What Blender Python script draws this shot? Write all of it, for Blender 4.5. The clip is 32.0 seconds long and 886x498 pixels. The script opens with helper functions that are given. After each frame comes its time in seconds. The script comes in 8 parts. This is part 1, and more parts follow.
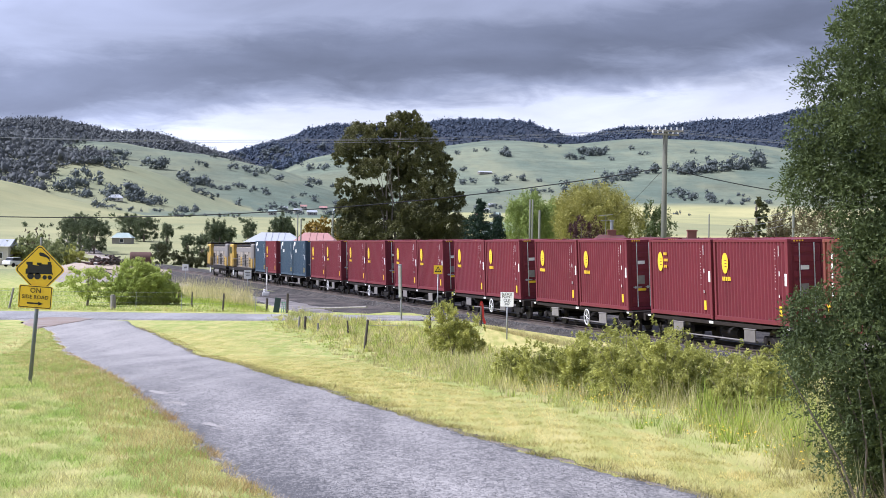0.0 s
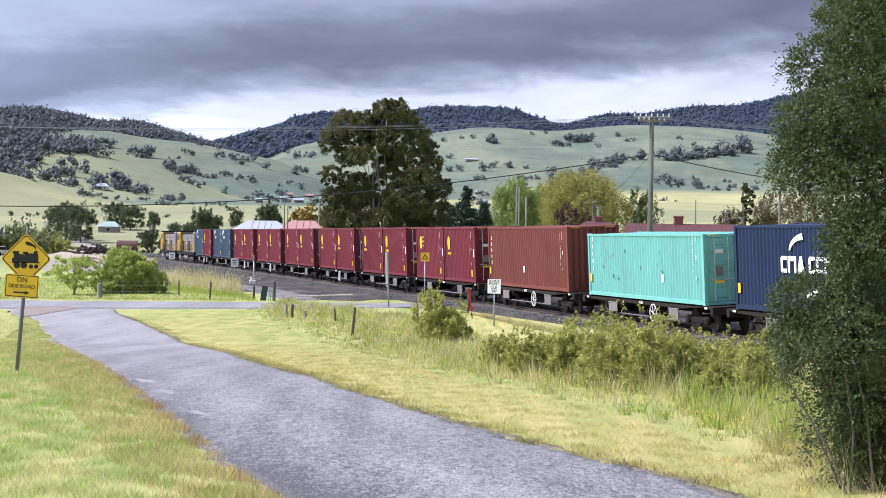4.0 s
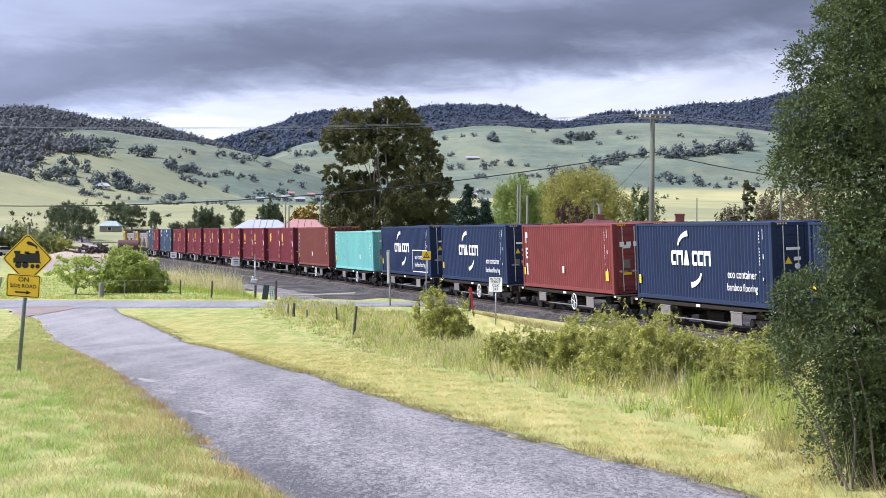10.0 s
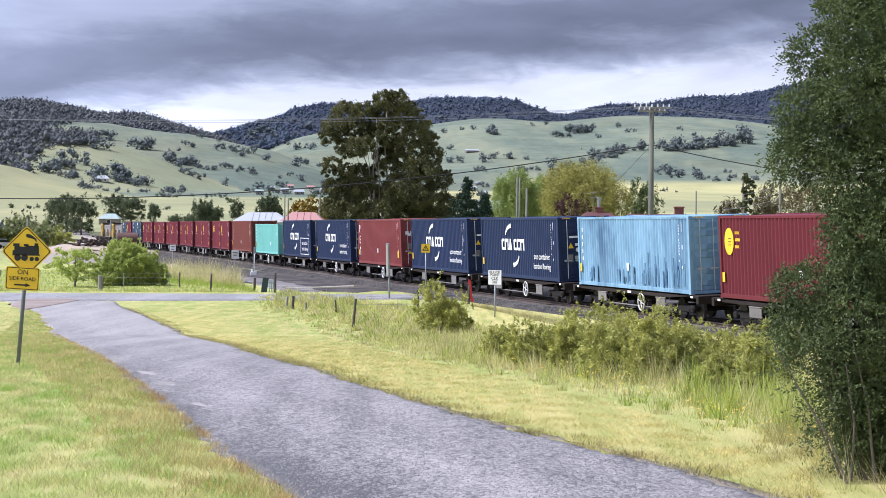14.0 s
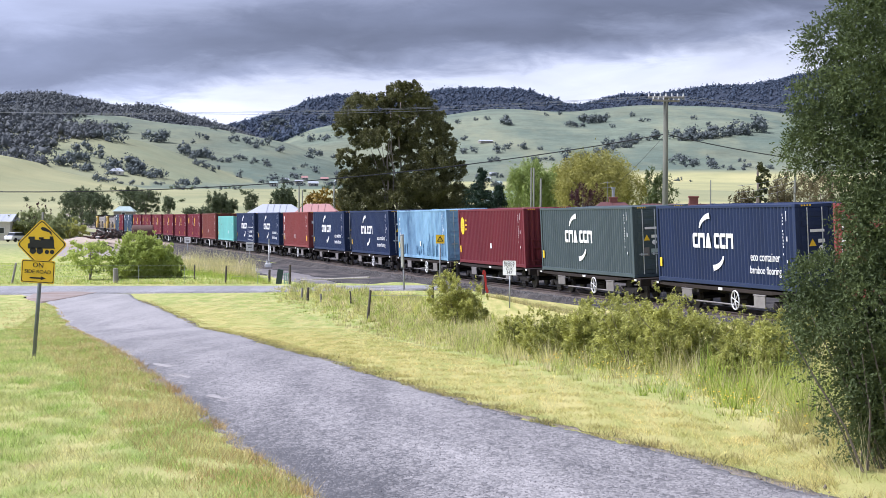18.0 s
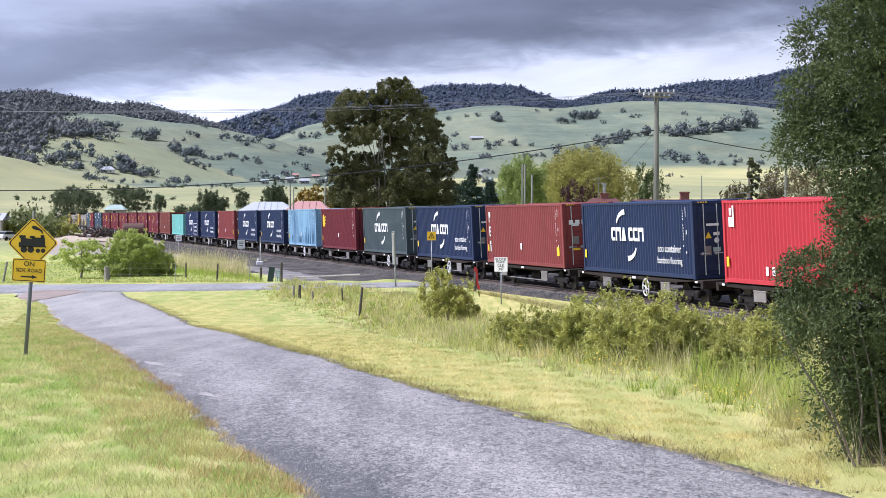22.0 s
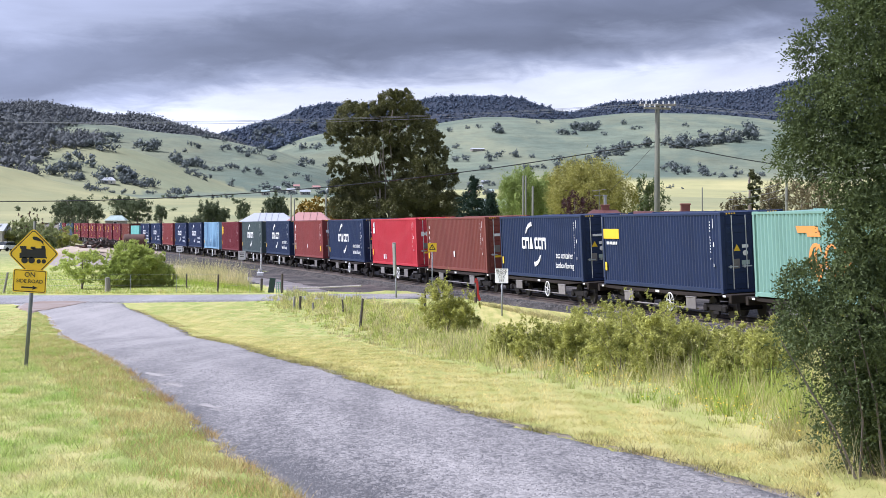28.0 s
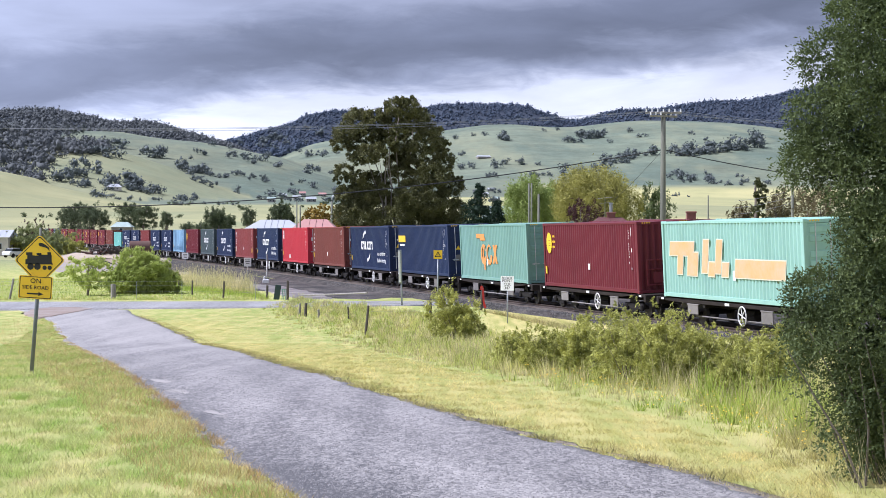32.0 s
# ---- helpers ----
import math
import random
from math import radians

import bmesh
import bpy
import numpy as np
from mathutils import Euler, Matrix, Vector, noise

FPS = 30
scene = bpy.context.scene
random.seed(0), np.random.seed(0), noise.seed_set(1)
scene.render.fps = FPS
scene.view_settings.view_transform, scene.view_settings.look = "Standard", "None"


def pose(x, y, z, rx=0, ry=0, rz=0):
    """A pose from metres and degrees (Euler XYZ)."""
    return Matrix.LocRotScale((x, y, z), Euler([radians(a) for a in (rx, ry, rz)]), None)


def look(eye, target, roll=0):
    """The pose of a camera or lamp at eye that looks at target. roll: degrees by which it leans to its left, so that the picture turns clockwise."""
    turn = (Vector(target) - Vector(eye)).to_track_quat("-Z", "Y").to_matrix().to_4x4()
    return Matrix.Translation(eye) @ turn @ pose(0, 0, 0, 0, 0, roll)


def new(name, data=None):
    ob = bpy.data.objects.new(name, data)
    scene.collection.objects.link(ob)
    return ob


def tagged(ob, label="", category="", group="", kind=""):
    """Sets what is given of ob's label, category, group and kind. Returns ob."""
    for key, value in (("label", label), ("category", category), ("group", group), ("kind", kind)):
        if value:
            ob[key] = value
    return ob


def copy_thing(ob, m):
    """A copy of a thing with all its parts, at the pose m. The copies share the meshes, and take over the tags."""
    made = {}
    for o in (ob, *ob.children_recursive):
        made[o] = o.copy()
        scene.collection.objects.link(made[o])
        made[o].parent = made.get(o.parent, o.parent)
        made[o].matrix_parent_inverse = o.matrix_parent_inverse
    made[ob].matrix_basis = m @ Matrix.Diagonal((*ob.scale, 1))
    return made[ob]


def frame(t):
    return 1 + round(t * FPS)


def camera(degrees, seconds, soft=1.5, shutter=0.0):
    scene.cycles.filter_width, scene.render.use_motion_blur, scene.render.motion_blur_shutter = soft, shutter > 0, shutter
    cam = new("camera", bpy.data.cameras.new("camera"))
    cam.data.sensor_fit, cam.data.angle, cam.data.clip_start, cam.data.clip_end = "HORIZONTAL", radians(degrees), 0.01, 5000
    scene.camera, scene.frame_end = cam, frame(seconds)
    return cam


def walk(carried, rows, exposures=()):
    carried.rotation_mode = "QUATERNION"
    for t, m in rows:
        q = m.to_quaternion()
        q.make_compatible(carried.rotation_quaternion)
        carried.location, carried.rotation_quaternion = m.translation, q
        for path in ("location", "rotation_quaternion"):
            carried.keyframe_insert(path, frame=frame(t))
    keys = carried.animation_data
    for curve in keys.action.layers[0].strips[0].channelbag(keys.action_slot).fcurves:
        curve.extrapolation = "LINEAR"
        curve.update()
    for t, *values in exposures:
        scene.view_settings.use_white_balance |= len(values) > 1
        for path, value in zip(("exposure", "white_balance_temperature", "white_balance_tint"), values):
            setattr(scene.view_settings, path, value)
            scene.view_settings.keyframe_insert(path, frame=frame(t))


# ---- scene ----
# ---- camera and its way: hand-held on the roadside, turning only ----
EYE = Vector((0, 0, 1.65))


def aim(yaw, pitch, roll):
    """The camera's pose from degrees to the right, upwards and leaning to the right."""
    y, p = radians(yaw), radians(pitch)
    way = Vector((math.sin(y) * math.cos(p), math.cos(y) * math.cos(p), math.sin(p)))
    return look(EYE, EYE + way * 10, -roll)


cam = camera(27.54, 32.0, soft=0.7)
walk(cam, [
    (0, aim(-0.196, 0.031, -0.918)),
    (0.5, aim(-0.101, -0.042, -0.914)),
    (1, aim(-0.089, -0.141, -0.844)),
    (1.5, aim(-0.103, -0.223, -0.784)),
    (2, aim(-0.078, -0.277, -0.781)),
    (2.5, aim(0.014, -0.306, -0.817)),
    (3, aim(0.138, -0.329, -0.745)),
    (3.5, aim(0.239, -0.350, -0.740)),
    (5.5, aim(0.013, -0.383, -0.335)),
    (6, aim(0.034, -0.341, -0.272)),
    (6.5, aim(0.153, -0.341, -0.273)),
    (7, aim(0.304, -0.341, -0.266)),
    (7.5, aim(0.419, -0.340, -0.279)),
    (8, aim(0.407, -0.329, -0.338)),
    (8.5, aim(0.340, -0.341, -0.379)),
    (9, aim(0.266, -0.372, -0.428)),
    (9.5, aim(0.219, -0.416, -0.449)),
    (10, aim(0.183, -0.418, -0.476)),
    (10.5, aim(0.120, -0.411, -0.545)),
    (11, aim(0.041, -0.381, -0.496)),
    (11.5, aim(0.001, -0.341, -0.534)),
    (12, aim(0.008, -0.329, -0.500)),
    (12.5, aim(0.043, -0.367, -0.487)),
    (13, aim(0.101, -0.452, -0.497)),
    (13.5, aim(0.152, -0.545, -0.535)),
    (14, aim(0.209, -0.646, -0.499)),
    (14.5, aim(0.250, -0.727, -0.444)),
    (16.5, aim(-0.172, -0.895, -0.264)),
    (17, aim(-0.250, -0.887, -0.227)),
    (17.5, aim(-0.268, -0.902, -0.213)),
    (18, aim(-0.248, -0.938, -0.180)),
    (18.5, aim(-0.231, -1.023, -0.182)),
    (19, aim(-0.217, -1.086, -0.143)),
    (19.5, aim(-0.194, -1.142, -0.127)),
    (20, aim(-0.156, -1.162, -0.062)),
    (20.5, aim(-0.099, -1.146, -0.033)),
    (21, aim(-0.043, -1.138, -0.001)),
    (21.5, aim(-0.002, -1.086, 0.111)),
    (22, aim(0.023, -1.040, 0.088)),
    (22.5, aim(0.012, -0.980, -0.007)),
    (23, aim(0.014, -0.917, 0.002)),
    (23.5, aim(-0.001, -0.838, -0.056)),
    (24, aim(-0.005, -0.778, -0.108)),
    (24.5, aim(0.002, -0.705, -0.107)),
    (25, aim(-0.007, -0.649, -0.138)),
    (25.5, aim(-0.023, -0.608, -0.196)),
    (27.5, aim(0.050, -0.647, -0.107)),
    (28, aim(0.001, -0.680, 0.001)),
    (28.5, aim(-0.102, -0.707, 0.056)),
    (29, aim(-0.215, -0.756, 0.006)),
    (29.5, aim(-0.258, -0.801, -0.039)),
    (30, aim(-0.250, -0.811, -0.111)),
    (30.5, aim(-0.198, -0.748, -0.153)),
    (31, aim(-0.177, -0.622, -0.076)),
    (31.5, aim(-0.172, -0.502, -0.152)),
    (32, aim(-0.179, -0.448, -0.139)),
], exposures=[(0, 0.36, 5760, 18), (32, 0.36, 5760, 18)])

# ---- daylight: broken overcast with a veiled sun behind the camera ----
SUN_ELEV, SUN_AZ = 49.0, 267.0
world = bpy.data.worlds.new("sky")
scene.world = world
world.use_nodes = True


def build_sky():
    nt = world.node_tree
    nd, lk = nt.nodes, nt.links
    nd.clear()
    out = nd.new("ShaderNodeOutputWorld")
    bg = nd.new("ShaderNodeBackground")
    lk.new(bg.outputs[0], out.inputs[0])
    sky = nd.new("ShaderNodeTexSky")
    sky.sky_type, sky.sun_disc = "NISHITA", False
    sky.sun_elevation, sky.sun_rotation = radians(SUN_ELEV), radians(SUN_AZ)
    dim = nd.new("ShaderNodeMixRGB")
    dim.blend_type = "MULTIPLY"
    dim.inputs[0].default_value = 1
    dim.inputs[2].default_value = (0.12, 0.12, 0.12, 1)
    lk.new(sky.outputs[0], dim.inputs[1])
    co = nd.new("ShaderNodeTexCoord")
    sep = nd.new("ShaderNodeSeparateXYZ")
    lk.new(co.outputs["Generated"], sep.inputs[0])

    def noise_at(scale, detail, sx, sy, sz, ox=0.0, rough=0.5, dist=0.0):
        mp = nd.new("ShaderNodeMapping")
        mp.inputs["Scale"].default_value = (sx, sy, sz)
        mp.inputs["Location"].default_value = (ox, ox * 0.7, ox * 0.3)
        lk.new(co.outputs["Generated"], mp.inputs[0])
        nz = nd.new("ShaderNodeTexNoise")
        nz.inputs["Scale"].default_value, nz.inputs["Detail"].default_value = scale, detail
        nz.inputs["Roughness"].default_value, nz.inputs["Distortion"].default_value = rough, dist
        lk.new(mp.outputs[0], nz.inputs[0])
        return nz.outputs[0]

    def mth(op, a, b):
        m = nd.new("ShaderNodeMath")
        m.operation = op
        for i, v in enumerate((a, b)):
            if isinstance(v, (int, float)):
                m.inputs[i].default_value = v
            else:
                lk.new(v, m.inputs[i])
        return m.outputs[0]

    # the cloud base hangs over the hills: bright gap low down, dark shelf above it
    wob = mth("MULTIPLY", mth("SUBTRACT", noise_at(7, 3, 1, 1, 3.0, 1.3), 0.5), 0.034)
    fine = mth("MULTIPLY", mth("SUBTRACT", noise_at(22, 7, 1, 1, 3.5, 4.2, 0.6, 0.4), 0.5), 0.030)
    tilt = mth("MULTIPLY", sep.outputs[0], -0.10)
    lift = mth("ADD", mth("ADD", mth("ADD", sep.outputs[2], wob), fine), tilt)
    ramp = nd.new("ShaderNodeValToRGB")
    el = ramp.color_ramp.elements
    el[0].position, el[0].color = 0.0, (0.80, 0.84, 0.94, 1)
    el[1].position, el[1].color = 1.0, (0.40, 0.435, 0.53, 1)
    for pos, col in ((0.056, (0.800, 0.818, 0.865)), (0.074, (0.690, 0.722, 0.792)), (0.085, (0.330, 0.362, 0.450)), (0.099, (0.172, 0.192, 0.248)), (0.116, (0.198, 0.22, 0.284)),
                     (0.132, (0.330, 0.358, 0.440)), (0.16, (0.350, 0.378, 0.470)), (0.35, (0.40, 0.43, 0.52))):
        e = el.new(pos)
        e.color = (*col, 1)
    lk.new(lift, ramp.inputs[0])
    streak = noise_at(7, 6, 1.0, 1.0, 4.0, 8.1, 0.52, 0.5)
    sr = nd.new("ShaderNodeMapRange")
    sr.inputs["From Min"].default_value, sr.inputs["From Max"].default_value = 0.3, 0.7
    sr.inputs["To Min"].default_value, sr.inputs["To Max"].default_value = 0.80, 1.20
    lk.new(streak, sr.inputs[0])
    # the deck thins out to the west
    thin = nd.new("ShaderNodeMapRange")
    thin.interpolation_type = "SMOOTHSTEP"
    for i, v in zip((1, 2, 3, 4), (-0.26, -0.06, 1.28, 0.94)):
        thin.inputs[i].default_value = v
    lk.new(sep.outputs[0], thin.inputs[0])
    tint = nd.new("ShaderNodeMixRGB")
    tint.blend_type = "MULTIPLY"
    tint.inputs[0].default_value = 1
    lk.new(ramp.outputs[0], tint.inputs[1])
    lk.new(mth("MULTIPLY", sr.outputs[0], thin.outputs[0]), tint.inputs[2])
    mix = nd.new("ShaderNodeMixRGB")
    mix.inputs[0].default_value = 0.97
    lk.new(dim.outputs[0], mix.inputs[1])
    lk.new(tint.outputs[0], mix.inputs[2])
    lk.new(mix.outputs[0], bg.inputs[0])
    bg.inputs[1].default_value = 1.0


build_sky()
sun = new("sun", bpy.data.lights.new("sun", "SUN"))
sun.data.energy, sun.data.angle, sun.data.color = 5.0, radians(10), (1.0, 0.97, 0.93)
sun_way = Vector((math.sin(radians(SUN_AZ)) * math.cos(radians(SUN_ELEV)), math.cos(radians(SUN_AZ)) * math.cos(radians(SUN_ELEV)), math.sin(radians(SUN_ELEV))))
sun.matrix_world = look(sun_way * 50, (0, 0, 0))

# ---- materials ----
def material(name, base, rough=0.8, metal=0.0, dark=None, scale=4.0, fine=40.0, bump=0.15, bump_scale=None, amount=0.6, spec=0.5, per_object=0.0, stretch=None, bump_dist=0.02):
    """A surface with stains at one scale, grain at another, and fine relief."""
    m = bpy.data.materials.new(name)
    m.use_nodes = True
    nt = m.node_tree
    nd, lk = nt.nodes, nt.links
    b = nd["Principled BSDF"]
    dark = dark or tuple(c * 0.6 for c in base)
    co = nd.new("ShaderNodeTexCoord")
    src = co.outputs["Object"]
    if stretch:
        mp = nd.new("ShaderNodeMapping")
        mp.inputs["Scale"].default_value = stretch
        lk.new(src, mp.inputs[0])
        src = mp.outputs[0]
    n1, n2 = nd.new("ShaderNodeTexNoise"), nd.new("ShaderNodeTexNoise")
    n1.inputs["Scale"].default_value, n1.inputs["Detail"].default_value, n1.inputs["Roughness"].default_value = scale, 6, 0.6
    n2.inputs["Scale"].default_value, n2.inputs["Detail"].default_value = fine, 4
    lk.new(src, n1.inputs[0])
    lk.new(src, n2.inputs[0])
    add = nd.new("ShaderNodeMath")
    add.operation = "MULTIPLY_ADD"
    add.inputs[1].default_value = 0.35
    lk.new(n2.outputs[0], add.inputs[0])
    lk.new(n1.outputs[0], add.inputs[2])
    mr = nd.new("ShaderNodeMapRange")
    mr.inputs["From Min"].default_value, mr.inputs["From Max"].default_value = 0.45, 0.9
    mr.inputs["To Min"].default_value, mr.inputs["To Max"].default_value = 0.0, amount
    lk.new(add.outputs[0], mr.inputs[0])
    mix = nd.new("ShaderNodeMixRGB")
    mix.inputs[1].default_value, mix.inputs[2].default_value = (*base, 1), (*dark, 1)
    lk.new(mr.outputs[0], mix.inputs[0])
    col = mix.outputs[0]
    if per_object:
        info = nd.new("ShaderNodeObjectInfo")
        hs = nd.new("ShaderNodeHueSaturation")
        r2 = nd.new("ShaderNodeMapRange")
        r2.inputs["To Min"].default_value, r2.inputs["To Max"].default_value = 1 - per_object, 1 + per_object
        lk.new(info.outputs["Random"], r2.inputs[0])
        lk.new(r2.outputs[0], hs.inputs["Value"])
        lk.new(col, hs.inputs["Color"])
        col = hs.outputs[0]
    lk.new(col, b.inputs["Base Color"])
    b.inputs["Roughness"].default_value, b.inputs["Metallic"].default_value = rough, metal
    b.inputs["Specular IOR Level"].default_value = spec
    if bump:
        bp = nd.new("ShaderNodeBump")
        bp.inputs["Strength"].default_value, bp.inputs["Distance"].default_value = bump, bump_dist
        if bump_scale:
            n3 = nd.new("ShaderNodeTexNoise")
            n3.inputs["Scale"].default_value, n3.inputs["Detail"].default_value = bump_scale, 5
            lk.new(src, n3.inputs[0])
            lk.new(n3.outputs[0], bp.inputs["Height"])
        else:
            lk.new(n2.outputs[0], bp.inputs["Height"])
        lk.new(bp.outputs[0], b.inputs["Normal"])
    return m


def foliage(name, base, other, rough=0.6, through_light=0.25, patch=0.9, spread=(0.35, 0.7)):
    """Leaves that differ one from another, with a little light coming through."""
    m = bpy.data.materials.new(name)
    m.use_nodes = True
    nt = m.node_tree
    nd, lk = nt.nodes, nt.links
    b = nd["Principled BSDF"]
    geo = nd.new("ShaderNodeNewGeometry")
    ns = nd.new("ShaderNodeTexNoise")
    ns.inputs["Scale"].default_value = patch
    co = nd.new("ShaderNodeTexCoord")
    lk.new(co.outputs["Object"], ns.inputs[0])
    mul = nd.new("ShaderNodeMath")
    mul.operation = "MULTIPLY_ADD"
    mul.inputs[1].default_value, mul.inputs[2].default_value = spread[0], 0.0
    lk.new(geo.outputs["Random Per Island"], mul.inputs[0])
    ad = nd.new("ShaderNodeMath")
    ad.operation = "MULTIPLY_ADD"
    ad.inputs[1].default_value = spread[1]
    lk.new(ns.outputs[0], ad.inputs[0])
    lk.new(mul.outputs[0], ad.inputs[2])
    mix = nd.new("ShaderNodeMixRGB")
    mix.inputs[1].default_value, mix.inputs[2].default_value = (*base, 1), (*other, 1)
    lk.new(ad.outputs[0], mix.inputs[0])
    lk.new(mix.outputs[0], b.inputs["Base Color"])
    b.inputs["Roughness"].default_value = rough
    b.inputs["Specular IOR Level"].default_value = 0.18
    tr = nd.new("ShaderNodeBsdfTranslucent")
    lk.new(mix.outputs[0], tr.inputs[0])
    ms = nd.new("ShaderNodeMixShader")
    ms.inputs[0].default_value = through_light
    lk.new(b.outputs[0], ms.inputs[1])
    lk.new(tr.outputs[0], ms.inputs[2])
    lk.new(ms.outputs[0], nd["Material Output"].inputs[0])
    return m


def turf(name, low, high, spot, s1=0.5, s2=2.2, most=0.75, through_light=0.35, mown=False):
    """Grass that changes from patch to patch, with spots of a third colour, and blade by blade."""
    m = bpy.data.materials.new(name)
    m.use_nodes = True
    nt = m.node_tree
    nd, lk = nt.nodes, nt.links
    b = nd["Principled BSDF"]
    co = nd.new("ShaderNodeTexCoord")
    geo = nd.new("ShaderNodeNewGeometry")

    def field(scale, a, c, hi):
        n = nd.new("ShaderNodeTexNoise")
        n.inputs["Scale"].default_value, n.inputs["Detail"].default_value, n.inputs["Roughness"].default_value = scale, 4, 0.6
        src = co.outputs["Object"]
        # patches drawn out along the lane, by traffic and mowing
        mp = nd.new("ShaderNodeMapping")
        mp.inputs["Rotation"].default_value, mp.inputs["Scale"].default_value = (0, 0, radians(-16)), ((3.2, 0.25, 1) if mown else (1.5, 0.36, 1))
        lk.new(src, mp.inputs[0])
        src = mp.outputs[0]
        lk.new(src, n.inputs[0])
        r = nd.new("ShaderNodeMapRange")
        for i, v in zip((1, 2, 4), (a, c, hi)):
            r.inputs[i].default_value = v
        lk.new(n.outputs[0], r.inputs[0])
        return r.outputs[0]

    m1, m2 = nd.new("ShaderNodeMixRGB"), nd.new("ShaderNodeMixRGB")
    m1.inputs[1].default_value, m1.inputs[2].default_value, m2.inputs[2].default_value = (*low, 1), (*high, 1), (*spot, 1)
    lk.new(field(s1, 0.4, 0.62, 1.0), m1.inputs[0])
    lk.new(field(s2, 0.48, 0.68, most), m2.inputs[0])
    lk.new(m1.outputs[0], m2.inputs[1])
    hs = nd.new("ShaderNodeHueSaturation")
    r = nd.new("ShaderNodeMapRange")
    r.inputs[3].default_value, r.inputs[4].default_value = 0.52, 1.42
    lk.new(geo.outputs["Random Per Island"], r.inputs[0])
    lk.new(r.outputs[0], hs.inputs["Value"])
    lk.new(m2.outputs[0], hs.inputs["Color"])
    lk.new(hs.outputs[0], b.inputs["Base Color"])
    b.inputs["Roughness"].default_value = 0.7
    b.inputs["Specular IOR Level"].default_value = 0.25
    tr = nd.new("ShaderNodeBsdfTranslucent")
    lk.new(hs.outputs[0], tr.inputs[0])
    ms = nd.new("ShaderNodeMixShader")
    ms.inputs[0].default_value = through_light
    lk.new(b.outputs[0], ms.inputs[1])
    lk.new(tr.outputs[0], ms.inputs[2])
    lk.new(ms.outputs[0], nd["Material Output"].inputs[0])
    return m


def chip_seal(name, light, dark, grain, patch):
    """Bitumen with pale stone chips rolled in, worn unevenly."""
    m = bpy.data.materials.new(name)
    m.use_nodes = True
    nt = m.node_tree
    nd, lk = nt.nodes, nt.links
    b = nd["Principled BSDF"]
    co = nd.new("ShaderNodeTexCoord")

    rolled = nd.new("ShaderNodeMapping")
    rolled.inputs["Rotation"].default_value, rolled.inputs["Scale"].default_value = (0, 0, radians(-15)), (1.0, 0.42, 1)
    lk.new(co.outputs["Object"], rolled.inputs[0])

    def tex(kind, scale):
        n = nd.new(kind)
        n.inputs["Scale"].default_value = scale
        lk.new(rolled.outputs[0], n.inputs["Vector"])
        return n

    def ramp(v, a, c, lo, hi):
        r = nd.new("ShaderNodeMapRange")
        for i, val in zip((1, 2, 3, 4), (a, c, lo, hi)):
            r.inputs[i].default_value = val
        lk.new(v, r.inputs[0])
        return r.outputs[0]

    cells = tex("ShaderNodeTexVoronoi", grain)
    sep = nd.new("ShaderNodeSeparateColor")
    lk.new(cells.outputs["Color"], sep.inputs[0])
    cells2 = tex("ShaderNodeTexVoronoi", grain * 0.31)
    sep2 = nd.new("ShaderNodeSeparateColor")
    lk.new(cells2.outputs["Color"], sep2.inputs[0])
    seal_tone = tex("ShaderNodeTexNoise", patch)
    way = nd.new("ShaderNodeMapping")
    way.inputs["Rotation"].default_value, way.inputs["Scale"].default_value = (0, 0, radians(-15)), (2.6, 0.16, 1)
    lk.new(co.outputs["Object"], way.inputs[0])
    lk.new(way.outputs[0], seal_tone.inputs["Vector"])
    seal_tone.inputs["Detail"].default_value = 7
    worn = ramp(seal_tone.outputs[0], 0.35, 0.65, -0.2, 0.2)
    mixv = nd.new("ShaderNodeMath")
    mixv.operation = "MULTIPLY_ADD"
    mixv.inputs[1].default_value = 0.7
    lk.new(sep.outputs[0], mixv.inputs[0])
    lk.new(ramp(sep2.outputs[1], 0, 1, 0.0, 0.3), mixv.inputs[2])
    edge = nd.new("ShaderNodeAttribute")
    edge.attribute_name = "seal_tone"
    both = nd.new("ShaderNodeMath")
    lk.new(worn, both.inputs[0])
    lk.new(edge.outputs["Fac"], both.inputs[1])
    tot = nd.new("ShaderNodeMath")
    lk.new(mixv.outputs[0], tot.inputs[0])
    lk.new(both.outputs[0], tot.inputs[1])
    mix = nd.new("ShaderNodeMixRGB")
    mix.inputs[1].default_value, mix.inputs[2].default_value = (*dark, 1), (*light, 1)
    lk.new(tot.outputs[0], mix.inputs[0])
    lk.new(mix.outputs[0], b.inputs["Base Color"])
    b.inputs["Roughness"].default_value = 0.52
    bp = nd.new("ShaderNodeBump")
    bp.inputs["Strength"].default_value, bp.inputs["Distance"].default_value = 0.35, 0.01
    lk.new(cells.outputs["Distance"], bp.inputs["Height"])
    bp.invert = True
    lk.new(bp.outputs[0], b.inputs["Normal"])
    return m


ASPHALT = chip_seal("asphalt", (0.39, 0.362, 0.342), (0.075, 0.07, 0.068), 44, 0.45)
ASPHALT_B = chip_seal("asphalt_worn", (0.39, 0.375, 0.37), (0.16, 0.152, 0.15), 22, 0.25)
GRAVEL = material("gravel_dirt", (0.34, 0.29, 0.25), 0.95, dark=(0.2, 0.17, 0.15), scale=0.6, fine=12, bump=0.5)
PALE_DIRT = material("pale_dirt", (0.36, 0.335, 0.32), 0.9, dark=(0.27, 0.25, 0.23), scale=3, fine=30, bump=0.4)
BALLAST = material("ballast", (0.105, 0.09, 0.08), 0.95, dark=(0.014, 0.012, 0.011), scale=0.7, fine=9, bump=1.0, bump_scale=9, bump_dist=0.06, amount=1.3)
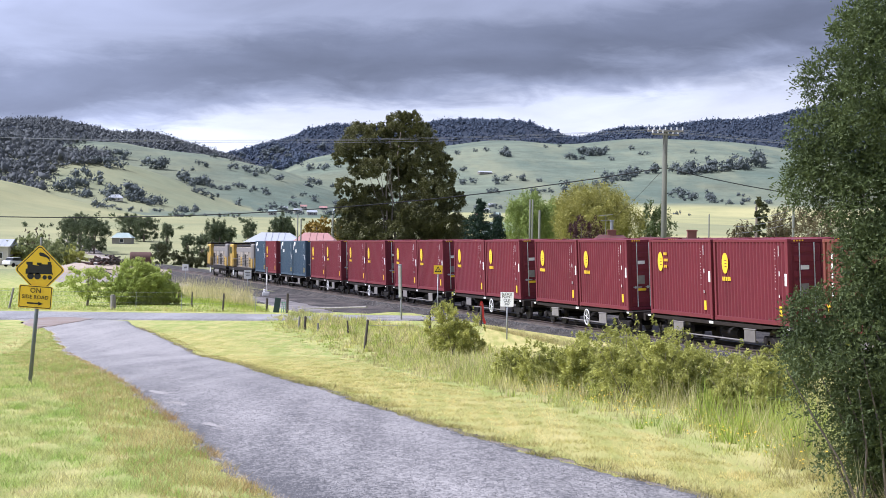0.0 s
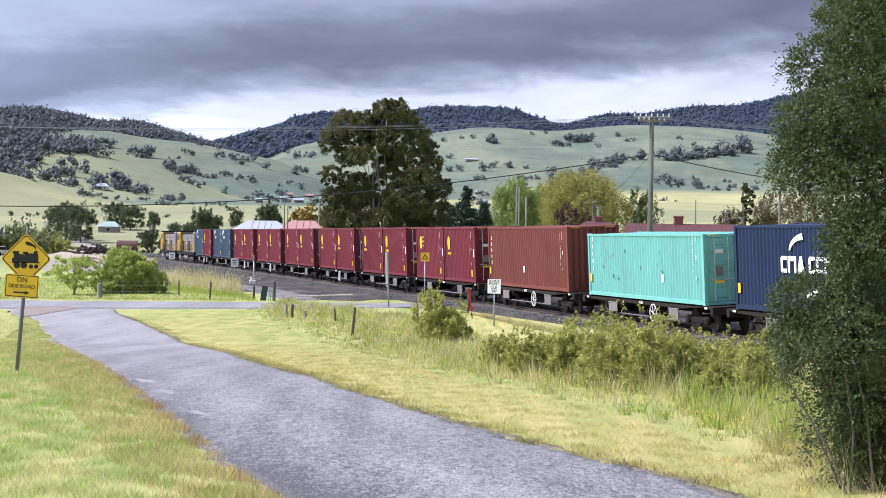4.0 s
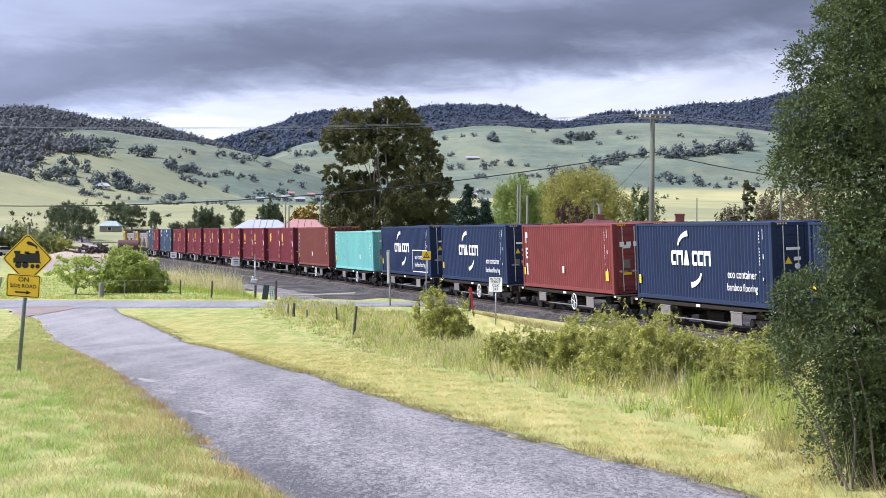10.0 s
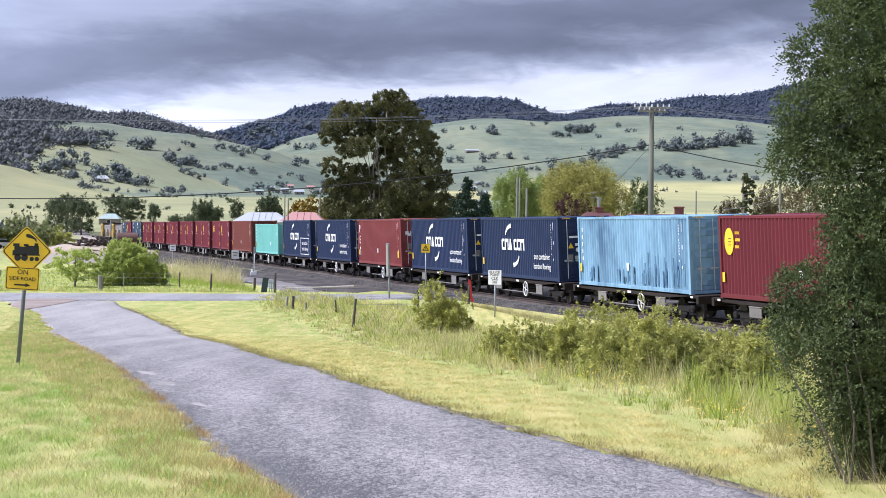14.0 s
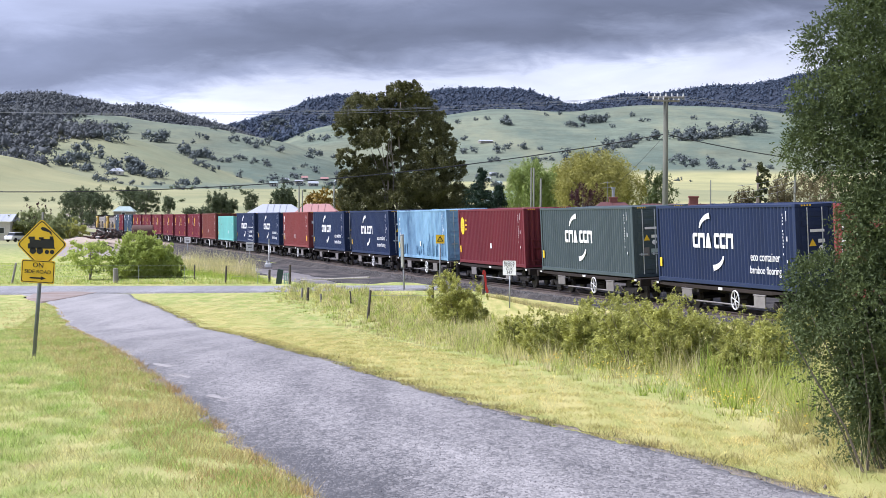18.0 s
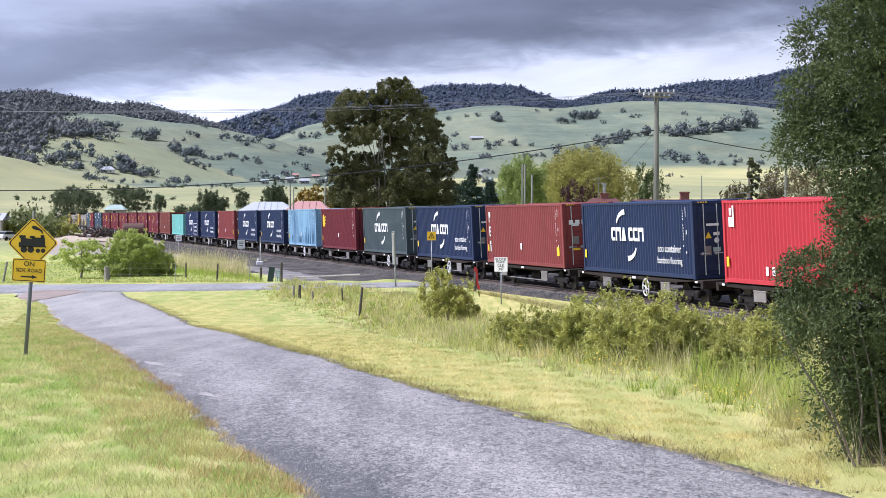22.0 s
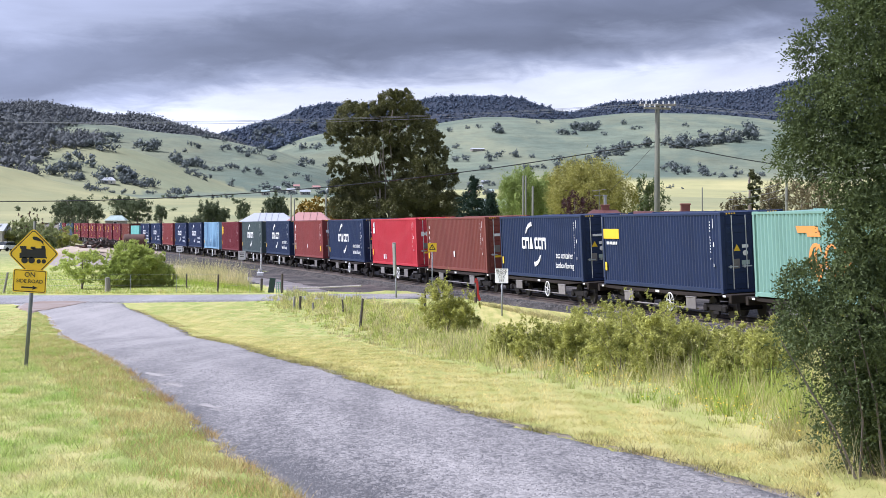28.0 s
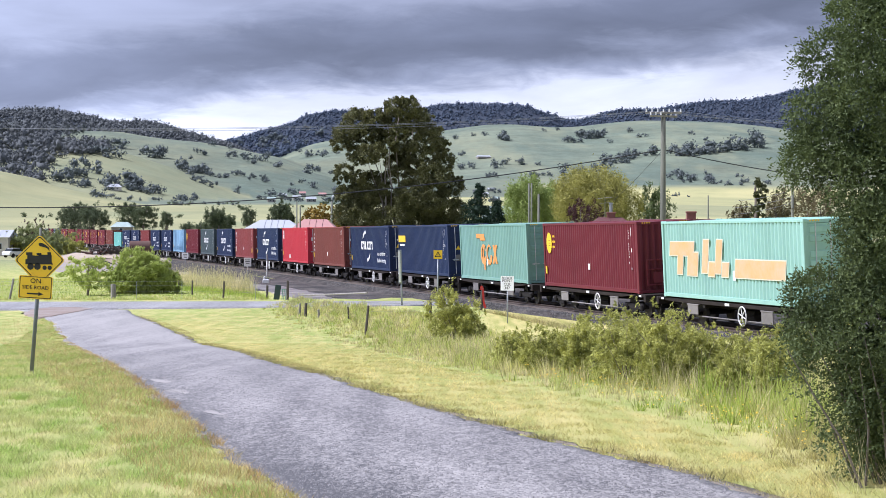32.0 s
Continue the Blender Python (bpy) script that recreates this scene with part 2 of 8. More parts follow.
STONE = material("ballast_stone", (0.155, 0.145, 0.14), 0.95, dark=(0.05, 0.047, 0.045), scale=3, fine=20, bump=0.2)
RAIL = material("rail_steel", (0.16, 0.12, 0.1), 0.45, metal=0.7, scale=3)
SLEEPER = material("timber_sleeper", (0.16, 0.13, 0.11), 0.9, scale=3)
BARK = material("bark", (0.22, 0.18, 0.15), 0.9, dark=(0.09, 0.075, 0.065), scale=2.5, fine=18, bump=0.6, stretch=(1, 1, 0.25))
GUM_BARK = material("gum_bark", (0.36, 0.31, 0.27), 0.8, dark=(0.16, 0.13, 0.11), scale=1.2, fine=8, bump=0.3, stretch=(1, 1, 0.2), amount=0.9)
GREY_WOOD = material("weathered_wood", (0.33, 0.31, 0.28), 0.85, dark=(0.14, 0.13, 0.12), scale=5, fine=30, bump=0.4, stretch=(1, 1, 0.12), amount=0.9)
POLE_WOOD = material("greenish_pole_wood", (0.21, 0.215, 0.165), 0.9, dark=(0.10, 0.10, 0.08), scale=5, fine=30, bump=0.4, stretch=(1, 1, 0.1), amount=0.9)
DARK_WOOD = material("dark_post_wood", (0.10, 0.085, 0.075), 0.9, dark=(0.04, 0.035, 0.03), scale=5, fine=30, bump=0.4, stretch=(1, 1, 0.15))
GALV = material("galvanised_steel", (0.34, 0.36, 0.37), 0.5, metal=0.3, scale=4, fine=30, bump=0.05)
POST_GREY = material("grey_post_steel", (0.17, 0.19, 0.2), 0.5, metal=0.3, scale=4, fine=30, bump=0.05)
SIGN_YELLOW = material("sign_yellow", (0.86, 0.55, 0.015), 0.45, dark=(0.7, 0.42, 0.02), scale=2, fine=12, bump=0.02, amount=0.3)
SIGN_BLACK = material("sign_black", (0.012, 0.012, 0.013), 0.5, scale=3, bump=0.02)
SIGN_WHITE = material("sign_white", (0.8, 0.8, 0.79), 0.45, dark=(0.62, 0.61, 0.58), scale=3, fine=20, bump=0.02, amount=0.4)
RED_PAINT = material("red_marker_paint", (0.55, 0.03, 0.03), 0.45, scale=3, bump=0.03)
WHITE_PAINT = material("white_paint", (0.76, 0.76, 0.75), 0.5, dark=(0.5, 0.48, 0.45), scale=2, fine=15, bump=0.05, amount=0.5)
GRIME = material("grimy_steel", (0.024, 0.021, 0.02), 0.8, dark=(0.01, 0.009, 0.0085), scale=3, fine=20, bump=0.15, spec=0.2)
RUST_SILL = material("rusty_underframe", (0.034, 0.026, 0.023), 0.85, dark=(0.012, 0.01, 0.009), scale=2, fine=20, bump=0.15, per_object=0.15, spec=0.2)
TYRE_STEEL = material("wheel_steel", (0.07, 0.062, 0.058), 0.6, metal=0.4, scale=4)
EQUIP = material("pale_equipment_plate", (0.22, 0.205, 0.195), 0.7, dark=(0.12, 0.105, 0.098), scale=3, fine=18, bump=0.1, per_object=0.2)
CHROME = material("galvanised_rod", (0.55, 0.58, 0.62), 0.4, metal=0.5, scale=6, bump=0.03)
GLASS_DARK = material("dark_glass", (0.02, 0.025, 0.03), 0.1, scale=3, bump=0)


def box_paint(name, base, dark, amount=0.55, rough=0.55):
    return material(name, base, rough, dark=dark, scale=0.8, fine=9, bump=0.06, amount=amount, stretch=(1, 1, 0.35), per_object=0.06, spec=0.22)


PAINT = {
    "maroon": box_paint("paint_maroon", (0.18, 0.030, 0.043), (0.10, 0.02, 0.028)),
    "darkmaroon": box_paint("paint_dark_maroon", (0.155, 0.024, 0.034), (0.095, 0.016, 0.024)),
    "steelblue": box_paint("paint_steel_blue", (0.056, 0.088, 0.128), (0.03, 0.048, 0.07)),
    "brown": box_paint("paint_brown", (0.20, 0.058, 0.046), (0.115, 0.038, 0.032)),
    "rust": box_paint("paint_rust_red", (0.225, 0.05, 0.05), (0.135, 0.034, 0.034)),
    "mint": box_paint("paint_mint", (0.19, 0.52, 0.47), (0.15, 0.33, 0.29), 0.6),
    "teal": box_paint("paint_pale_teal", (0.32, 0.54, 0.47), (0.20, 0.36, 0.31), 0.6),
    "teal2": box_paint("paint_teal", (0.20, 0.35, 0.305), (0.13, 0.24, 0.205), 0.6),
    "navy": box_paint("paint_navy", (0.021, 0.035, 0.088), (0.013, 0.021, 0.05)),
    "greygreen": box_paint("paint_grey_green", (0.07, 0.094, 0.102), (0.04, 0.056, 0.062)),
    "sky": material("paint_faded_blue", (0.29, 0.50, 0.67), 0.55, dark=(0.04, 0.10, 0.2), scale=0.5, fine=5, bump=0.06, amount=0.9, stretch=(1, 1, 0.3)),
    "red": box_paint("paint_bright_red", (0.50, 0.042, 0.06), (0.36, 0.032, 0.045), 0.5),
}
STREAK_BLUE = material("streaked_undercoat", (0.05, 0.12, 0.22), 0.7, dark=(0.14, 0.28, 0.42), scale=2.0, fine=14, bump=0.02, amount=0.9)
RUST_PATCH = material("rust_patch", (0.2, 0.15, 0.1), 0.85, dark=(0.16, 0.34, 0.3), scale=3, fine=20, bump=0.05, amount=0.9)
LOCO_YELLOW = material("loco_yellow", (0.60, 0.38, 0.05), 0.6, dark=(0.14, 0.09, 0.04), scale=1.0, fine=6, bump=0.05, amount=0.9)
LOCO_CREAM = material("loco_cream", (0.44, 0.39, 0.33), 0.6, dark=(0.10, 0.08, 0.065), scale=1.0, fine=6, bump=0.05, amount=0.9)
LOGO_YELLOW = material("logo_yellow", (0.85, 0.55, 0.02), 0.5, scale=3, bump=0.02, amount=0.3)
LOGO_ORANGE = material("logo_orange", (0.80, 0.27, 0.05), 0.55, dark=(0.6, 0.28, 0.12), scale=1.5, fine=8, bump=0.02, amount=0.6)
LOGO_FADED = material("logo_faded_orange", (0.74, 0.35, 0.13), 0.6, dark=(0.52, 0.42, 0.29), scale=1.2, fine=8, bump=0.02, amount=0.9)
LOGO_CREAM = material("logo_cream", (0.72, 0.62, 0.46), 0.6, dark=(0.45, 0.55, 0.47), scale=1.2, fine=8, bump=0.02, amount=0.9)
LOGO_WHITE = material("logo_white", (0.8, 0.8, 0.8), 0.5, dark=(0.6, 0.6, 0.62), scale=2, fine=10, bump=0.02, amount=0.4)
ROOF_WHITE = material("pale_iron_roof", (0.44, 0.46, 0.49), 0.5, dark=(0.33, 0.34, 0.36), scale=0.4, fine=4, bump=0.1)
ROOF_PINK = material("faded_red_iron_roof", (0.46, 0.245, 0.225), 0.6, dark=(0.36, 0.18, 0.16), scale=0.4, fine=4, bump=0.1)
ROOF_RED = material("dull_red_roof", (0.12, 0.04, 0.037), 0.7, scale=0.6, fine=6, bump=0.15)
ROOF_GREEN = material("pale_green_roof", (0.38, 0.47, 0.44), 0.6, scale=0.5, fine=5, bump=0.1)
WALL_CREAM = material("cream_weatherboard", (0.62, 0.58, 0.5), 0.8, scale=0.8, fine=8, bump=0.15)
WALL_DULL = material("dull_weatherboard", (0.26, 0.24, 0.21), 0.85, scale=0.8, fine=8, bump=0.1)
BRICK = material("red_chimney_brick", (0.26, 0.11, 0.085), 0.9, scale=2, fine=14, bump=0.3)
TANK_RUST = material("rusted_tank", (0.13, 0.07, 0.055), 0.85, dark=(0.06, 0.035, 0.03), scale=1, fine=9, bump=0.2)
WIRE = material("black_cable", (0.025, 0.025, 0.028), 0.6, scale=3, bump=0)
PALE_WIRE = material("aluminium_cable", (0.30, 0.31, 0.34), 0.5, metal=0.3, scale=3, bump=0)
INSULATOR = material("white_insulator", (0.75, 0.75, 0.74), 0.3, scale=5, bump=0)
LEAF_DARK = foliage("leaf_dark_wattle", (0.012, 0.03, 0.018), (0.20, 0.245, 0.085), 0.6, 0.22, 2.6, (0.25, 0.7))
LEAF_GUM = foliage("leaf_gum", (0.02, 0.034, 0.018), (0.22, 0.21, 0.085), through_light=0.15, patch=0.55, spread=(0.3, 0.8))
LEAF_CONIFER = foliage("leaf_conifer", (0.015, 0.032, 0.02), (0.035, 0.062, 0.038), through_light=0.1)
LEAF_WILLOW = foliage("leaf_willow", (0.15, 0.22, 0.055), (0.38, 0.44, 0.14))
LEAF_GOLD = foliage("leaf_golden_willow", (0.19, 0.19, 0.045), (0.46, 0.43, 0.125))
LEAF_SCRUB = foliage("leaf_dry_scrub", (0.085, 0.07, 0.04), (0.22, 0.185, 0.10), 0.8, 0.2)
LEAF_PURPLE = foliage("leaf_purple", (0.045, 0.022, 0.024), (0.10, 0.048, 0.048))
LEAF_ORANGE = foliage("leaf_orange_shrub", (0.16, 0.11, 0.02), (0.36, 0.24, 0.05))
LEAF_BUSH = foliage("leaf_bramble", (0.03, 0.064, 0.012), (0.70, 0.68, 0.19), 0.55, 0.3, 2.2, (0.4, 0.75))
LEAF_LIME = foliage("leaf_lime_bush", (0.20, 0.29, 0.05), (0.62, 0.66, 0.2), 0.6, 0.35)
LEAF_OLIVE = foliage("leaf_olive", (0.05, 0.065, 0.03), (0.15, 0.15, 0.07))
# hill woods: distance haze is put into both leaf colours, greyer and bluer
LEAF_FAR = foliage("far_woodland_hazed", (0.092, 0.112, 0.116), (0.155, 0.174, 0.168), 0.9, 0.05)
LEAF_WOOD = foliage("far_hill_forest_hazed", (0.094, 0.102, 0.108), (0.134, 0.143, 0.144), 0.95, 0.05, 0.03, (0.3, 0.7))
LEAF_SHRUB = foliage("leaf_shrub", (0.12, 0.16, 0.065), (0.38, 0.40, 0.17), 0.7, 0.3, 0.4)
LEAF_MID = foliage("mid_distance_gum", (0.036, 0.055, 0.034), (0.175, 0.205, 0.105), 0.8, 0.3, 0.35)
# farthest forest: the strongest blue haze, painted into the leaf colour
LEAF_HAZE_BLUE = foliage("far_ridge_forest_hazed", (0.064, 0.084, 0.120), (0.073, 0.093, 0.130), 0.95, 0.05)
GRASS_GREEN = turf("grass_green", (0.36, 0.43, 0.09), (0.60, 0.58, 0.20), (0.66, 0.56, 0.30), 0.7, 3.0, 0.6)
GRASS_LAWN = turf("grass_lawn", (0.33, 0.47, 0.10), (0.62, 0.58, 0.25), (0.53, 0.46, 0.22), 1.3, 3.8, 0.6)
GRASS_STRAW = turf("grass_straw", (0.51, 0.455, 0.155), (0.74, 0.63, 0.27), (0.36, 0.385, 0.105), 0.9, 1.6, 0.7, 0.35, True)
GRASS_RUST = turf("grass_rusty", (0.43, 0.29, 0.13), (0.60, 0.46, 0.20), (0.36, 0.37, 0.11), 0.8, 2.6, 0.7)
GRASS_EDGE = turf("grass_rough_edge", (0.40, 0.38, 0.13), (0.56, 0.49, 0.19), (0.27, 0.19, 0.10), 1.6, 4.0, 0.7)
GRASS_LIME = turf("grass_lime", (0.26, 0.37, 0.05), (0.40, 0.48, 0.09), (0.50, 0.48, 0.16), 0.8, 2.5, 0.5, 0.45)
GRASS_SEED = turf("grass_seeding", (0.52, 0.48, 0.22), (0.74, 0.65, 0.38), (0.46, 0.40, 0.18), 0.8, 2.5, 0.6, 0.45)
GRASS_DRY = turf("grass_dry", (0.36, 0.33, 0.14), (0.56, 0.49, 0.25), (0.26, 0.28, 0.09), 0.5, 1.6, 0.7)
STONE_CHIP = foliage("stone_chips", (0.03, 0.028, 0.028), (0.37, 0.355, 0.36), 0.95, 0.0)

# ---- mesh helpers ----
def make_mesh(name, verts, faces, mat=None, smooth=False):
    me = bpy.data.meshes.new(name)
    v = np.asarray(verts, dtype=np.float32).reshape(-1, 3)
    f = np.asarray(faces, dtype=np.int32)
    if f.ndim == 2:
        n, k = f.shape
        me.vertices.add(len(v))
        me.vertices.foreach_set("co", v.ravel())
        me.loops.add(n * k)
        me.loops.foreach_set("vertex_index", f.ravel())
        me.polygons.add(n)
        me.polygons.foreach_set("loop_start", np.arange(0, n * k, k, dtype=np.int32))
        me.update(calc_edges=True)
    if smooth:
        me.polygons.foreach_set("use_smooth", np.ones(len(me.polygons), dtype=bool))
    if mat:
        me.materials.append(mat)
    return me


def mesh_of(bm, name, mat, smooth=False):
    me = bpy.data.meshes.new(name)
    bm.to_mesh(me)
    bm.free()
    if smooth:
        me.polygons.foreach_set("use_smooth", np.ones(len(me.polygons), dtype=bool))
    me.materials.append(mat)
    return me


def part(name, data, material=None, parent=None, label="", m=None):
    """Links a mesh (or a bmesh) as one object under a thing or under a part."""
    if isinstance(data, bmesh.types.BMesh):
        data = mesh_of(data, name, material)
    ob = new(name, data)
    ob.parent = parent
    if m is not None:
        ob.matrix_basis = m
    if label:
        ob["label"] = label
    return ob


def boxes(*specs, bevel=0.0):
    """A bmesh of boxes, each (x, y, z, sx, sy, sz) by centre and size."""
    bm = bmesh.new()
    for x, y, z, sx, sy, sz in specs:
        bmesh.ops.create_cube(bm, size=1, matrix=Matrix.Translation((x, y, z)) @ Matrix.Diagonal((sx, sy, sz, 1)))
    if bevel:
        bmesh.ops.bevel(bm, geom=bm.edges[:], offset=bevel, segments=1, affect="EDGES", profile=0.5)
    return bm


def rod(points, radius, sides=8, bm=None, taper=1.0):
    """A round bar along points; taper: the last radius over the first."""
    bm = bm or bmesh.new()
    pts = [Vector(p) for p in points]
    rings = []
    for i, p in enumerate(pts):
        d = (pts[min(i + 1, len(pts) - 1)] - pts[max(i - 1, 0)]).normalized()
        side = d.cross(Vector((0, 0, 1)) if abs(d.z) < 0.9 else Vector((1, 0, 0))).normalized()
        up = side.cross(d)
        r = radius * (1 + (taper - 1) * i / max(len(pts) - 1, 1))
        rings.append([bm.verts.new(p + (side * math.cos(a) + up * math.sin(a)) * r) for a in [2 * math.pi * k / sides for k in range(sides)]])
    for a, b in zip(rings, rings[1:]):
        for k in range(sides):
            bm.faces.new((a[k], a[(k + 1) % sides], b[(k + 1) % sides], b[k]))
    bm.faces.new(rings[0][::-1])
    bm.faces.new(rings[-1])
    return bm


def prism(outline, depth, bm=None, m=Matrix()):
    """A flat shape in x, z given thickness along y."""
    bm = bm or bmesh.new()
    a = [bm.verts.new(m @ Vector((x, -depth / 2, z))) for x, z in outline]
    b = [bm.verts.new(m @ Vector((x, depth / 2, z))) for x, z in outline]
    n = len(a)
    bm.faces.new(a)
    bm.faces.new(b[::-1])
    for i in range(n):
        bm.faces.new((a[i], b[i], b[(i + 1) % n], a[(i + 1) % n]))
    return bm


def lettering(name, text, size, mat, parent, m, label="", extrude=0.003, align="CENTER"):
    cu = bpy.data.curves.new(name, "FONT")
    cu.resolution_u = 3
    cu.body, cu.size, cu.extrude, cu.align_x, cu.align_y = text, size, extrude, align, "CENTER"
    tmp = bpy.data.objects.new(name, cu)
    me = bpy.data.meshes.new_from_object(tmp)
    bpy.data.objects.remove(tmp)
    me.materials.clear()
    me.materials.append(mat)
    return part(name, me, parent=parent, label=label, m=m)


def empty(name, m, label="", category="", group=""):
    ob = new(name)
    ob.matrix_basis = m
    return tagged(ob, label, category, group)


# ---- the lie of the land ----
PLAIN_Y = [-60, 0, 32, 60, 85, 150, 280, 340, 430, 490, 600, 1000, 1500, 6000]
PLAIN_Z = [1.6, 0, -0.84, -1.96, -2.05, -2.1, -2.1, -1.9, -1.1, 1.6, 6, 20, 34, 80]
# hills: depth of the crest, width of the near slope, crest as (x, z)
HILLS = {
    "far_ridge": (3600, 1300, [(-1894.5, 230.0), (-544.5, 168.15), (-454.5, 179.4), (-398.2, 185.025), (-353.2, 195.15), (-319.5, 205.3), (-285.8, 223.3), (-268.9, 234.5), (-218.2, 242.4), (-162, 240.2), (-94.5, 241.3), (-27, 246.9), (85.5, 253.7), (136.125, 252.5), (169.875, 242.4), (220.5, 231.2), (254.2, 228.9), (310.5, 237.9), (411.8, 244.7), (490.5, 255.9), (558.0, 266.0), (625.5, 275.0), (693.0, 285.1), (738.0, 299.8), (1030.5, 331.3), (2043.0, 275.0)]),
    "wooded_hill": (2600, 800, [(-1368.2, 207.2), (-799.5, 190.963), (-637.0, 174.713), (-596.4, 176.338), (-555.8, 173.9), (-507.0, 165.775), (-474.5, 157.65), (-425.8, 152.775), (-377.0, 141.4), (-312.0, 129.213), (-271.4, 111.338), (-214.5, 81.275), (-133.25, 48.775)]),
    "green_dome": (2300, 1100, [(-261.6, 54.119), (-218.5, 86.463), (-189.75, 102.994), (-161, 113.056), (-96.312, 122.4), (-2.875, 131.744), (47.438, 138.213), (83.375, 140.369), (155.25, 138.931), (227.1, 141.088), (299.0, 142.525), (334.9, 140.369), (406.8, 131.025), (457.1, 125.275), (658.4, 104.431), (1305.2, 75.681)]),
    "green_spur": (1700, 650, [(-894.6, 109.494), (-469.6, 101.525), (-363.4, 97.806), (-302.3, 97.806), (-278.4, 94.088), (-230.6, 87.713), (-204.0, 81.338), (-177.438, 74.431), (-150.875, 69.65), (-124.312, 60.619), (-103.062, 55.306), (-87.125, 46.806), (-44.625, 32.462)]),
    "pale_knoll": (1250, 420, [(-657.8, 84.853), (-329.7, 78.994), (-306.2, 73.134), (-282.8, 66.884), (-259.4, 59.072), (-235.9, 58.681), (-216.4, 53.603), (-189.062, 45.791), (-169.531, 38.759), (-142.188, 29.384), (-110.938, 22.353)]),
    "near_slope": (820, 330, [(-431.5, 48.544), (-239.3, 36.244), (-200.9, 29.838), (-188.088, 27.531), (-179.119, 23.944), (-167.588, 21.381), (-149.65, 17.794), (-134.275, 14.719)]),
}


def land(x, y):
    """Height of the ground at arrays x, y, without small bumps; and the hill that forms it."""
    z = np.interp(y, PLAIN_Y, PLAIN_Z)
    which = np.zeros(x.shape, int)
    for k, (name, (depth, width, crest)) in enumerate(HILLS.items(), 1):
        cx, cz = [c[0] for c in crest], [c[1] for c in crest]
        top = np.interp(x, cx, cz)
        top = top + (2.5 * np.sin(x / 61.0 + k) + 1.8 * np.sin(x / 27.0 + 2 * k)) * depth / 2500
        base = np.interp(depth - width, PLAIN_Y, PLAIN_Z) - 3
        u = np.clip((y - (depth - width)) / width, 0, 1)
        prof = np.where(y <= depth, u * u * (3 - 2 * u), 1 - np.clip((y - depth) / (width * 1.5), 0, 1))
        h = np.where(top > base, base + (top - base) * prof, -50)
        h = np.where(y < depth - width, -50, h)
        which = np.where(h > z, k, which)
        z = np.maximum(z, h)
    return z, which


def height(x, y):
    return float(land(np.array([float(x)]), np.array([float(y)]))[0][0])


# ---- plan lines ----
LANE_LEFT = [(-20.962, 87.8), (-19.095, 83.25), (-16.002, 73.15), (-7.715, 39.95), (-5.349, 30.35), (-3.446, 22.6), (-2.53, 18.7), (-1.889, 15.95), (-1.384, 14.1), (-0.826, 11.8), (-0.235, 8.95), (0.223, 6.15)]
LANE_RIGHT = [(-15.612, 87.8), (-14.041, 81.4), (-9.724, 65.65), (-5.375, 47.25), (-3.152, 35.9), (-1.588, 29.2), (-0.535, 24.8), (0.246, 21.85), (1.001, 18.95), (1.63, 17.05), (2.151, 15.5), (2.459, 14.15), (2.83, 12.65), (3.331, 9.55), (3.486, 6.5)]
ROAD_NEAR = [(-140, 76), (-60, 82), (-24, 86), (-10, 90.5), (-3, 93.5), (2, 95.5), (9, 98), (24, 103), (60, 113)]
ROAD_FAR = [(-140, 86), (-60, 93), (-24, 97.5), (-10, 99), (-3, 100), (2, 101.2), (9, 103), (24, 108), (60, 118)]

GROUND_MAT = bpy.data.materials.new("pasture")


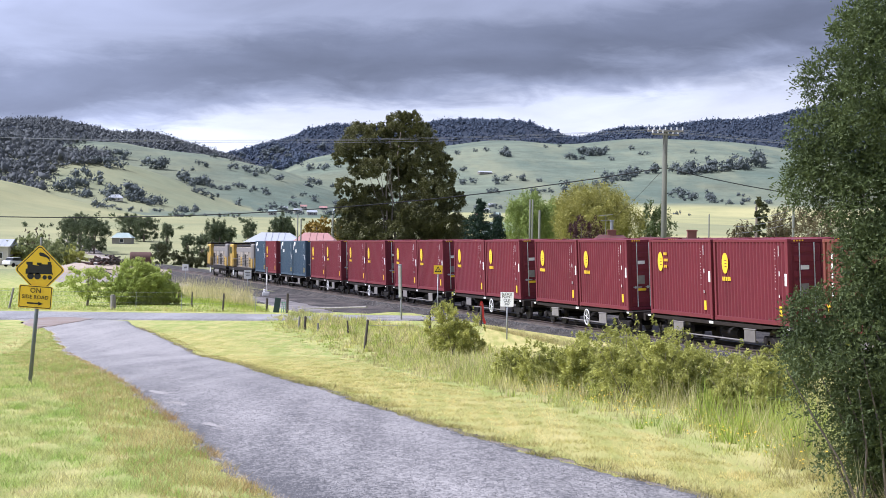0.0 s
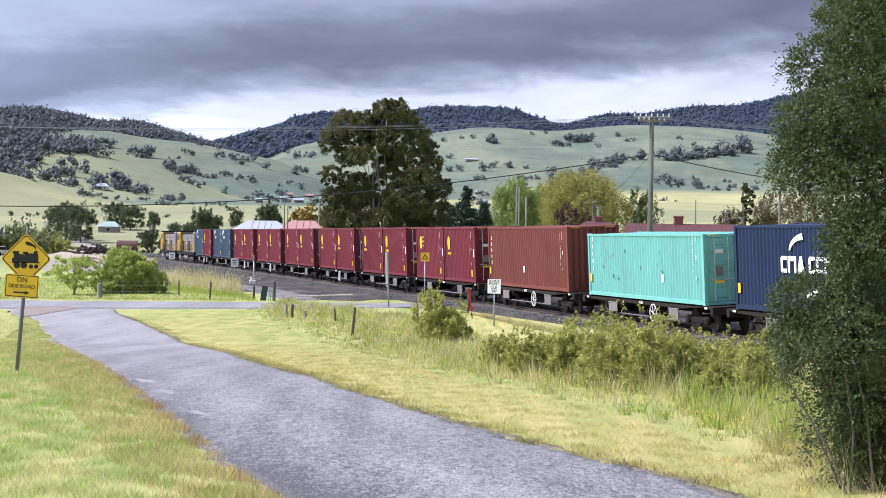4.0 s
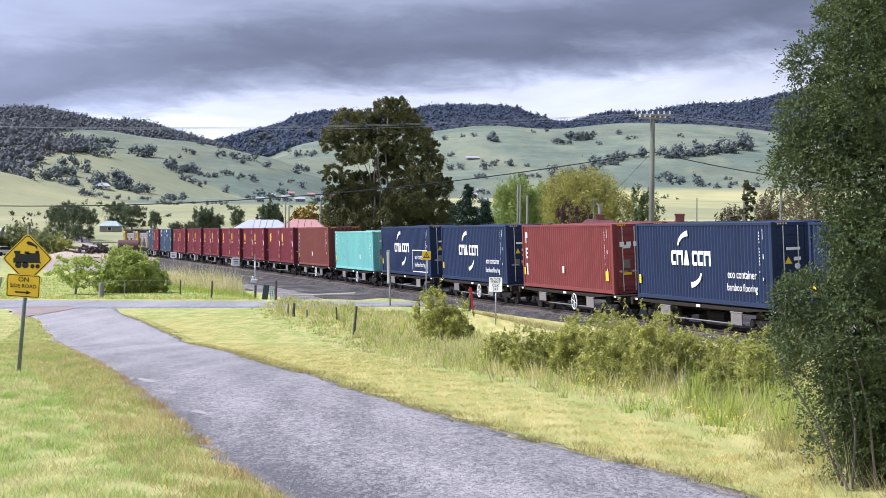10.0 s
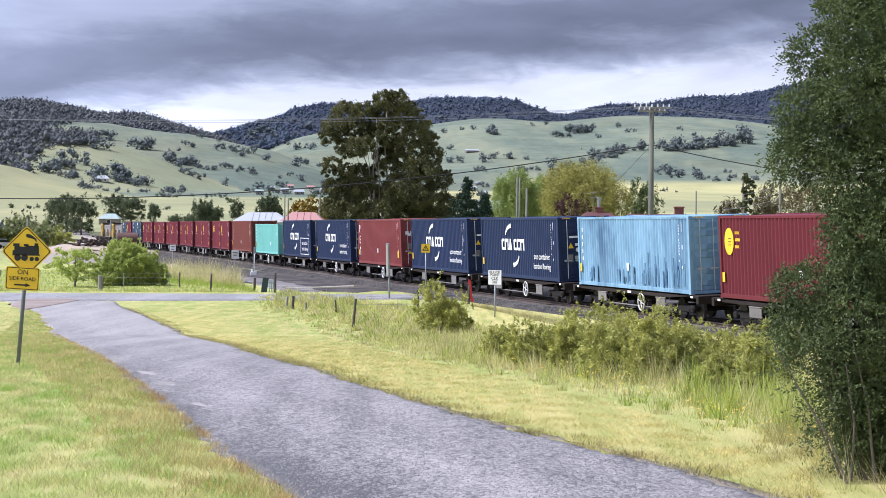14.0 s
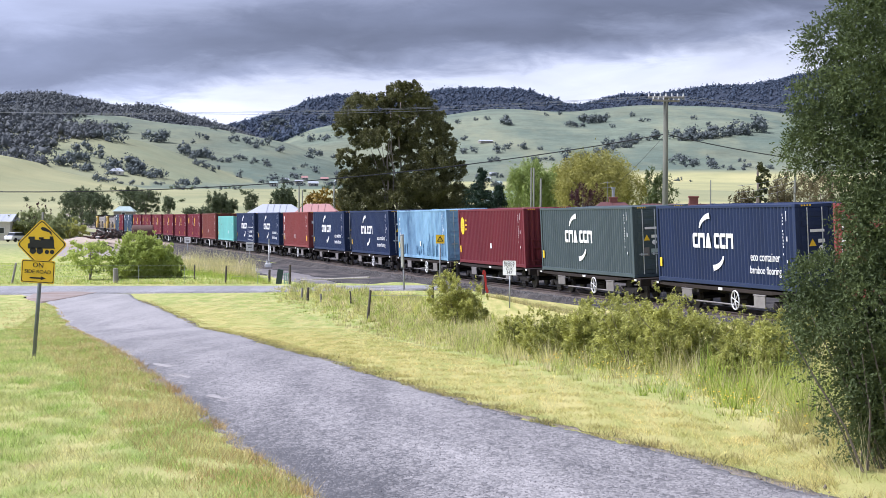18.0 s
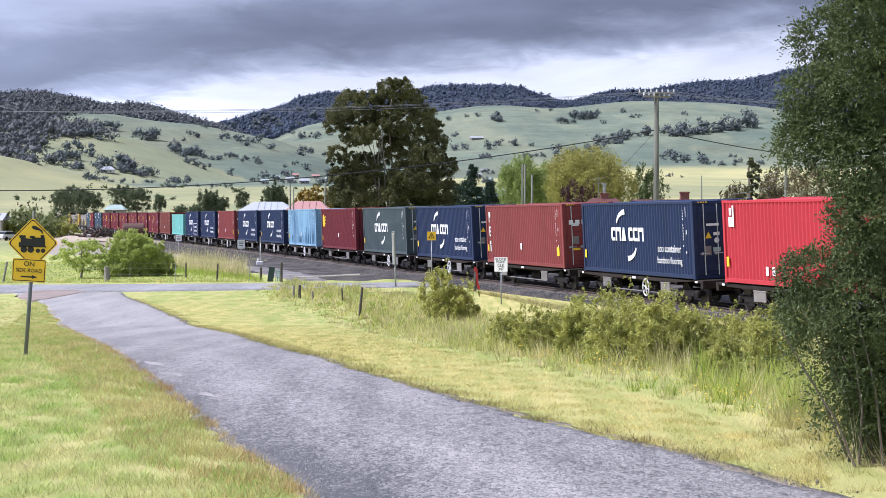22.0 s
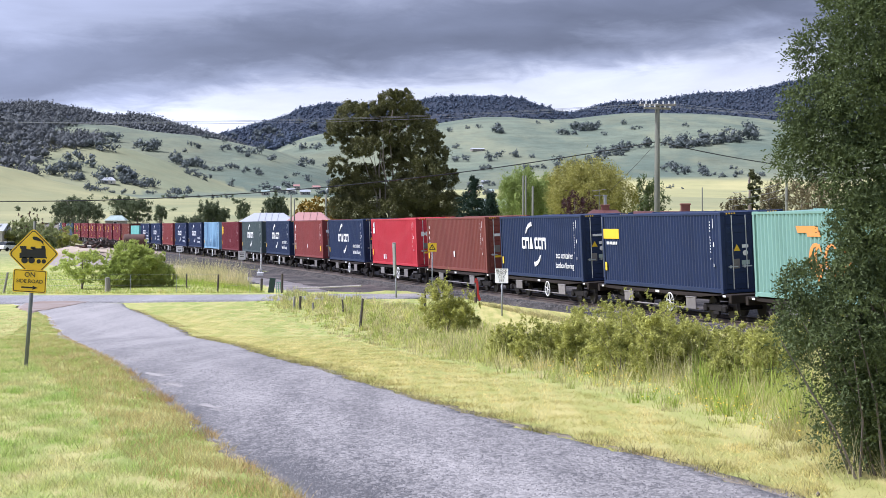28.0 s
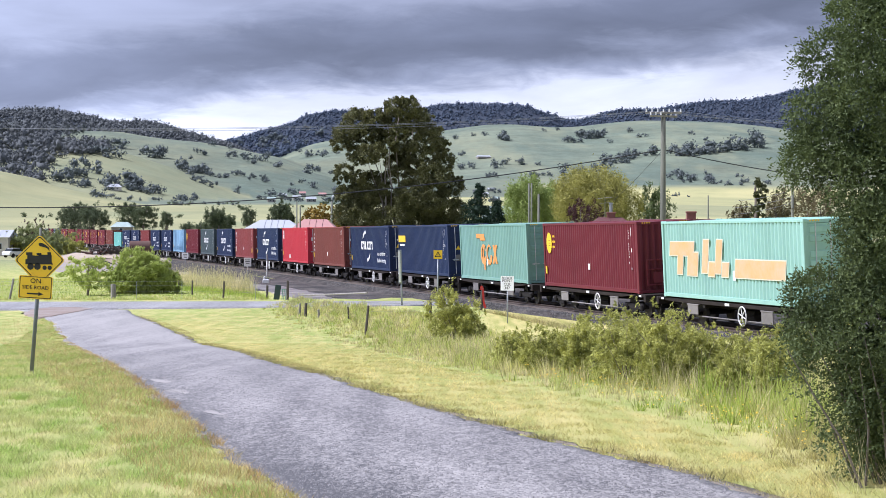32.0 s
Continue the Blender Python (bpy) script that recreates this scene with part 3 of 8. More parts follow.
def build_ground_material():
    m = GROUND_MAT
    m.use_nodes = True
    nt = m.node_tree
    nd, lk = nt.nodes, nt.links
    b = nd["Principled BSDF"]
    co = nd.new("ShaderNodeTexCoord")
    at = nd.new("ShaderNodeAttribute")
    at.attribute_name = "cover_haze"
    sep = nd.new("ShaderNodeSeparateColor")
    lk.new(at.outputs["Color"], sep.inputs[0])

    def nz(scale, detail, rough=0.55, stretch=None):
        n = nd.new("ShaderNodeTexNoise")
        n.inputs["Scale"].default_value, n.inputs["Detail"].default_value, n.inputs["Roughness"].default_value = scale, detail, rough
        src = co.outputs["Object"]
        if stretch:
            mp = nd.new("ShaderNodeMapping")
            mp.inputs["Scale"].default_value = stretch
            lk.new(src, mp.inputs[0])
            src = mp.outputs[0]
        lk.new(src, n.inputs[0])
        return n.outputs[0]

    def span(v, a, c, lo=0.0, hi=1.0):
        r = nd.new("ShaderNodeMapRange")
        for i, val in zip((1, 2, 3, 4), (a, c, lo, hi)):
            r.inputs[i].default_value = val
        lk.new(v, r.inputs[0])
        return r.outputs[0]

    def mix(f, a, c):
        n = nd.new("ShaderNodeMixRGB")
        for i, v in zip((0, 1, 2), (f, a, c)):
            if isinstance(v, (tuple, float)):
                n.inputs[i].default_value = (*v, 1) if isinstance(v, tuple) else v
            else:
                lk.new(v, n.inputs[i])
        return n.outputs[0]

    patch = span(nz(1.3, 6, 0.55, (1.5, 0.36, 1)), 0.38, 0.66)
    blade = span(nz(9, 6, 0.75), 0.3, 0.7)
    grass = mix(patch, (0.30, 0.36, 0.10), (0.53, 0.485, 0.20))
    grass = mix(span(nz(42, 3, 0.8), 0.45, 0.75, 0.0, 0.6), grass, (0.15, 0.18, 0.05))
    grass = mix(span(nz(2.2, 5, 0.55, (1.5, 0.36, 1)), 0.55, 0.75, 0.0, 0.55), grass, (0.51, 0.375, 0.20))
    # distant grass: greyed and blued, aerial haze put into the colour
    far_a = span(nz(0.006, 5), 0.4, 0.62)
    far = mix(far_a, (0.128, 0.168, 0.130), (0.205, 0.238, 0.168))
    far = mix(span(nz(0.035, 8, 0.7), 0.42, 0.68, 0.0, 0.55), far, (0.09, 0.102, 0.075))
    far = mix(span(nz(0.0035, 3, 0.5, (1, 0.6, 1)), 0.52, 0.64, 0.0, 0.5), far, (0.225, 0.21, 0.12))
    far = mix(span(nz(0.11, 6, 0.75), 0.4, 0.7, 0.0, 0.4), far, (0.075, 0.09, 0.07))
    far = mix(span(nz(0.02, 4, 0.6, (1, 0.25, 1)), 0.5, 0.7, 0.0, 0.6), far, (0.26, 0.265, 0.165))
    mow = nd.new("ShaderNodeMapping")
    mow.inputs["Rotation"].default_value = (0, 0, radians(-16))
    mow.inputs["Scale"].default_value = (3.2, 0.22, 1)
    lk.new(co.outputs["Object"], mow.inputs[0])
    ms = nd.new("ShaderNodeTexNoise")
    ms.inputs["Scale"].default_value, ms.inputs["Detail"].default_value = 1.0, 4
    lk.new(mow.outputs[0], ms.inputs[0])
    straw = mix(span(ms.outputs[0], 0.38, 0.62), (0.58, 0.50, 0.20), (0.37, 0.365, 0.11))
    straw = mix(span(nz(42, 3, 0.8), 0.45, 0.75, 0.0, 0.5), straw, (0.22, 0.22, 0.08))
    grass = mix(sep.outputs[1], grass, straw)
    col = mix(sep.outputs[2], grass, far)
    dryfar = nd.new("ShaderNodeMath")
    dryfar.operation = "MULTIPLY"
    lk.new(sep.outputs[1], dryfar.inputs[0])
    lk.new(sep.outputs[2], dryfar.inputs[1])
    col = mix(dryfar.outputs[0], col, mix(span(nz(0.012, 7, 0.65), 0.38, 0.64), (0.44, 0.405, 0.195), (0.27, 0.28, 0.135)))
    # ground below the woods: the crowns' shade and haze painted into its colour
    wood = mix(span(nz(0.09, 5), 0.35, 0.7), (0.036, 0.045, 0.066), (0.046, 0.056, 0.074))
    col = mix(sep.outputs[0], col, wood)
    lk.new(col, b.inputs["Base Color"])
    b.inputs["Roughness"].default_value = 0.95
    b.inputs["Specular IOR Level"].default_value = 0.15
    bp = nd.new("ShaderNodeBump")
    bp.inputs["Strength"].default_value, bp.inputs["Distance"].default_value = 0.5, 0.05
    lk.new(blade, bp.inputs["Height"])
    lk.new(bp.outputs[0], b.inputs["Normal"])


build_ground_material()


def build_ground():
    az = np.concatenate([np.linspace(-180, -24, 40), np.linspace(-23, -17, 9), np.linspace(-16.6, 16.6, 230), np.linspace(17, 23, 9), np.linspace(24, 180, 40)[:-1]])
    rr = np.concatenate([[0.002, 0.5, 2, 4, 6], np.linspace(8, 60, 66), np.geomspace(61.5, 4700, 150)])
    a, r = np.meshgrid(np.radians(az), rr)
    x, y = r * np.sin(a) + 0.3 * np.exp(-r / 2), r * np.cos(a) - 0.35 * np.exp(-r / 2)
    z, which = land(x, y)
    n, k = x.shape
    idx = np.arange(n * k).reshape(n, k)
    nxt = np.roll(idx, -1, axis=1)
    faces = np.stack([idx[:-1], nxt[:-1], nxt[1:], idx[1:]], axis=-1).reshape(-1, 4)[:, ::-1]
    me = make_mesh("ground", np.stack([x, y, z], -1), faces, GROUND_MAT, True)
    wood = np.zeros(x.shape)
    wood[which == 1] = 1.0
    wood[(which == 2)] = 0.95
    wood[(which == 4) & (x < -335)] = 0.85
    dry = np.zeros(x.shape)
    dry[(which == 5) & (x > -262)] = 0.38
    dry[(which == 6)] = 0.65
    dry[(which == 0) & (y > 260) & (y < 900)] = 0.68
    dry[(which == 0) & (x > 0) & (y > 500)] = 0.95
    dry[(which == 3) & (x > 60) & ((z - 1.65) / y < 0.0265)] = 1.0
    wood[(which == 3) & (x > 60)] = 0
    near = (which == 0) & (y > 4) & (y < 75)
    lx, ly = np.array([p[0] for p in LANE_RIGHT[::-1]]), np.array([p[1] for p in LANE_RIGHT[::-1]])
    off = x - np.interp(y, ly, lx)
    dry[near] = (0.85 * np.clip(1 - np.abs(off - 1.2) / 2.2, 0, 1))[near]
    dry[(which == 0) & (y > 38) & (y < 92) & (x > 1.2 + (y - 60) * 0.02) & (off > 3.6)] = 0.9
    # share of the hazed grass colour, growing with depth
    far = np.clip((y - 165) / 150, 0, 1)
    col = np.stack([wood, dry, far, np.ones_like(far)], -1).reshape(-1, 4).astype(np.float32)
    at = me.color_attributes.new("cover_haze", "FLOAT_COLOR", "POINT")
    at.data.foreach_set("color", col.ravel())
    tagged(new("ground", me), "rolling green pasture rising to wooded hills", "ground", kind="structure")


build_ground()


def resample(line, n):
    p = np.array(line, float)
    d = np.concatenate([[0], np.cumsum(np.hypot(*np.diff(p, axis=0).T))])
    s = np.linspace(0, d[-1], n)
    return np.stack([np.interp(s, d, p[:, 0]), np.interp(s, d, p[:, 1])], -1)


def strip(name, left, right, n, across, mat, lift, label, category, rough_edge=0.0, depth=0.25, tracks=False):
    """A paved sheet between two lines, lying on the ground, with its edges turned down."""
    a, b = resample(left, n), resample(right, n)
    rng = np.random.default_rng(5)
    for e in (a, b):
        e += rng.normal(0, rough_edge, e.shape) * 0.6 + np.stack([np.interp(np.arange(n), np.arange(0, n + 6, 6), rng.normal(0, rough_edge, (n + 5) // 6 + 1 if (n + 5) // 6 + 1 == len(np.arange(0, n + 6, 6)) else len(np.arange(0, n + 6, 6))))] * 2, -1)
    t = np.concatenate([[0], np.linspace(0.012, 0.988, across - 2), [1]])[None, :, None]
    g = a[:, None] * (1 - t) + b[:, None] * t
    z = land(g[..., 0], g[..., 1])[0] + lift + 0.02 * np.sin(np.pi * t[..., 0])
    z[:, 0] -= depth
    z[:, -1] -= depth
    idx = np.arange(n * across).reshape(n, across)
    f = np.stack([idx[:-1, :-1], idx[:-1, 1:], idx[1:, 1:], idx[1:, :-1]], -1).reshape(-1, 4)
    me = make_mesh(name, np.concatenate([g, z[..., None]], -1), f, mat, True)
    if me.polygons[len(f) // 2].normal.z < 0:
        me.flip_normals()
    if tracks:
        # two paler wheel tracks, and coarse dark seal left bare along the first line
        w = t[..., 0]
        wander = 0.04 * np.sin(g[..., 1] / 3.1) + 0.03 * np.sin(g[..., 1] / 1.3 + 1)
        pale = 0.16 * np.exp(-((w + wander - 0.42) / 0.12) ** 2) + 0.10 * np.exp(-((w + wander - 0.8) / 0.1) ** 2)
        bare = 0.5 * np.clip(1 - (w + wander * 1.5) / 0.2, 0, 1) * np.clip((34 - g[..., 1]) / 12, 0, 1)
        # last term pales the far lane: grazing sky sheen put into the colour
        me.attributes.new("seal_tone", "FLOAT", "POINT").data.foreach_set("value", (pale - bare - 0.04 + 0.22 * np.clip((g[..., 1] - 28) / 40, 0, 1)).astype(np.float32).ravel())
    return tagged(new(name, me), label, category, kind="structure")


DIRT_EDGE = material("lane_edge_dirt", (0.22, 0.185, 0.14), 0.95, dark=(0.09, 0.075, 0.058), scale=1.6, fine=25, bump=0.6)
strip("road_shoulder_right", [(x - 0.05, y) for x, y in LANE_RIGHT[1:]], [(x + 0.05, y) for x, y in LANE_RIGHT[1:]], 240, 4, DIRT_EDGE, 0.008, "crumbled earthy shoulder of the lane", "road", 0.05, 0.06)
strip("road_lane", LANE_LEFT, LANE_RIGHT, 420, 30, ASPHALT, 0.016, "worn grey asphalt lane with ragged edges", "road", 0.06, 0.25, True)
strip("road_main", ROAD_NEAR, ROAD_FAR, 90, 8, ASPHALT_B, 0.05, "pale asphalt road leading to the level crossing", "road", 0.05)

# ---- the railway line: a gentle curve to the left ----
RAIL_Z = -1.642
TRACK = dict(x0=6.8, y0=75.655, a0=0.26092, k0=-1.4830e-04, k1=1.7788e-06)
PITCH = 14.83
_s = np.linspace(-160, 560, 1441)
_k = np.clip(_s, -80, 420)
_ang = TRACK["a0"] + TRACK["k0"] * _s + TRACK["k1"] * _k * np.abs(_k) * np.sign(_k) / 2
_dx, _dy = -np.sin(_ang), np.cos(_ang)
_x = np.concatenate([[0], np.cumsum((_dx[1:] + _dx[:-1]) / 2 * 0.5)])
_y = np.concatenate([[0], np.cumsum((_dy[1:] + _dy[:-1]) / 2 * 0.5)])
_x += TRACK["x0"] - np.interp(0, _s, _x)
_y += TRACK["y0"] - np.interp(0, _s, _y)
HALF = 1.219


def track(s):
    """Middle of the track at rail level, its heading, and the cant in degrees, s metres along."""
    a = float(np.interp(s, _s, _ang))
    p = Vector((float(np.interp(s, _s, _x)) + math.cos(a) * HALF, float(np.interp(s, _s, _y)) + math.sin(a) * HALF, RAIL_Z + 0.5 * (max(0, s - 180) / 170) ** 2))
    return p, a, float(np.interp(s, [0, 45, 80, 135], [2.9, 2.5, 1.3, 0.2]))


def track_pose(s):
    p, a, cant = track(s)
    return pose(p.x, p.y, p.z, 0, 0, math.degrees(a) + 90) @ pose(0, 0, 0, -cant, 0, 0)


def sweep(name, profile, s0, s1, step, mat, closed=True, smooth=False):
    """A profile of (sideways, up) carried along the track."""
    ss = np.arange(s0, s1, step)
    k = len(profile)
    v = []
    for s in ss:
        m = track_pose(s)
        v += [m @ Vector((0, y, z)) for y, z in profile]
    f = []
    for i in range(len(ss) - 1):
        for j in range(k if closed else k - 1):
            a, b = i * k + j, i * k + (j + 1) % k
            f.append((a, b, b + k, a + k))
    return make_mesh(name, [tuple(p) for p in v], f, mat, smooth)


def build_track():
    bed = tagged(new("ballast_bed", sweep("ballast_bed", [(3.4, -0.75), (2.6, -0.5), (1.75, -0.16), (0, -0.14), (-1.75, -0.16), (-2.6, -0.5), (-3.4, -0.75)], -150, 540, 2, BALLAST, False, True)),
                 "dark grey crushed-stone ballast bed under the rails", "ballast", kind="structure")
    tagged(new("ballast_apron", sweep("ballast_apron", [(9.5, -0.75), (9.0, -0.34), (5, -0.3), (2.9, -0.34)], 12, 330, 2, BALLAST, False, True)),
           "broad dark gravel apron beside the track", "ballast", kind="structure")
    # gravel spread wide, its dark colour also giving the shadow seen beneath the wagons
    tagged(new("ballast_apron_far", sweep("ballast_apron_far", [(-2.9, -0.34), (-5, -0.3), (-8, -0.34), (-8.5, -0.75)], -40, 330, 2, BALLAST, False, True)),
           "dark gravel on the far side of the track", "ballast", kind="structure")
    line = empty("railway_track", Matrix(), "single narrow-gauge railway track on timber sleepers", "railway track")
    line["kind"] = "structure"
    prof = [(-0.035, 0), (0.035, 0), (0.035, -0.04), (0.01, -0.05), (0.01, -0.11), (0.06, -0.125), (0.06, -0.14), (-0.06, -0.14), (-0.06, -0.125), (-0.01, -0.11), (-0.01, -0.05), (-0.035, -0.04)]
    for side in (0.569, -0.569):
        part("rail", sweep("rail", [(y + side, z) for y, z in prof], -150, 540, 3, RAIL), parent=line)
    v, f = [], []
    cube = [(-0.12, -1.05, -0.3), (0.12, -1.05, -0.3), (0.12, 1.05, -0.3), (-0.12, 1.05, -0.3), (-0.12, -1.05, -0.139), (0.12, -1.05, -0.139), (0.12, 1.05, -0.139), (-0.12, 1.05, -0.139)]
    quads = [(4, 5, 6, 7), (0, 1, 5, 4), (1, 2, 6, 5), (2, 3, 7, 6), (3, 0, 4, 7)]
    for i in range(900):
        m = track_pose(-120 + i * 0.685)
        f += [tuple(len(v) + k for k in q) for q in quads]
        v += [tuple(m @ Vector(c)) for c in cube]
    sl = part("sleepers", make_mesh("sleepers", v, f, SLEEPER), parent=line)
    sl["kind"] = "stuff"
    rng = np.random.default_rng(11)
    ico = [(0, 0, 0.5), (0.45, 0, 0.1), (0.1, 0.5, 0.05), (-0.45, 0.15, 0.1), (-0.1, -0.45, 0.05), (0, 0, -0.4)]
    tri = np.array([(0, 1, 2), (0, 2, 3), (0, 3, 4), (0, 4, 1), (5, 2, 1), (5, 3, 2), (5, 4, 3), (5, 1, 4)])
    v, f = [], []
    for i in range(9000):
        s = -50 + 110 * rng.random() ** 1.2
        u = rng.random()
        y = 1.1 + 2.2 * u
        z = np.interp(y, [0, 1.75, 2.6, 3.4], [-0.14, -0.16, -0.5, -0.75])
        m = track_pose(s) @ pose(0, y, z, *(rng.random(3) * 360))
        size = 0.05 + 0.07 * rng.random()
        f.append(tri + len(v))
        v += [tuple(m @ (Vector(c) * size * (0.7 + 0.6 * rng.random()))) for c in ico]
    tagged(new("ballast_stones", make_mesh("ballast_stones", v, np.concatenate(f), STONE)), "loose grey crushed stones along the ballast shoulder", "ballast", kind="stuff")


build_track()

# ---- containers: x towards the locomotives, y towards the camera's side, z from the deck ----
CH, CW = 2.896, 2.438  # high-cube boxes; the mint-green one is lower


def corrugated(length, z0, z1, name, mat, along="x"):
    """A sheet-steel wall folded into upright trapezoid ribs."""
    n = max(4, round(length / 0.278))
    p = length / n
    pts = []
    for i in range(n):
        x = -length / 2 + i * p
        pts += [(x, 0.0), (x + 0.34 * p, 0.0), (x + 0.45 * p, -0.085), (x + 0.89 * p, -0.085)]
    pts.append((length / 2, 0.0))
    v, f = [], []
    for z in (z0, z1):
        for a, d in pts:
            v.append((a, d, z) if along == "x" else (d, a, z))
    k = len(pts)
    for i in range(k - 1):
        f.append((i, i + 1, k + i + 1, k + i))
    return make_mesh(name, v, f, mat)


_boxes = {}


def container_meshes(length, colour, CH):
    key = (length, colour, CH)
    if key in _boxes:
        return _boxes[key]
    mat = PAINT[colour]
    L = length
    side = corrugated(L - 0.3, 0.15, CH - 0.1, "side_panel", mat)
    roof_pts, f = [], []
    n = round(L / 0.5)
    for i in range(n + 1):
        x = -L / 2 + 0.1 + (L - 0.2) * i / n
        for y in (-CW / 2 + 0.06, CW / 2 - 0.06):
            roof_pts.append((x, y, CH - 0.03 - 0.02 * (i % 2)))
    for i in range(n):
        f.append((2 * i, 2 * i + 2, 2 * i + 3, 2 * i + 1))
    got = dict(
        side=side,
        roof=make_mesh("roof", roof_pts, f, mat),
        end=corrugated(CW - 0.3, 0.15, CH - 0.1, "end_panel", mat, "y"),
        post=mesh_of(boxes((0, 0, CH / 2, 0.15, 0.15, CH - 0.24), bevel=0.012), "corner_post", mat),
        rail=mesh_of(boxes((0, 0, 0, L - 0.3, 0.06, 0.15), bevel=0.008), "bottom_rail", mat),
        top=mesh_of(boxes((0, 0, 0, L - 0.3, 0.07, 0.09), bevel=0.008), "top_rail", mat),
        cast=mesh_of(boxes((0, 0, 0, 0.178, 0.162, 0.118), bevel=0.012), "corner_casting", mat),
        header=mesh_of(boxes((0, 0, 0, 0.1, CW - 0.3, 0.12), bevel=0.008), "door_header", mat),
        floor=mesh_of(boxes((0, 0, 0, L - 0.2, CW - 0.2, 0.1)), "floor", GRIME),
        door=mesh_of(boxes((0, 0, CH / 2, 0.05, 1.05, CH - 0.3), bevel=0.012), "door", mat),
        rib=mesh_of(boxes((0, 0, 0, 0.03, 0.9, 0.2), bevel=0.012), "door_rib", mat),
        rod=mesh_of(rod([(0, 0, 0.15), (0, 0, CH - 0.13)], 0.019, 8), "lock_rod", CHROME),
        handle=mesh_of(boxes((0, 0, 0, 0.03, 0.36, 0.04), (-0.02, 0.1, 0, 0.04, 0.06, 0.1)), "door_handle", CHROME),
        stripe=mesh_of(boxes(*[(0, -0.95 + 0.1 * i, 0, 0.012, 0.05, 0.05) for i in range(4)], *[(0, 0.95 - 0.1 * i, 0, 0.012, 0.05, 0.05) for i in range(4)]), "height_stripes", LOGO_YELLOW),
    )
    _boxes[key] = got
    return got


def container(length, colour, label, doors=True, CH=2.896):
    g = container_meshes(length, colour, CH)
    L = length
    c = empty("shipping_container", Matrix(), label, "container", "containers on the train")
    part("floor", g["floor"], parent=c, m=pose(0, 0, 0.1))
    part("side_panel", g["side"], parent=c, m=pose(0, CW / 2 - 0.012, 0))
    part("side_panel", g["side"], parent=c, m=pose(0, -CW / 2 + 0.012, 0, 0, 0, 180))
    part("roof", g["roof"], parent=c)
    for x in (-1, 1):
        for y in (-1, 1):
            part("corner_post", g["post"], parent=c, m=pose(x * (L / 2 - 0.085), y * (CW / 2 - 0.08), 0))
            for z in (0.06, CH - 0.06):
                part("corner_casting", g["cast"], parent=c, m=pose(x * (L / 2 - 0.089), y * (CW / 2 - 0.081), z))
    for y in (-1, 1):
        part("bottom_rail", g["rail"], parent=c, m=pose(0, y * (CW / 2 - 0.035), 0.1))
        part("top_rail", g["top"], parent=c, m=pose(0, y * (CW / 2 - 0.04), CH - 0.055))
    part("end_panel", g["end"], parent=c, m=pose(L / 2 - 0.03, 0, 0))
    part("door_header", g["header"], parent=c, m=pose(-L / 2 + 0.09, 0, CH - 0.08))
    part("door_sill", g["header"], parent=c, m=pose(-L / 2 + 0.09, 0, 0.08))
    if doors:
        for y in (-1, 1):
            d = part("door", g["door"], parent=c, m=pose(-L / 2 + 0.07, y * 0.535, 0))
            for z in (0.42, 0.85, 1.45, 1.75, 2.25, 2.55):
                part("door_rib", g["rib"], parent=d, m=pose(-0.035, 0, z * CH / 2.896))
            for k in (-0.28, 0.25):
                part("lock_rod", g["rod"], parent=d, label="galvanised steel lock rod", m=pose(-0.06, k * y, 0))
                part("door_handle", g["handle"], parent=d, label="galvanised door handle", m=pose(-0.07, k * y, 0.95))
    else:
        part("end_panel", g["end"], parent=c, m=pose(-L / 2 + 0.03, 0, 0, 0, 0, 180))
    part("height_stripes", g["stripe"], parent=c, label="yellow warning stripes", m=pose(-L / 2 + 0.032, 0, CH - 0.06))["kind"] = "stuff"
    return c


# markings lie on the camera's side of a container: x to the right of the picture is -x here
def facing(x, z, proud=0.004):
    """A pose on the near wall: its own x runs backwards along the train, its z up."""
    return pose(-x, CW / 2 + proud, z, 0, 0, 180)


_marks = {}


def bars(name, mat, *specs):
    key = (name, mat.name, specs)
    if key not in _marks:
        _marks[key] = mesh_of(boxes(*[(x, 0, z, sx, 0.008, sz) for x, z, sx, sz in specs]), name, mat)
    return _marks[key]


def slanted(x, z, sx, sz, lean, mat):
    """A broad painted stroke, leaning to the right."""
    a, b, h = sx / 2, lean * sz / 2, sz / 2
    return mesh_of(prism([(x - a - b, z - h), (x + a - b, z - h), (x + a + b, z + h), (x - a + b, z + h)], 0.006), "lettering_stroke", mat)


def swoosh(name, mat, r, a0, a1, w, squash=1.0):
    key = (name, r, a0, a1, w, squash)
    if key not in _marks:
        n = 10
        out, inn = [], []
        for i in range(n + 1):
            u = i / n
            a = radians(a0 + (a1 - a0) * u)
            t = w * (0.25 + u)
            out.append(((r + t / 2) * math.cos(a), (r + t / 2) * math.sin(a) * squash))
            inn.append(((r - t / 2) * math.cos(a), (r - t / 2) * math.sin(a) * squash))
        _marks[key] = mesh_of(prism(out + inn[::-1], 0.008), name, mat)
    return _marks[key]


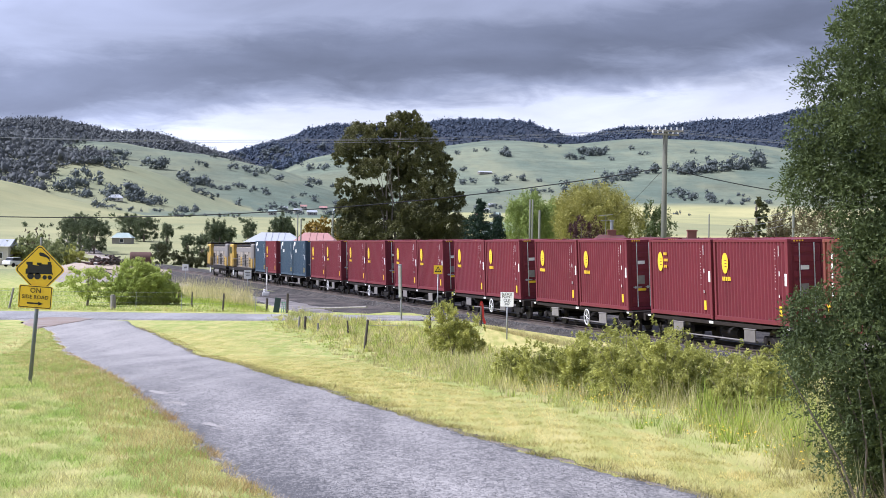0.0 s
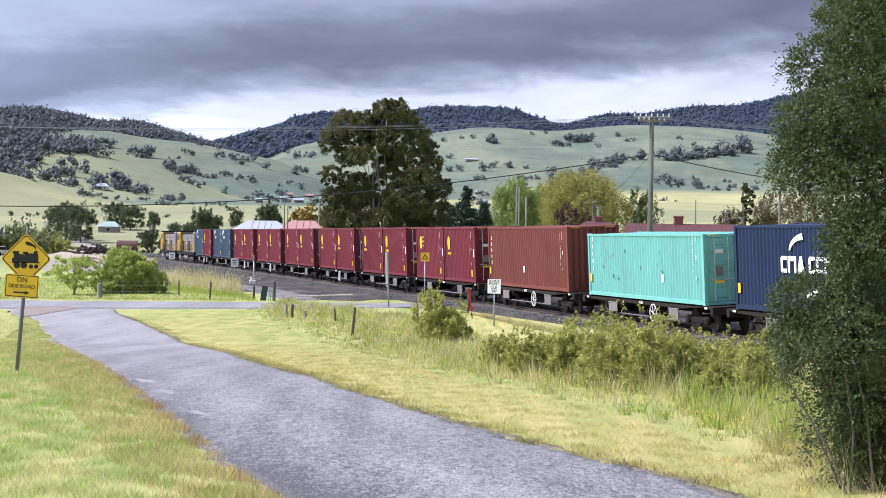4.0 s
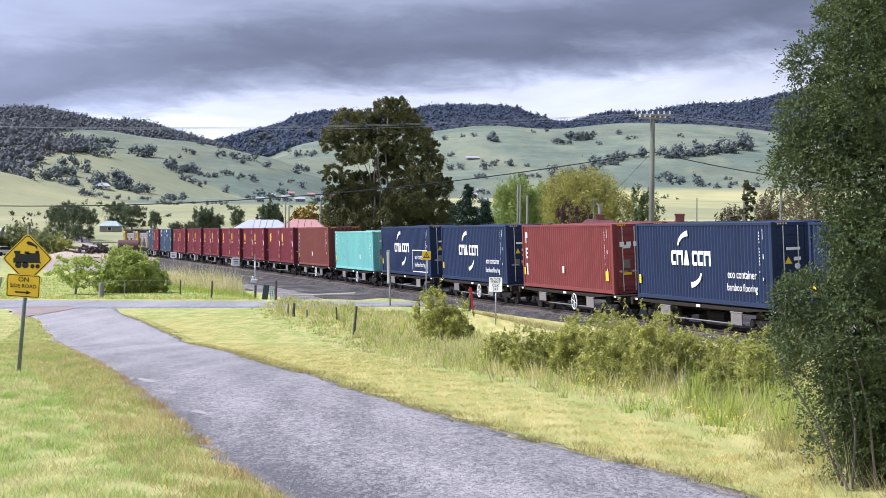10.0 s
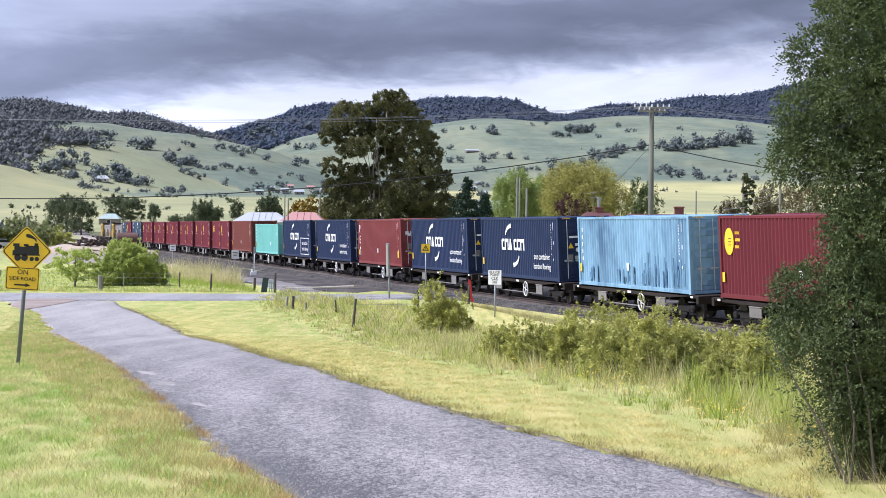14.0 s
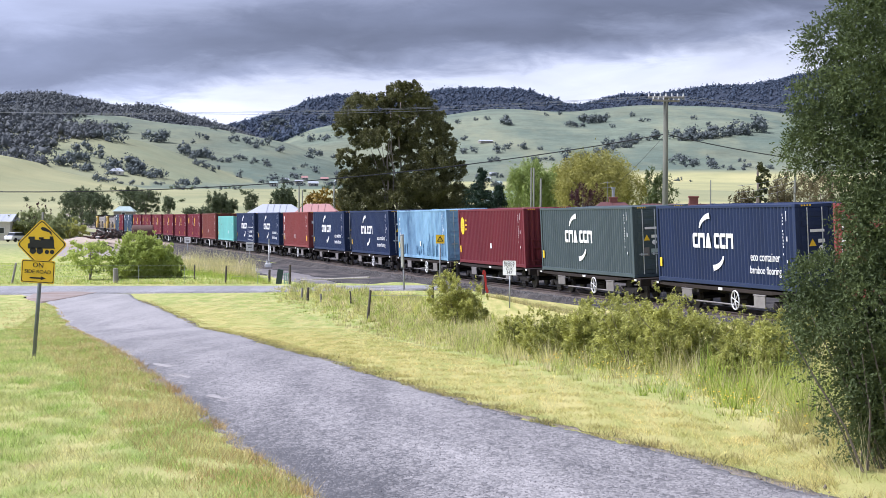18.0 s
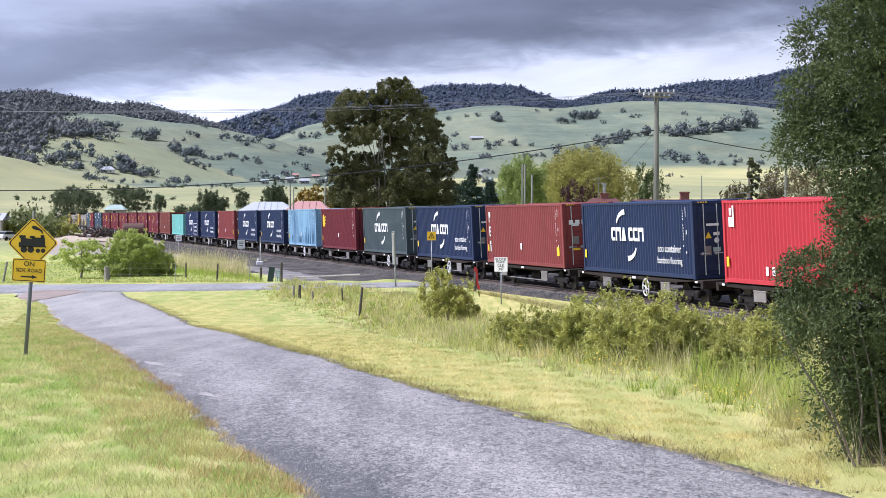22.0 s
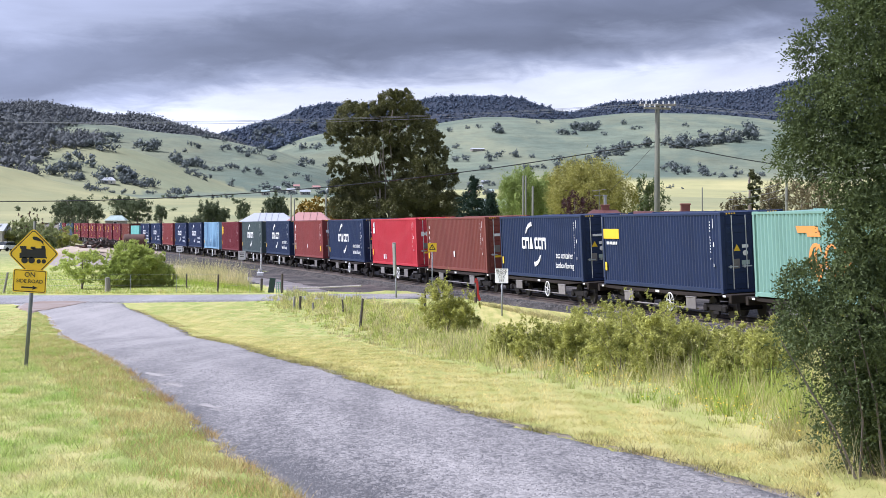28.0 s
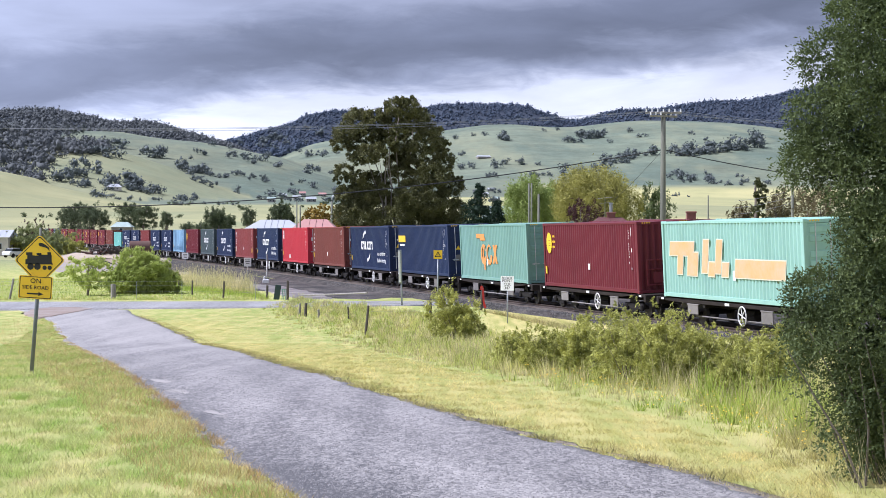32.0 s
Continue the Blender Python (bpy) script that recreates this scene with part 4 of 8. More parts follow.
def block_form(w, form):
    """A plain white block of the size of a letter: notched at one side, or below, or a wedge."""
    key = ("block", w, form)
    if key not in _marks:
        h = 0.27
        a = w / 2
        if form == "side":
            out = [(-a + 0.07, -h), (a, -h), (a, -h + 0.13), (-a + 0.16, -h + 0.13), (-a + 0.16, h - 0.13), (a, h - 0.13), (a, h), (-a + 0.07, h), (-a, h - 0.07), (-a, -h + 0.07)]
        elif form == "below":
            out = [(-a, -h), (-a + 0.14, -h), (-a + 0.14, h - 0.16), (a - 0.14, h - 0.16), (a - 0.14, -h), (a, -h), (a, h), (-a, h)]
        else:
            out = [(-a, -h), (a, -h), (0.08, h), (-0.08, h)]
        _marks[key] = mesh_of(prism(out, 0.008), "letter_block", LOGO_WHITE)
    return _marks[key]


def mark_block_logo(c, x0=-0.3, eco=True, boxed=False, scale=1.0):
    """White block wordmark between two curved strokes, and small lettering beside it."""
    x = -1.8
    for w, form in ((0.44, "side"), (0.6, "below"), (0.5, "wedge"), (0.14, ""), (0.44, "side"), (0.48, "side"), (0.6, "below")):
        if form:
            part("letter_block", block_form(w, form), parent=c, label="white letter block", m=facing(x0 + x + w / 2, 1.62))
        x += w + 0.07
    part("logo_stroke", swoosh("logo_stroke", LOGO_WHITE, 1.1, 172, 98, 0.36, 0.48), parent=c, m=facing(x0 - 0.05, 2.0))
    part("logo_stroke", swoosh("logo_stroke", LOGO_WHITE, 1.1, -8, -82, 0.36, 0.48), parent=c, m=facing(x0 - 0.15, 1.16))
    if eco:
        lettering("small_lettering", "eco container", 0.42, LOGO_WHITE, c, facing(x0 + 4.4, 1.1) @ pose(0, 0, 0, 90, 0, 0), "white lettering")
        lettering("small_lettering", "bamboo flooring", 0.37, LOGO_WHITE, c, facing(x0 + 4.4, 0.65) @ pose(0, 0, 0, 90, 0, 0), "white lettering")
    if boxed:
        part("lettering_frame", bars("lettering_frame", LOGO_WHITE, (0, 0.62, 3.5, 0.05), (0, -0.62, 3.5, 0.05), (-1.75, 0, 0.05, 1.24), (1.75, 0, 0.05, 1.24)), parent=c, m=facing(x0 + 4.4, 0.87))


def mark_door(c, L, style):
    """Placards on the visible leaf of the rear doors."""
    plates = {"navy": ((0.62, 1.62, 0.26, 0.24, LOGO_YELLOW, "yellow warning triangle"), (0.3, 1.66, 0.24, 0.12, LOGO_WHITE, "white label"), (0.3, 1.42, 0.2, 0.2, LOGO_WHITE, "white round label"), (0.66, 1.05, 0.26, 0.34, EQUIP, "grey data plate"), (0.3, 1.08, 0.3, 0.16, ROOF_GREEN, "green label")),
              "red": ((0.6, 1.95, 0.3, 0.14, LOGO_WHITE, "white label"), (0.62, 1.25, 0.3, 0.34, EQUIP, "grey data plate"), (0.6, 0.85, 0.36, 0.1, LOGO_YELLOW, "yellow label"))}[style]
    for y, z, w, h, mat, label in plates:
        key = ("placard", w, h, mat.name, label)
        if key not in _marks:
            if "triangle" in label:
                _marks[key] = mesh_of(prism([(-w / 2, -h / 2), (w / 2, -h / 2), (0, h / 2)], 0.008, m=pose(0, 0, 0, 0, 0, 90)), "placard", mat)
            elif "round" in label:
                _marks[key] = mesh_of(prism([(w / 2 * math.cos(a), h / 2 * math.sin(a)) for a in [2 * math.pi * k / 14 for k in range(14)]], 0.008, m=pose(0, 0, 0, 0, 0, 90)), "placard", mat)
            else:
                _marks[key] = mesh_of(boxes((0, 0, 0, 0.008, w, h)), "placard", mat)
        part("placard", _marks[key], parent=c, label=label, m=pose(-L / 2 + 0.012, y, z))


def mark_codes(c, L, dense=True):
    """Serial markings near the rear corner and a yellow label: plain bars."""
    part("code_marking", bars("code_marking", LOGO_WHITE, *[(0.02 * (i % 2), 1.35 - 0.105 * i - (0.12 if i > 3 else 0) - (0.14 if i > 9 else 0), 0.04 if dense else 0.025, 0.06 if dense else 0.035) for i in range(11)], (0.28, 1.3, 0.03, 0.34), (0.3, 0.55, 0.06, 0.16), (0.26, -0.2, 0.05, 0.1)), parent=c, m=facing(L / 2 - 0.95, 1.2))["kind"] = "stuff"
    part("label_plate", bars("label_plate", LOGO_YELLOW, (0, 0, 0.2, 0.34)), parent=c, label="yellow label", m=facing(L / 2 - 0.6, 0.5) if L < 8 else facing(-L / 2 + 0.35, 0.75))


def mark_disc(c, x, z, tall, wide, text_side=True):
    out = [(wide / 2 * math.cos(a), tall / 2 * math.sin(a)) for a in [2 * math.pi * i / 16 for i in range(16)]]
    part("logo_disc", mesh_of(prism(out, 0.008), "logo_disc", LOGO_YELLOW), parent=c, label="yellow oval emblem", m=facing(x, z))
    part("logo_lines", bars("logo_lines", PAINT["maroon"], *[(0.06, 0.1 - 0.11 * i, wide * 0.3, 0.025) for i in range(3)]), parent=c, m=facing(x, z, 0.010))
    if text_side:
        part("small_lettering", bars("small_lettering", LOGO_YELLOW, *[(0.085 * k, -0.24 * i, 0.05, 0.1) for i in range(3) for k in range(4 + i % 2)]), parent=c, label="yellow illegible lettering", m=facing(x + wide * 0.7, z + 0.3))["kind"] = "stuff"


# ---- container wagons: z from the rail, deck at 1.0 ----
def wagon_prototype(brake_wheel, index):
    w = empty("container_wagon", Matrix(), "dark rusty skeletal container wagon", "wagon", "wagons of the train")
    part("centre_sill", boxes((0, 0, 0.78, 13.6, 0.36, 0.36), bevel=0.02), GRIME, w)
    for y in (-1, 1):
        part("side_sill", boxes((0, y * 1.12, 0.89, 8.2, 0.14, 0.13), bevel=0.012), RUST_SILL, w)
        for x in (-4.4, 4.4):
            part("side_arm", prism([(-1.7, 0.96), (1.7, 0.96), (1.7, 0.86), (-1.7 if x > 0 else 1.2, 0.8)], 0.12, m=Matrix.Translation((x, y * 1.12, 0))), RUST_SILL, w)
    for x in (-1, 1):
        part("headstock", boxes((x * 6.72, 0, 0.84, 0.22, 2.5, 0.3), (x * 6.4, 0, 0.94, 0.5, 2.44, 0.1), bevel=0.015), RUST_SILL, w)
        part("coupler", boxes((x * 7.05, 0, 0.75, 0.62, 0.24, 0.26), (x * 7.28, 0.06, 0.75, 0.26, 0.32, 0.3), bevel=0.03), GRIME, w)
        for y in (-1, 1):
            part("reflector", boxes((x * 6.2, y * 1.235, 0.93, 0.24, 0.012, 0.07)), SIGN_WHITE, w)
            part("twist_lock", boxes((x * 5.95, y * 1.12, 0.985, 0.2, 0.2, 0.028), bevel=0.005), GRIME, w)
    for x in (-2.6, 2.4):
        part("cross_bearer", boxes((x, 0, 0.8, 0.2, 2.3, 0.22), bevel=0.01), GRIME, w)
    part("data_plate", boxes((-3.1, 1.2, 0.56, 0.9, 0.04, 0.4), (-3.1, 1.2, 0.79, 0.96, 0.06, 0.05), bevel=0.01), EQUIP, w, "pale grey data plate")
    part("data_plate", boxes((3.3, 1.2, 0.6, 0.95, 0.04, 0.34), (3.3, 1.2, 0.79, 1.0, 0.06, 0.05), bevel=0.01), EQUIP, w, "pale grey data plate")
    part("reflector", boxes((0.2, 1.2, 0.9, 0.36, 0.02, 0.09)), SIGN_WHITE, w)
    part("brake_rod", rod([(-3.4, 1.05, 0.36), (3.4, 1.05, 0.36)], 0.03, 6), EQUIP, w)
    part("air_tank", rod([(-0.9, 0.5, 0.5), (0.5, 0.5, 0.5)], 0.2, 12), GRIME, w)
    for x in (-4.65, 4.65):
        b = part("bogie", boxes((0, 0.86, 0.44, 1.1, 0.13, 0.24), (0, -0.86, 0.44, 1.1, 0.13, 0.24), (0.78, 0.86, 0.5, 0.5, 0.12, 0.16), (-0.78, 0.86, 0.5, 0.5, 0.12, 0.16),
                                (0.78, -0.86, 0.5, 0.5, 0.12, 0.16), (-0.78, -0.86, 0.5, 0.5, 0.12, 0.16), (0, 0, 0.52, 0.4, 1.7, 0.2), (0, 0.86, 0.26, 0.5, 0.1, 0.14), bevel=0.02), GRIME, w, m=pose(x, 0, 0))
        for ax in (-0.85, 0.85):
            part("axle", rod([(ax, -0.9, 0.41), (ax, 0.9, 0.41)], 0.07, 8), GRIME, b)
            for y in (-0.569, 0.569):
                part("wheel", rod([(ax, y - 0.06, 0.41), (ax, y - 0.02, 0.41), (ax, y + 0.06, 0.41)], 0.41, 20), TYRE_STEEL, b)
            part("axle_box", boxes((ax, 0.9, 0.42, 0.28, 0.16, 0.26), bevel=0.04), GRIME, b)
    if brake_wheel:
        bm = bmesh.new()
        n = 24
        ring = [(0.33 * math.cos(2 * math.pi * i / n), 1.24, 0.55 + 0.33 * math.sin(2 * math.pi * i / n)) for i in range(n + 1)]
        rod(ring, 0.026, 6, bm)
        for i in range(3):
            a = math.pi * i / 3 + 0.3
            rod([(0.33 * math.cos(a), 1.24, 0.55 + 0.33 * math.sin(a)), (-0.33 * math.cos(a), 1.24, 0.55 - 0.33 * math.sin(a))], 0.018, 6, bm)
        wh = part("brake_wheel", bm, WHITE_PAINT, w, "white spoked hand-brake wheel", m=pose(-1.15, 0, 0))
        part("brake_shaft", rod([(-1.15, 1.24, 0.55), (-1.15, 0.6, 0.55)], 0.03, 6), GRIME, w)
    return w


# what each wagon carries, from the locomotives backwards
LOADS = [("b", "m"), ("b", "b")] + [("m", "m")] * 6 + ["brown", "mint", "navybox", "navy", "rust", "navy", "navy", "sky", "maroon40", "grey", "navy", "rust2", "navy", "red", "brown2", "navy", "navyplain", "tealorange", "maroon40", "tealbar"]
TRAIN = []  # (thing, metres from the last datum, height over the rail)


def front(i):
    """Place along the track of the front of wagon i's load (1 is behind the locomotives) at 28 s."""
    return (25 - i) * PITCH


def build_train():
    protos = [wagon_prototype(True, 0), wagon_prototype(False, 1)]
    used = [0, 0]
    for i, load in enumerate(LOADS, 1):
        k = 0 if i % 3 != 2 else 1
        w = protos[k] if not used[k] else copy_thing(protos[k], Matrix())
        used[k] = 1
        centre = front(i) - 6.096
        TRAIN.append((w, centre, 0.0))
        if isinstance(load, tuple):
            for j, one in enumerate(load):
                blue = one == "b"
                c = container(6.058, "steelblue" if blue else "maroon", "steel-blue twenty-foot shipping container" if blue else "maroon twenty-foot shipping container with yellow emblem")
                if blue:
                    part("logo_stroke", swoosh("logo_stroke_small", LOGO_WHITE, 0.6, 170, 60, 0.3), parent=c, label="white curved emblem", m=facing(-1.9, 2.05))
                    part("small_lettering", bars("small_lettering", LOGO_WHITE, *[(0.16 * q, 0, 0.1, 0.26) for q in range(5)]), parent=c, label="white illegible lettering", m=facing(-1.6, 2.05))["kind"] = "stuff"
                else:
                    mark_disc(c, -1.85 if j == 0 else -2.0, 2.05, 0.74, 0.54, text_side=(i == 8 and j == 0))
                    if not (i == 8 and j == 0):
                        part("small_lettering", bars("small_lettering", LOGO_YELLOW, *[(0.15 * q - 0.3, 0, 0.1, 0.14) for q in range(5)]), parent=c, label="yellow illegible lettering", m=facing(-1.9, 1.5))["kind"] = "stuff"
                mark_codes(c, 6.058, False)
                mark_door(c, 6.058, "red")
                part("label_plate", bars("pale_label", LOGO_WHITE, (0, 0, 0.16, 0.4)), parent=c, label="white label", m=facing(2.86, 1.55))
                TRAIN.append((c, front(i) - 3.029 - j * 6.28, 1.0))
            continue
        L = 12.192
        kind = load
        look_of = {"brown": ("brown", "brown forty-foot shipping container, paint dulled"), "mint": ("mint", "mint-green forty-foot shipping container with rusted patches"),
                   "navybox": ("navy", "navy-blue forty-foot container with white block lettering"), "navy": ("navy", "navy-blue forty-foot container with white block lettering"),
                   "rust": ("rust", "rust-red forty-foot shipping container with white codes"), "rust2": ("rust", "rust-red forty-foot shipping container with white codes"),
                   "sky": ("sky", "faded light-blue forty-foot container with dark streaks"), "maroon40": ("darkmaroon", "dark maroon forty-foot container with yellow emblem"),
                   "grey": ("greygreen", "grey-green forty-foot container with white block lettering"), "red": ("red", "bright red forty-foot shipping container"),
                   "brown2": ("brown", "brown forty-foot shipping container with white codes"), "navyplain": ("navy", "navy-blue forty-foot container with small yellow sign"),
                   "tealorange": ("teal2", "teal forty-foot container with orange lettering"), "tealbar": ("teal", "pale teal forty-foot container with worn orange lettering")}[kind]
        c = container(L, look_of[0], look_of[1], doors=kind not in ("brown", "maroon40"), CH=2.591 if kind == "mint" else 2.896)
        if kind in ("navy", "navybox", "grey"):
            mark_block_logo(c, -0.7, eco=kind != "grey", boxed=kind == "navybox")
            mark_codes(c, L)
            part("door_marking", mesh_of(boxes((0, 0, 0, 0.008, 0.5, 0.09)), "door_marking", LOGO_WHITE), parent=c, label="white illegible lettering", m=pose(-L / 2 - 0.004, 0.45, 2.0))
        elif kind == "maroon40":
            mark_disc(c, -5.2, 2.0, 0.95, 0.75)
            part("vent_panel", mesh_of(boxes((0, 0, 0.5, 0.05, 0.86, 0.06), (0, 0, -0.5, 0.05, 0.86, 0.06), (0, 0.4, 0, 0.05, 0.06, 1.0), (0, -0.4, 0, 0.05, 0.06, 1.0), (0, 0, 0.12, 0.04, 0.8, 0.05), (0, -0.1, -0.22, 0.06, 0.5, 0.42), bevel=0.008), "vent_panel", PAINT["darkmaroon"]), parent=c, label="framed maroon vent panel", m=pose(-L / 2 - 0.03, 0.45, 0.85))
            mark_codes(c, L)
            part("label_plate", bars("pale_label", LOGO_WHITE, (0, 0, 0.24, 0.26)), parent=c, label="white label", m=facing(0.2, 1.0))
        elif kind == "tealbar":
            for q, (x, z, sx, sz) in enumerate(((-4.1, 0.36, 2.3, 0.5), (-4.3, -0.24, 0.5, 0.7), (-3.1, -0.2, 0.95, 0.85), (-1.9, 0.1, 0.5, 1.2), (-1.35, -0.36, 0.55, 0.5), (-0.7, 0.1, 0.5, 1.2), (-0.15, -0.36, 0.55, 0.5), (2.7, -0.3, 4.0, 0.62))):
                part("lettering_edge", slanted(x, z, sx + 0.1, sz + 0.08, 0.2, LOGO_CREAM), parent=c, label="worn cream lettering edge", m=facing(0, 1.5, 0.003 + 0.0002 * q))
                part("lettering_stroke", slanted(x, z, sx, sz, 0.2, LOGO_FADED), parent=c, label="worn orange lettering stroke", m=facing(0, 1.5, 0.009 + 0.0002 * q))
            part("label_plate", bars("pale_label", LOGO_WHITE, (0, 0, 0.24, 0.34)), parent=c, label="white label", m=facing(0.6, 0.95))
        elif kind == "tealorange":
            for q, (x, z, sx, sz, sh) in enumerate(((-2.0, 0.88, 1.5, 0.22, -0.5), (-1.6, 0.74, 0.9, 0.18, -0.5), (0.62, -0.05, 0.3, 0.95, 0.6), (0.66, -0.05, 0.3, 0.95, -0.5), (-1.3, -0.72, 0.2, 0.3, 0.0))):
                part("lettering_stroke", slanted(x, z, sx, sz, sh, LOGO_ORANGE), parent=c, label="orange lettering stroke", m=facing(0, 1.42, 0.004 + 0.0004 * q))
            for q, (x, a0, a1) in enumerate(((-1.45, 20, 335), (-0.4, 40, 350), (-1.1, 100, 265))):
                part("lettering_loop", swoosh("lettering_loop", LOGO_ORANGE, 0.42, a0, a1, 0.24, 1.05), parent=c, label="orange looped stroke", m=facing(x, 1.38, 0.008 + 0.0005 * q))
            part("label_plate", bars("pale_label", LOGO_WHITE, (0, 0, 0.24, 0.34)), parent=c, label="white label", m=facing(-0.75, 0.95, 0.016))
        elif kind == "red":
            part("emblem", bars("emblem", LOGO_WHITE, (-0.2, -0.16, 0.3, 0.34), (0.03, 0.04, 0.13, 0.74), (-0.2, 0.2, 0.16, 0.26)), parent=c, label="white emblem", m=facing(-5.2, 2.3))
            part("door_emblem", mesh_of(boxes(*[(0, 0.32 - 0.28 * q, 0, 0.008, 0.18, 0.26) for q in range(3)]), "door_emblem", LOGO_WHITE), parent=c, label="white block emblem", m=pose(-L / 2 - 0.012, 0.5, 1.95))
            part("arrow_marks", bars("arrow_marks", LOGO_WHITE, (0, 0, 0.2, 0.3), (0.5, 0, 0.2, 0.3)), parent=c, m=facing(-2.6, 0.5))
            mark_codes(c, L)
        elif kind == "navyplain":
            part("emblem", bars("emblem", LOGO_YELLOW, (0, 0, 1.8, 0.4)), parent=c, label="yellow block lettering", m=facing(-5.0, 2.1))
            part("small_lettering", bars("small_lettering", LOGO_WHITE, *[(0.18 * q, 0, 0.12, 0.12) for q in range(7)]), parent=c, label="white illegible lettering", m=facing(-5.5, 1.72))["kind"] = "stuff"
            mark_codes(c, L)
        else:
            if kind in ("rust", "rust2"):
                # tall white emblem forms set one below the other
                for q, form in enumerate((((-0.06, 0.0, 0.1, 0.5), (0.08, 0.12, 0.18, 0.26)), ((0, 0.2, 0.3, 0.1), (0, 0, 0.26, 0.1), (0, -0.2, 0.3, 0.1), (-0.1, 0, 0.1, 0.5)), ((0.02, 0.16, 0.22, 0.16), (0.06, -0.12, 0.14, 0.34)))):
                    part("emblem_form", bars("emblem_form", LOGO_WHITE, *form), parent=c, label="white block emblem form", m=facing(-5.4, 2.3 - 0.72 * q))
                part("door_emblem", mesh_of(boxes(*[(0, 0.32 - 0.3 * q, 0, 0.008, 0.2, 0.2) for q in range(3)]), "door_emblem", LOGO_WHITE), parent=c, label="white block emblem", m=pose(-L / 2 - 0.012, 0.5, 2.05))
                part("label_plate", bars("label_plate", LOGO_YELLOW, (0, 0, 0.34, 0.4)), parent=c, label="yellow label", m=facing(L / 2 - 0.75, 0.75))
            else:
                for q in range(5):
                    part("code_marking", bars("code_glyph", LOGO_WHITE, (0, 0, 0.1, 0.16)), parent=c, m=facing(-5.45, 2.35 - 0.3 * q))
            mark_codes(c, L)
            part("label_plate", bars("pale_label", LOGO_WHITE, (0, 0, 0.24, 0.3)), parent=c, label="white label", m=facing(-0.2 if kind != "mint" else 2.2, 0.9))
            if kind == "sky":
                # dark blue undercoat where the pale paint has run off in streaks
                rng = random.Random(17)
                streaks = []
                for q in range(46):
                    u = -5.6 + 11.2 * rng.random() ** 0.6
                    tall = rng.uniform(0.2, 0.7) + (0.7 * rng.random() if u > 1.5 else 0)
                    streaks.append((u, 0.2 + tall / 2 + 0.12 * rng.random(), rng.uniform(0.05, 0.13), tall))
                part("paint_streaks", bars("paint_streaks", STREAK_BLUE, *streaks), parent=c, label="dark blue streaks in the faded paint", m=facing(0, 0, 0.002))["kind"] = "stuff"
            if kind == "mint":
                rng = random.Random(18)
                part("rust_patches", bars("rust_patches", RUST_PATCH, *[(rng.uniform(-5.6, 5.6), rng.uniform(0.3, 2.3), rng.uniform(0.04, 0.1), rng.uniform(0.05, 0.12)) for q in range(16)]), parent=c, label="small rust patches", m=facing(0, 0, 0.002))["kind"] = "stuff"
        if kind in ("navy", "navybox", "navyplain", "grey"):
            mark_door(c, L, "navy")
        elif kind in ("rust", "rust2", "red", "brown2", "mint"):
            mark_door(c, L, "red")
        TRAIN.append((c, front(i) - 6.096, 1.0))


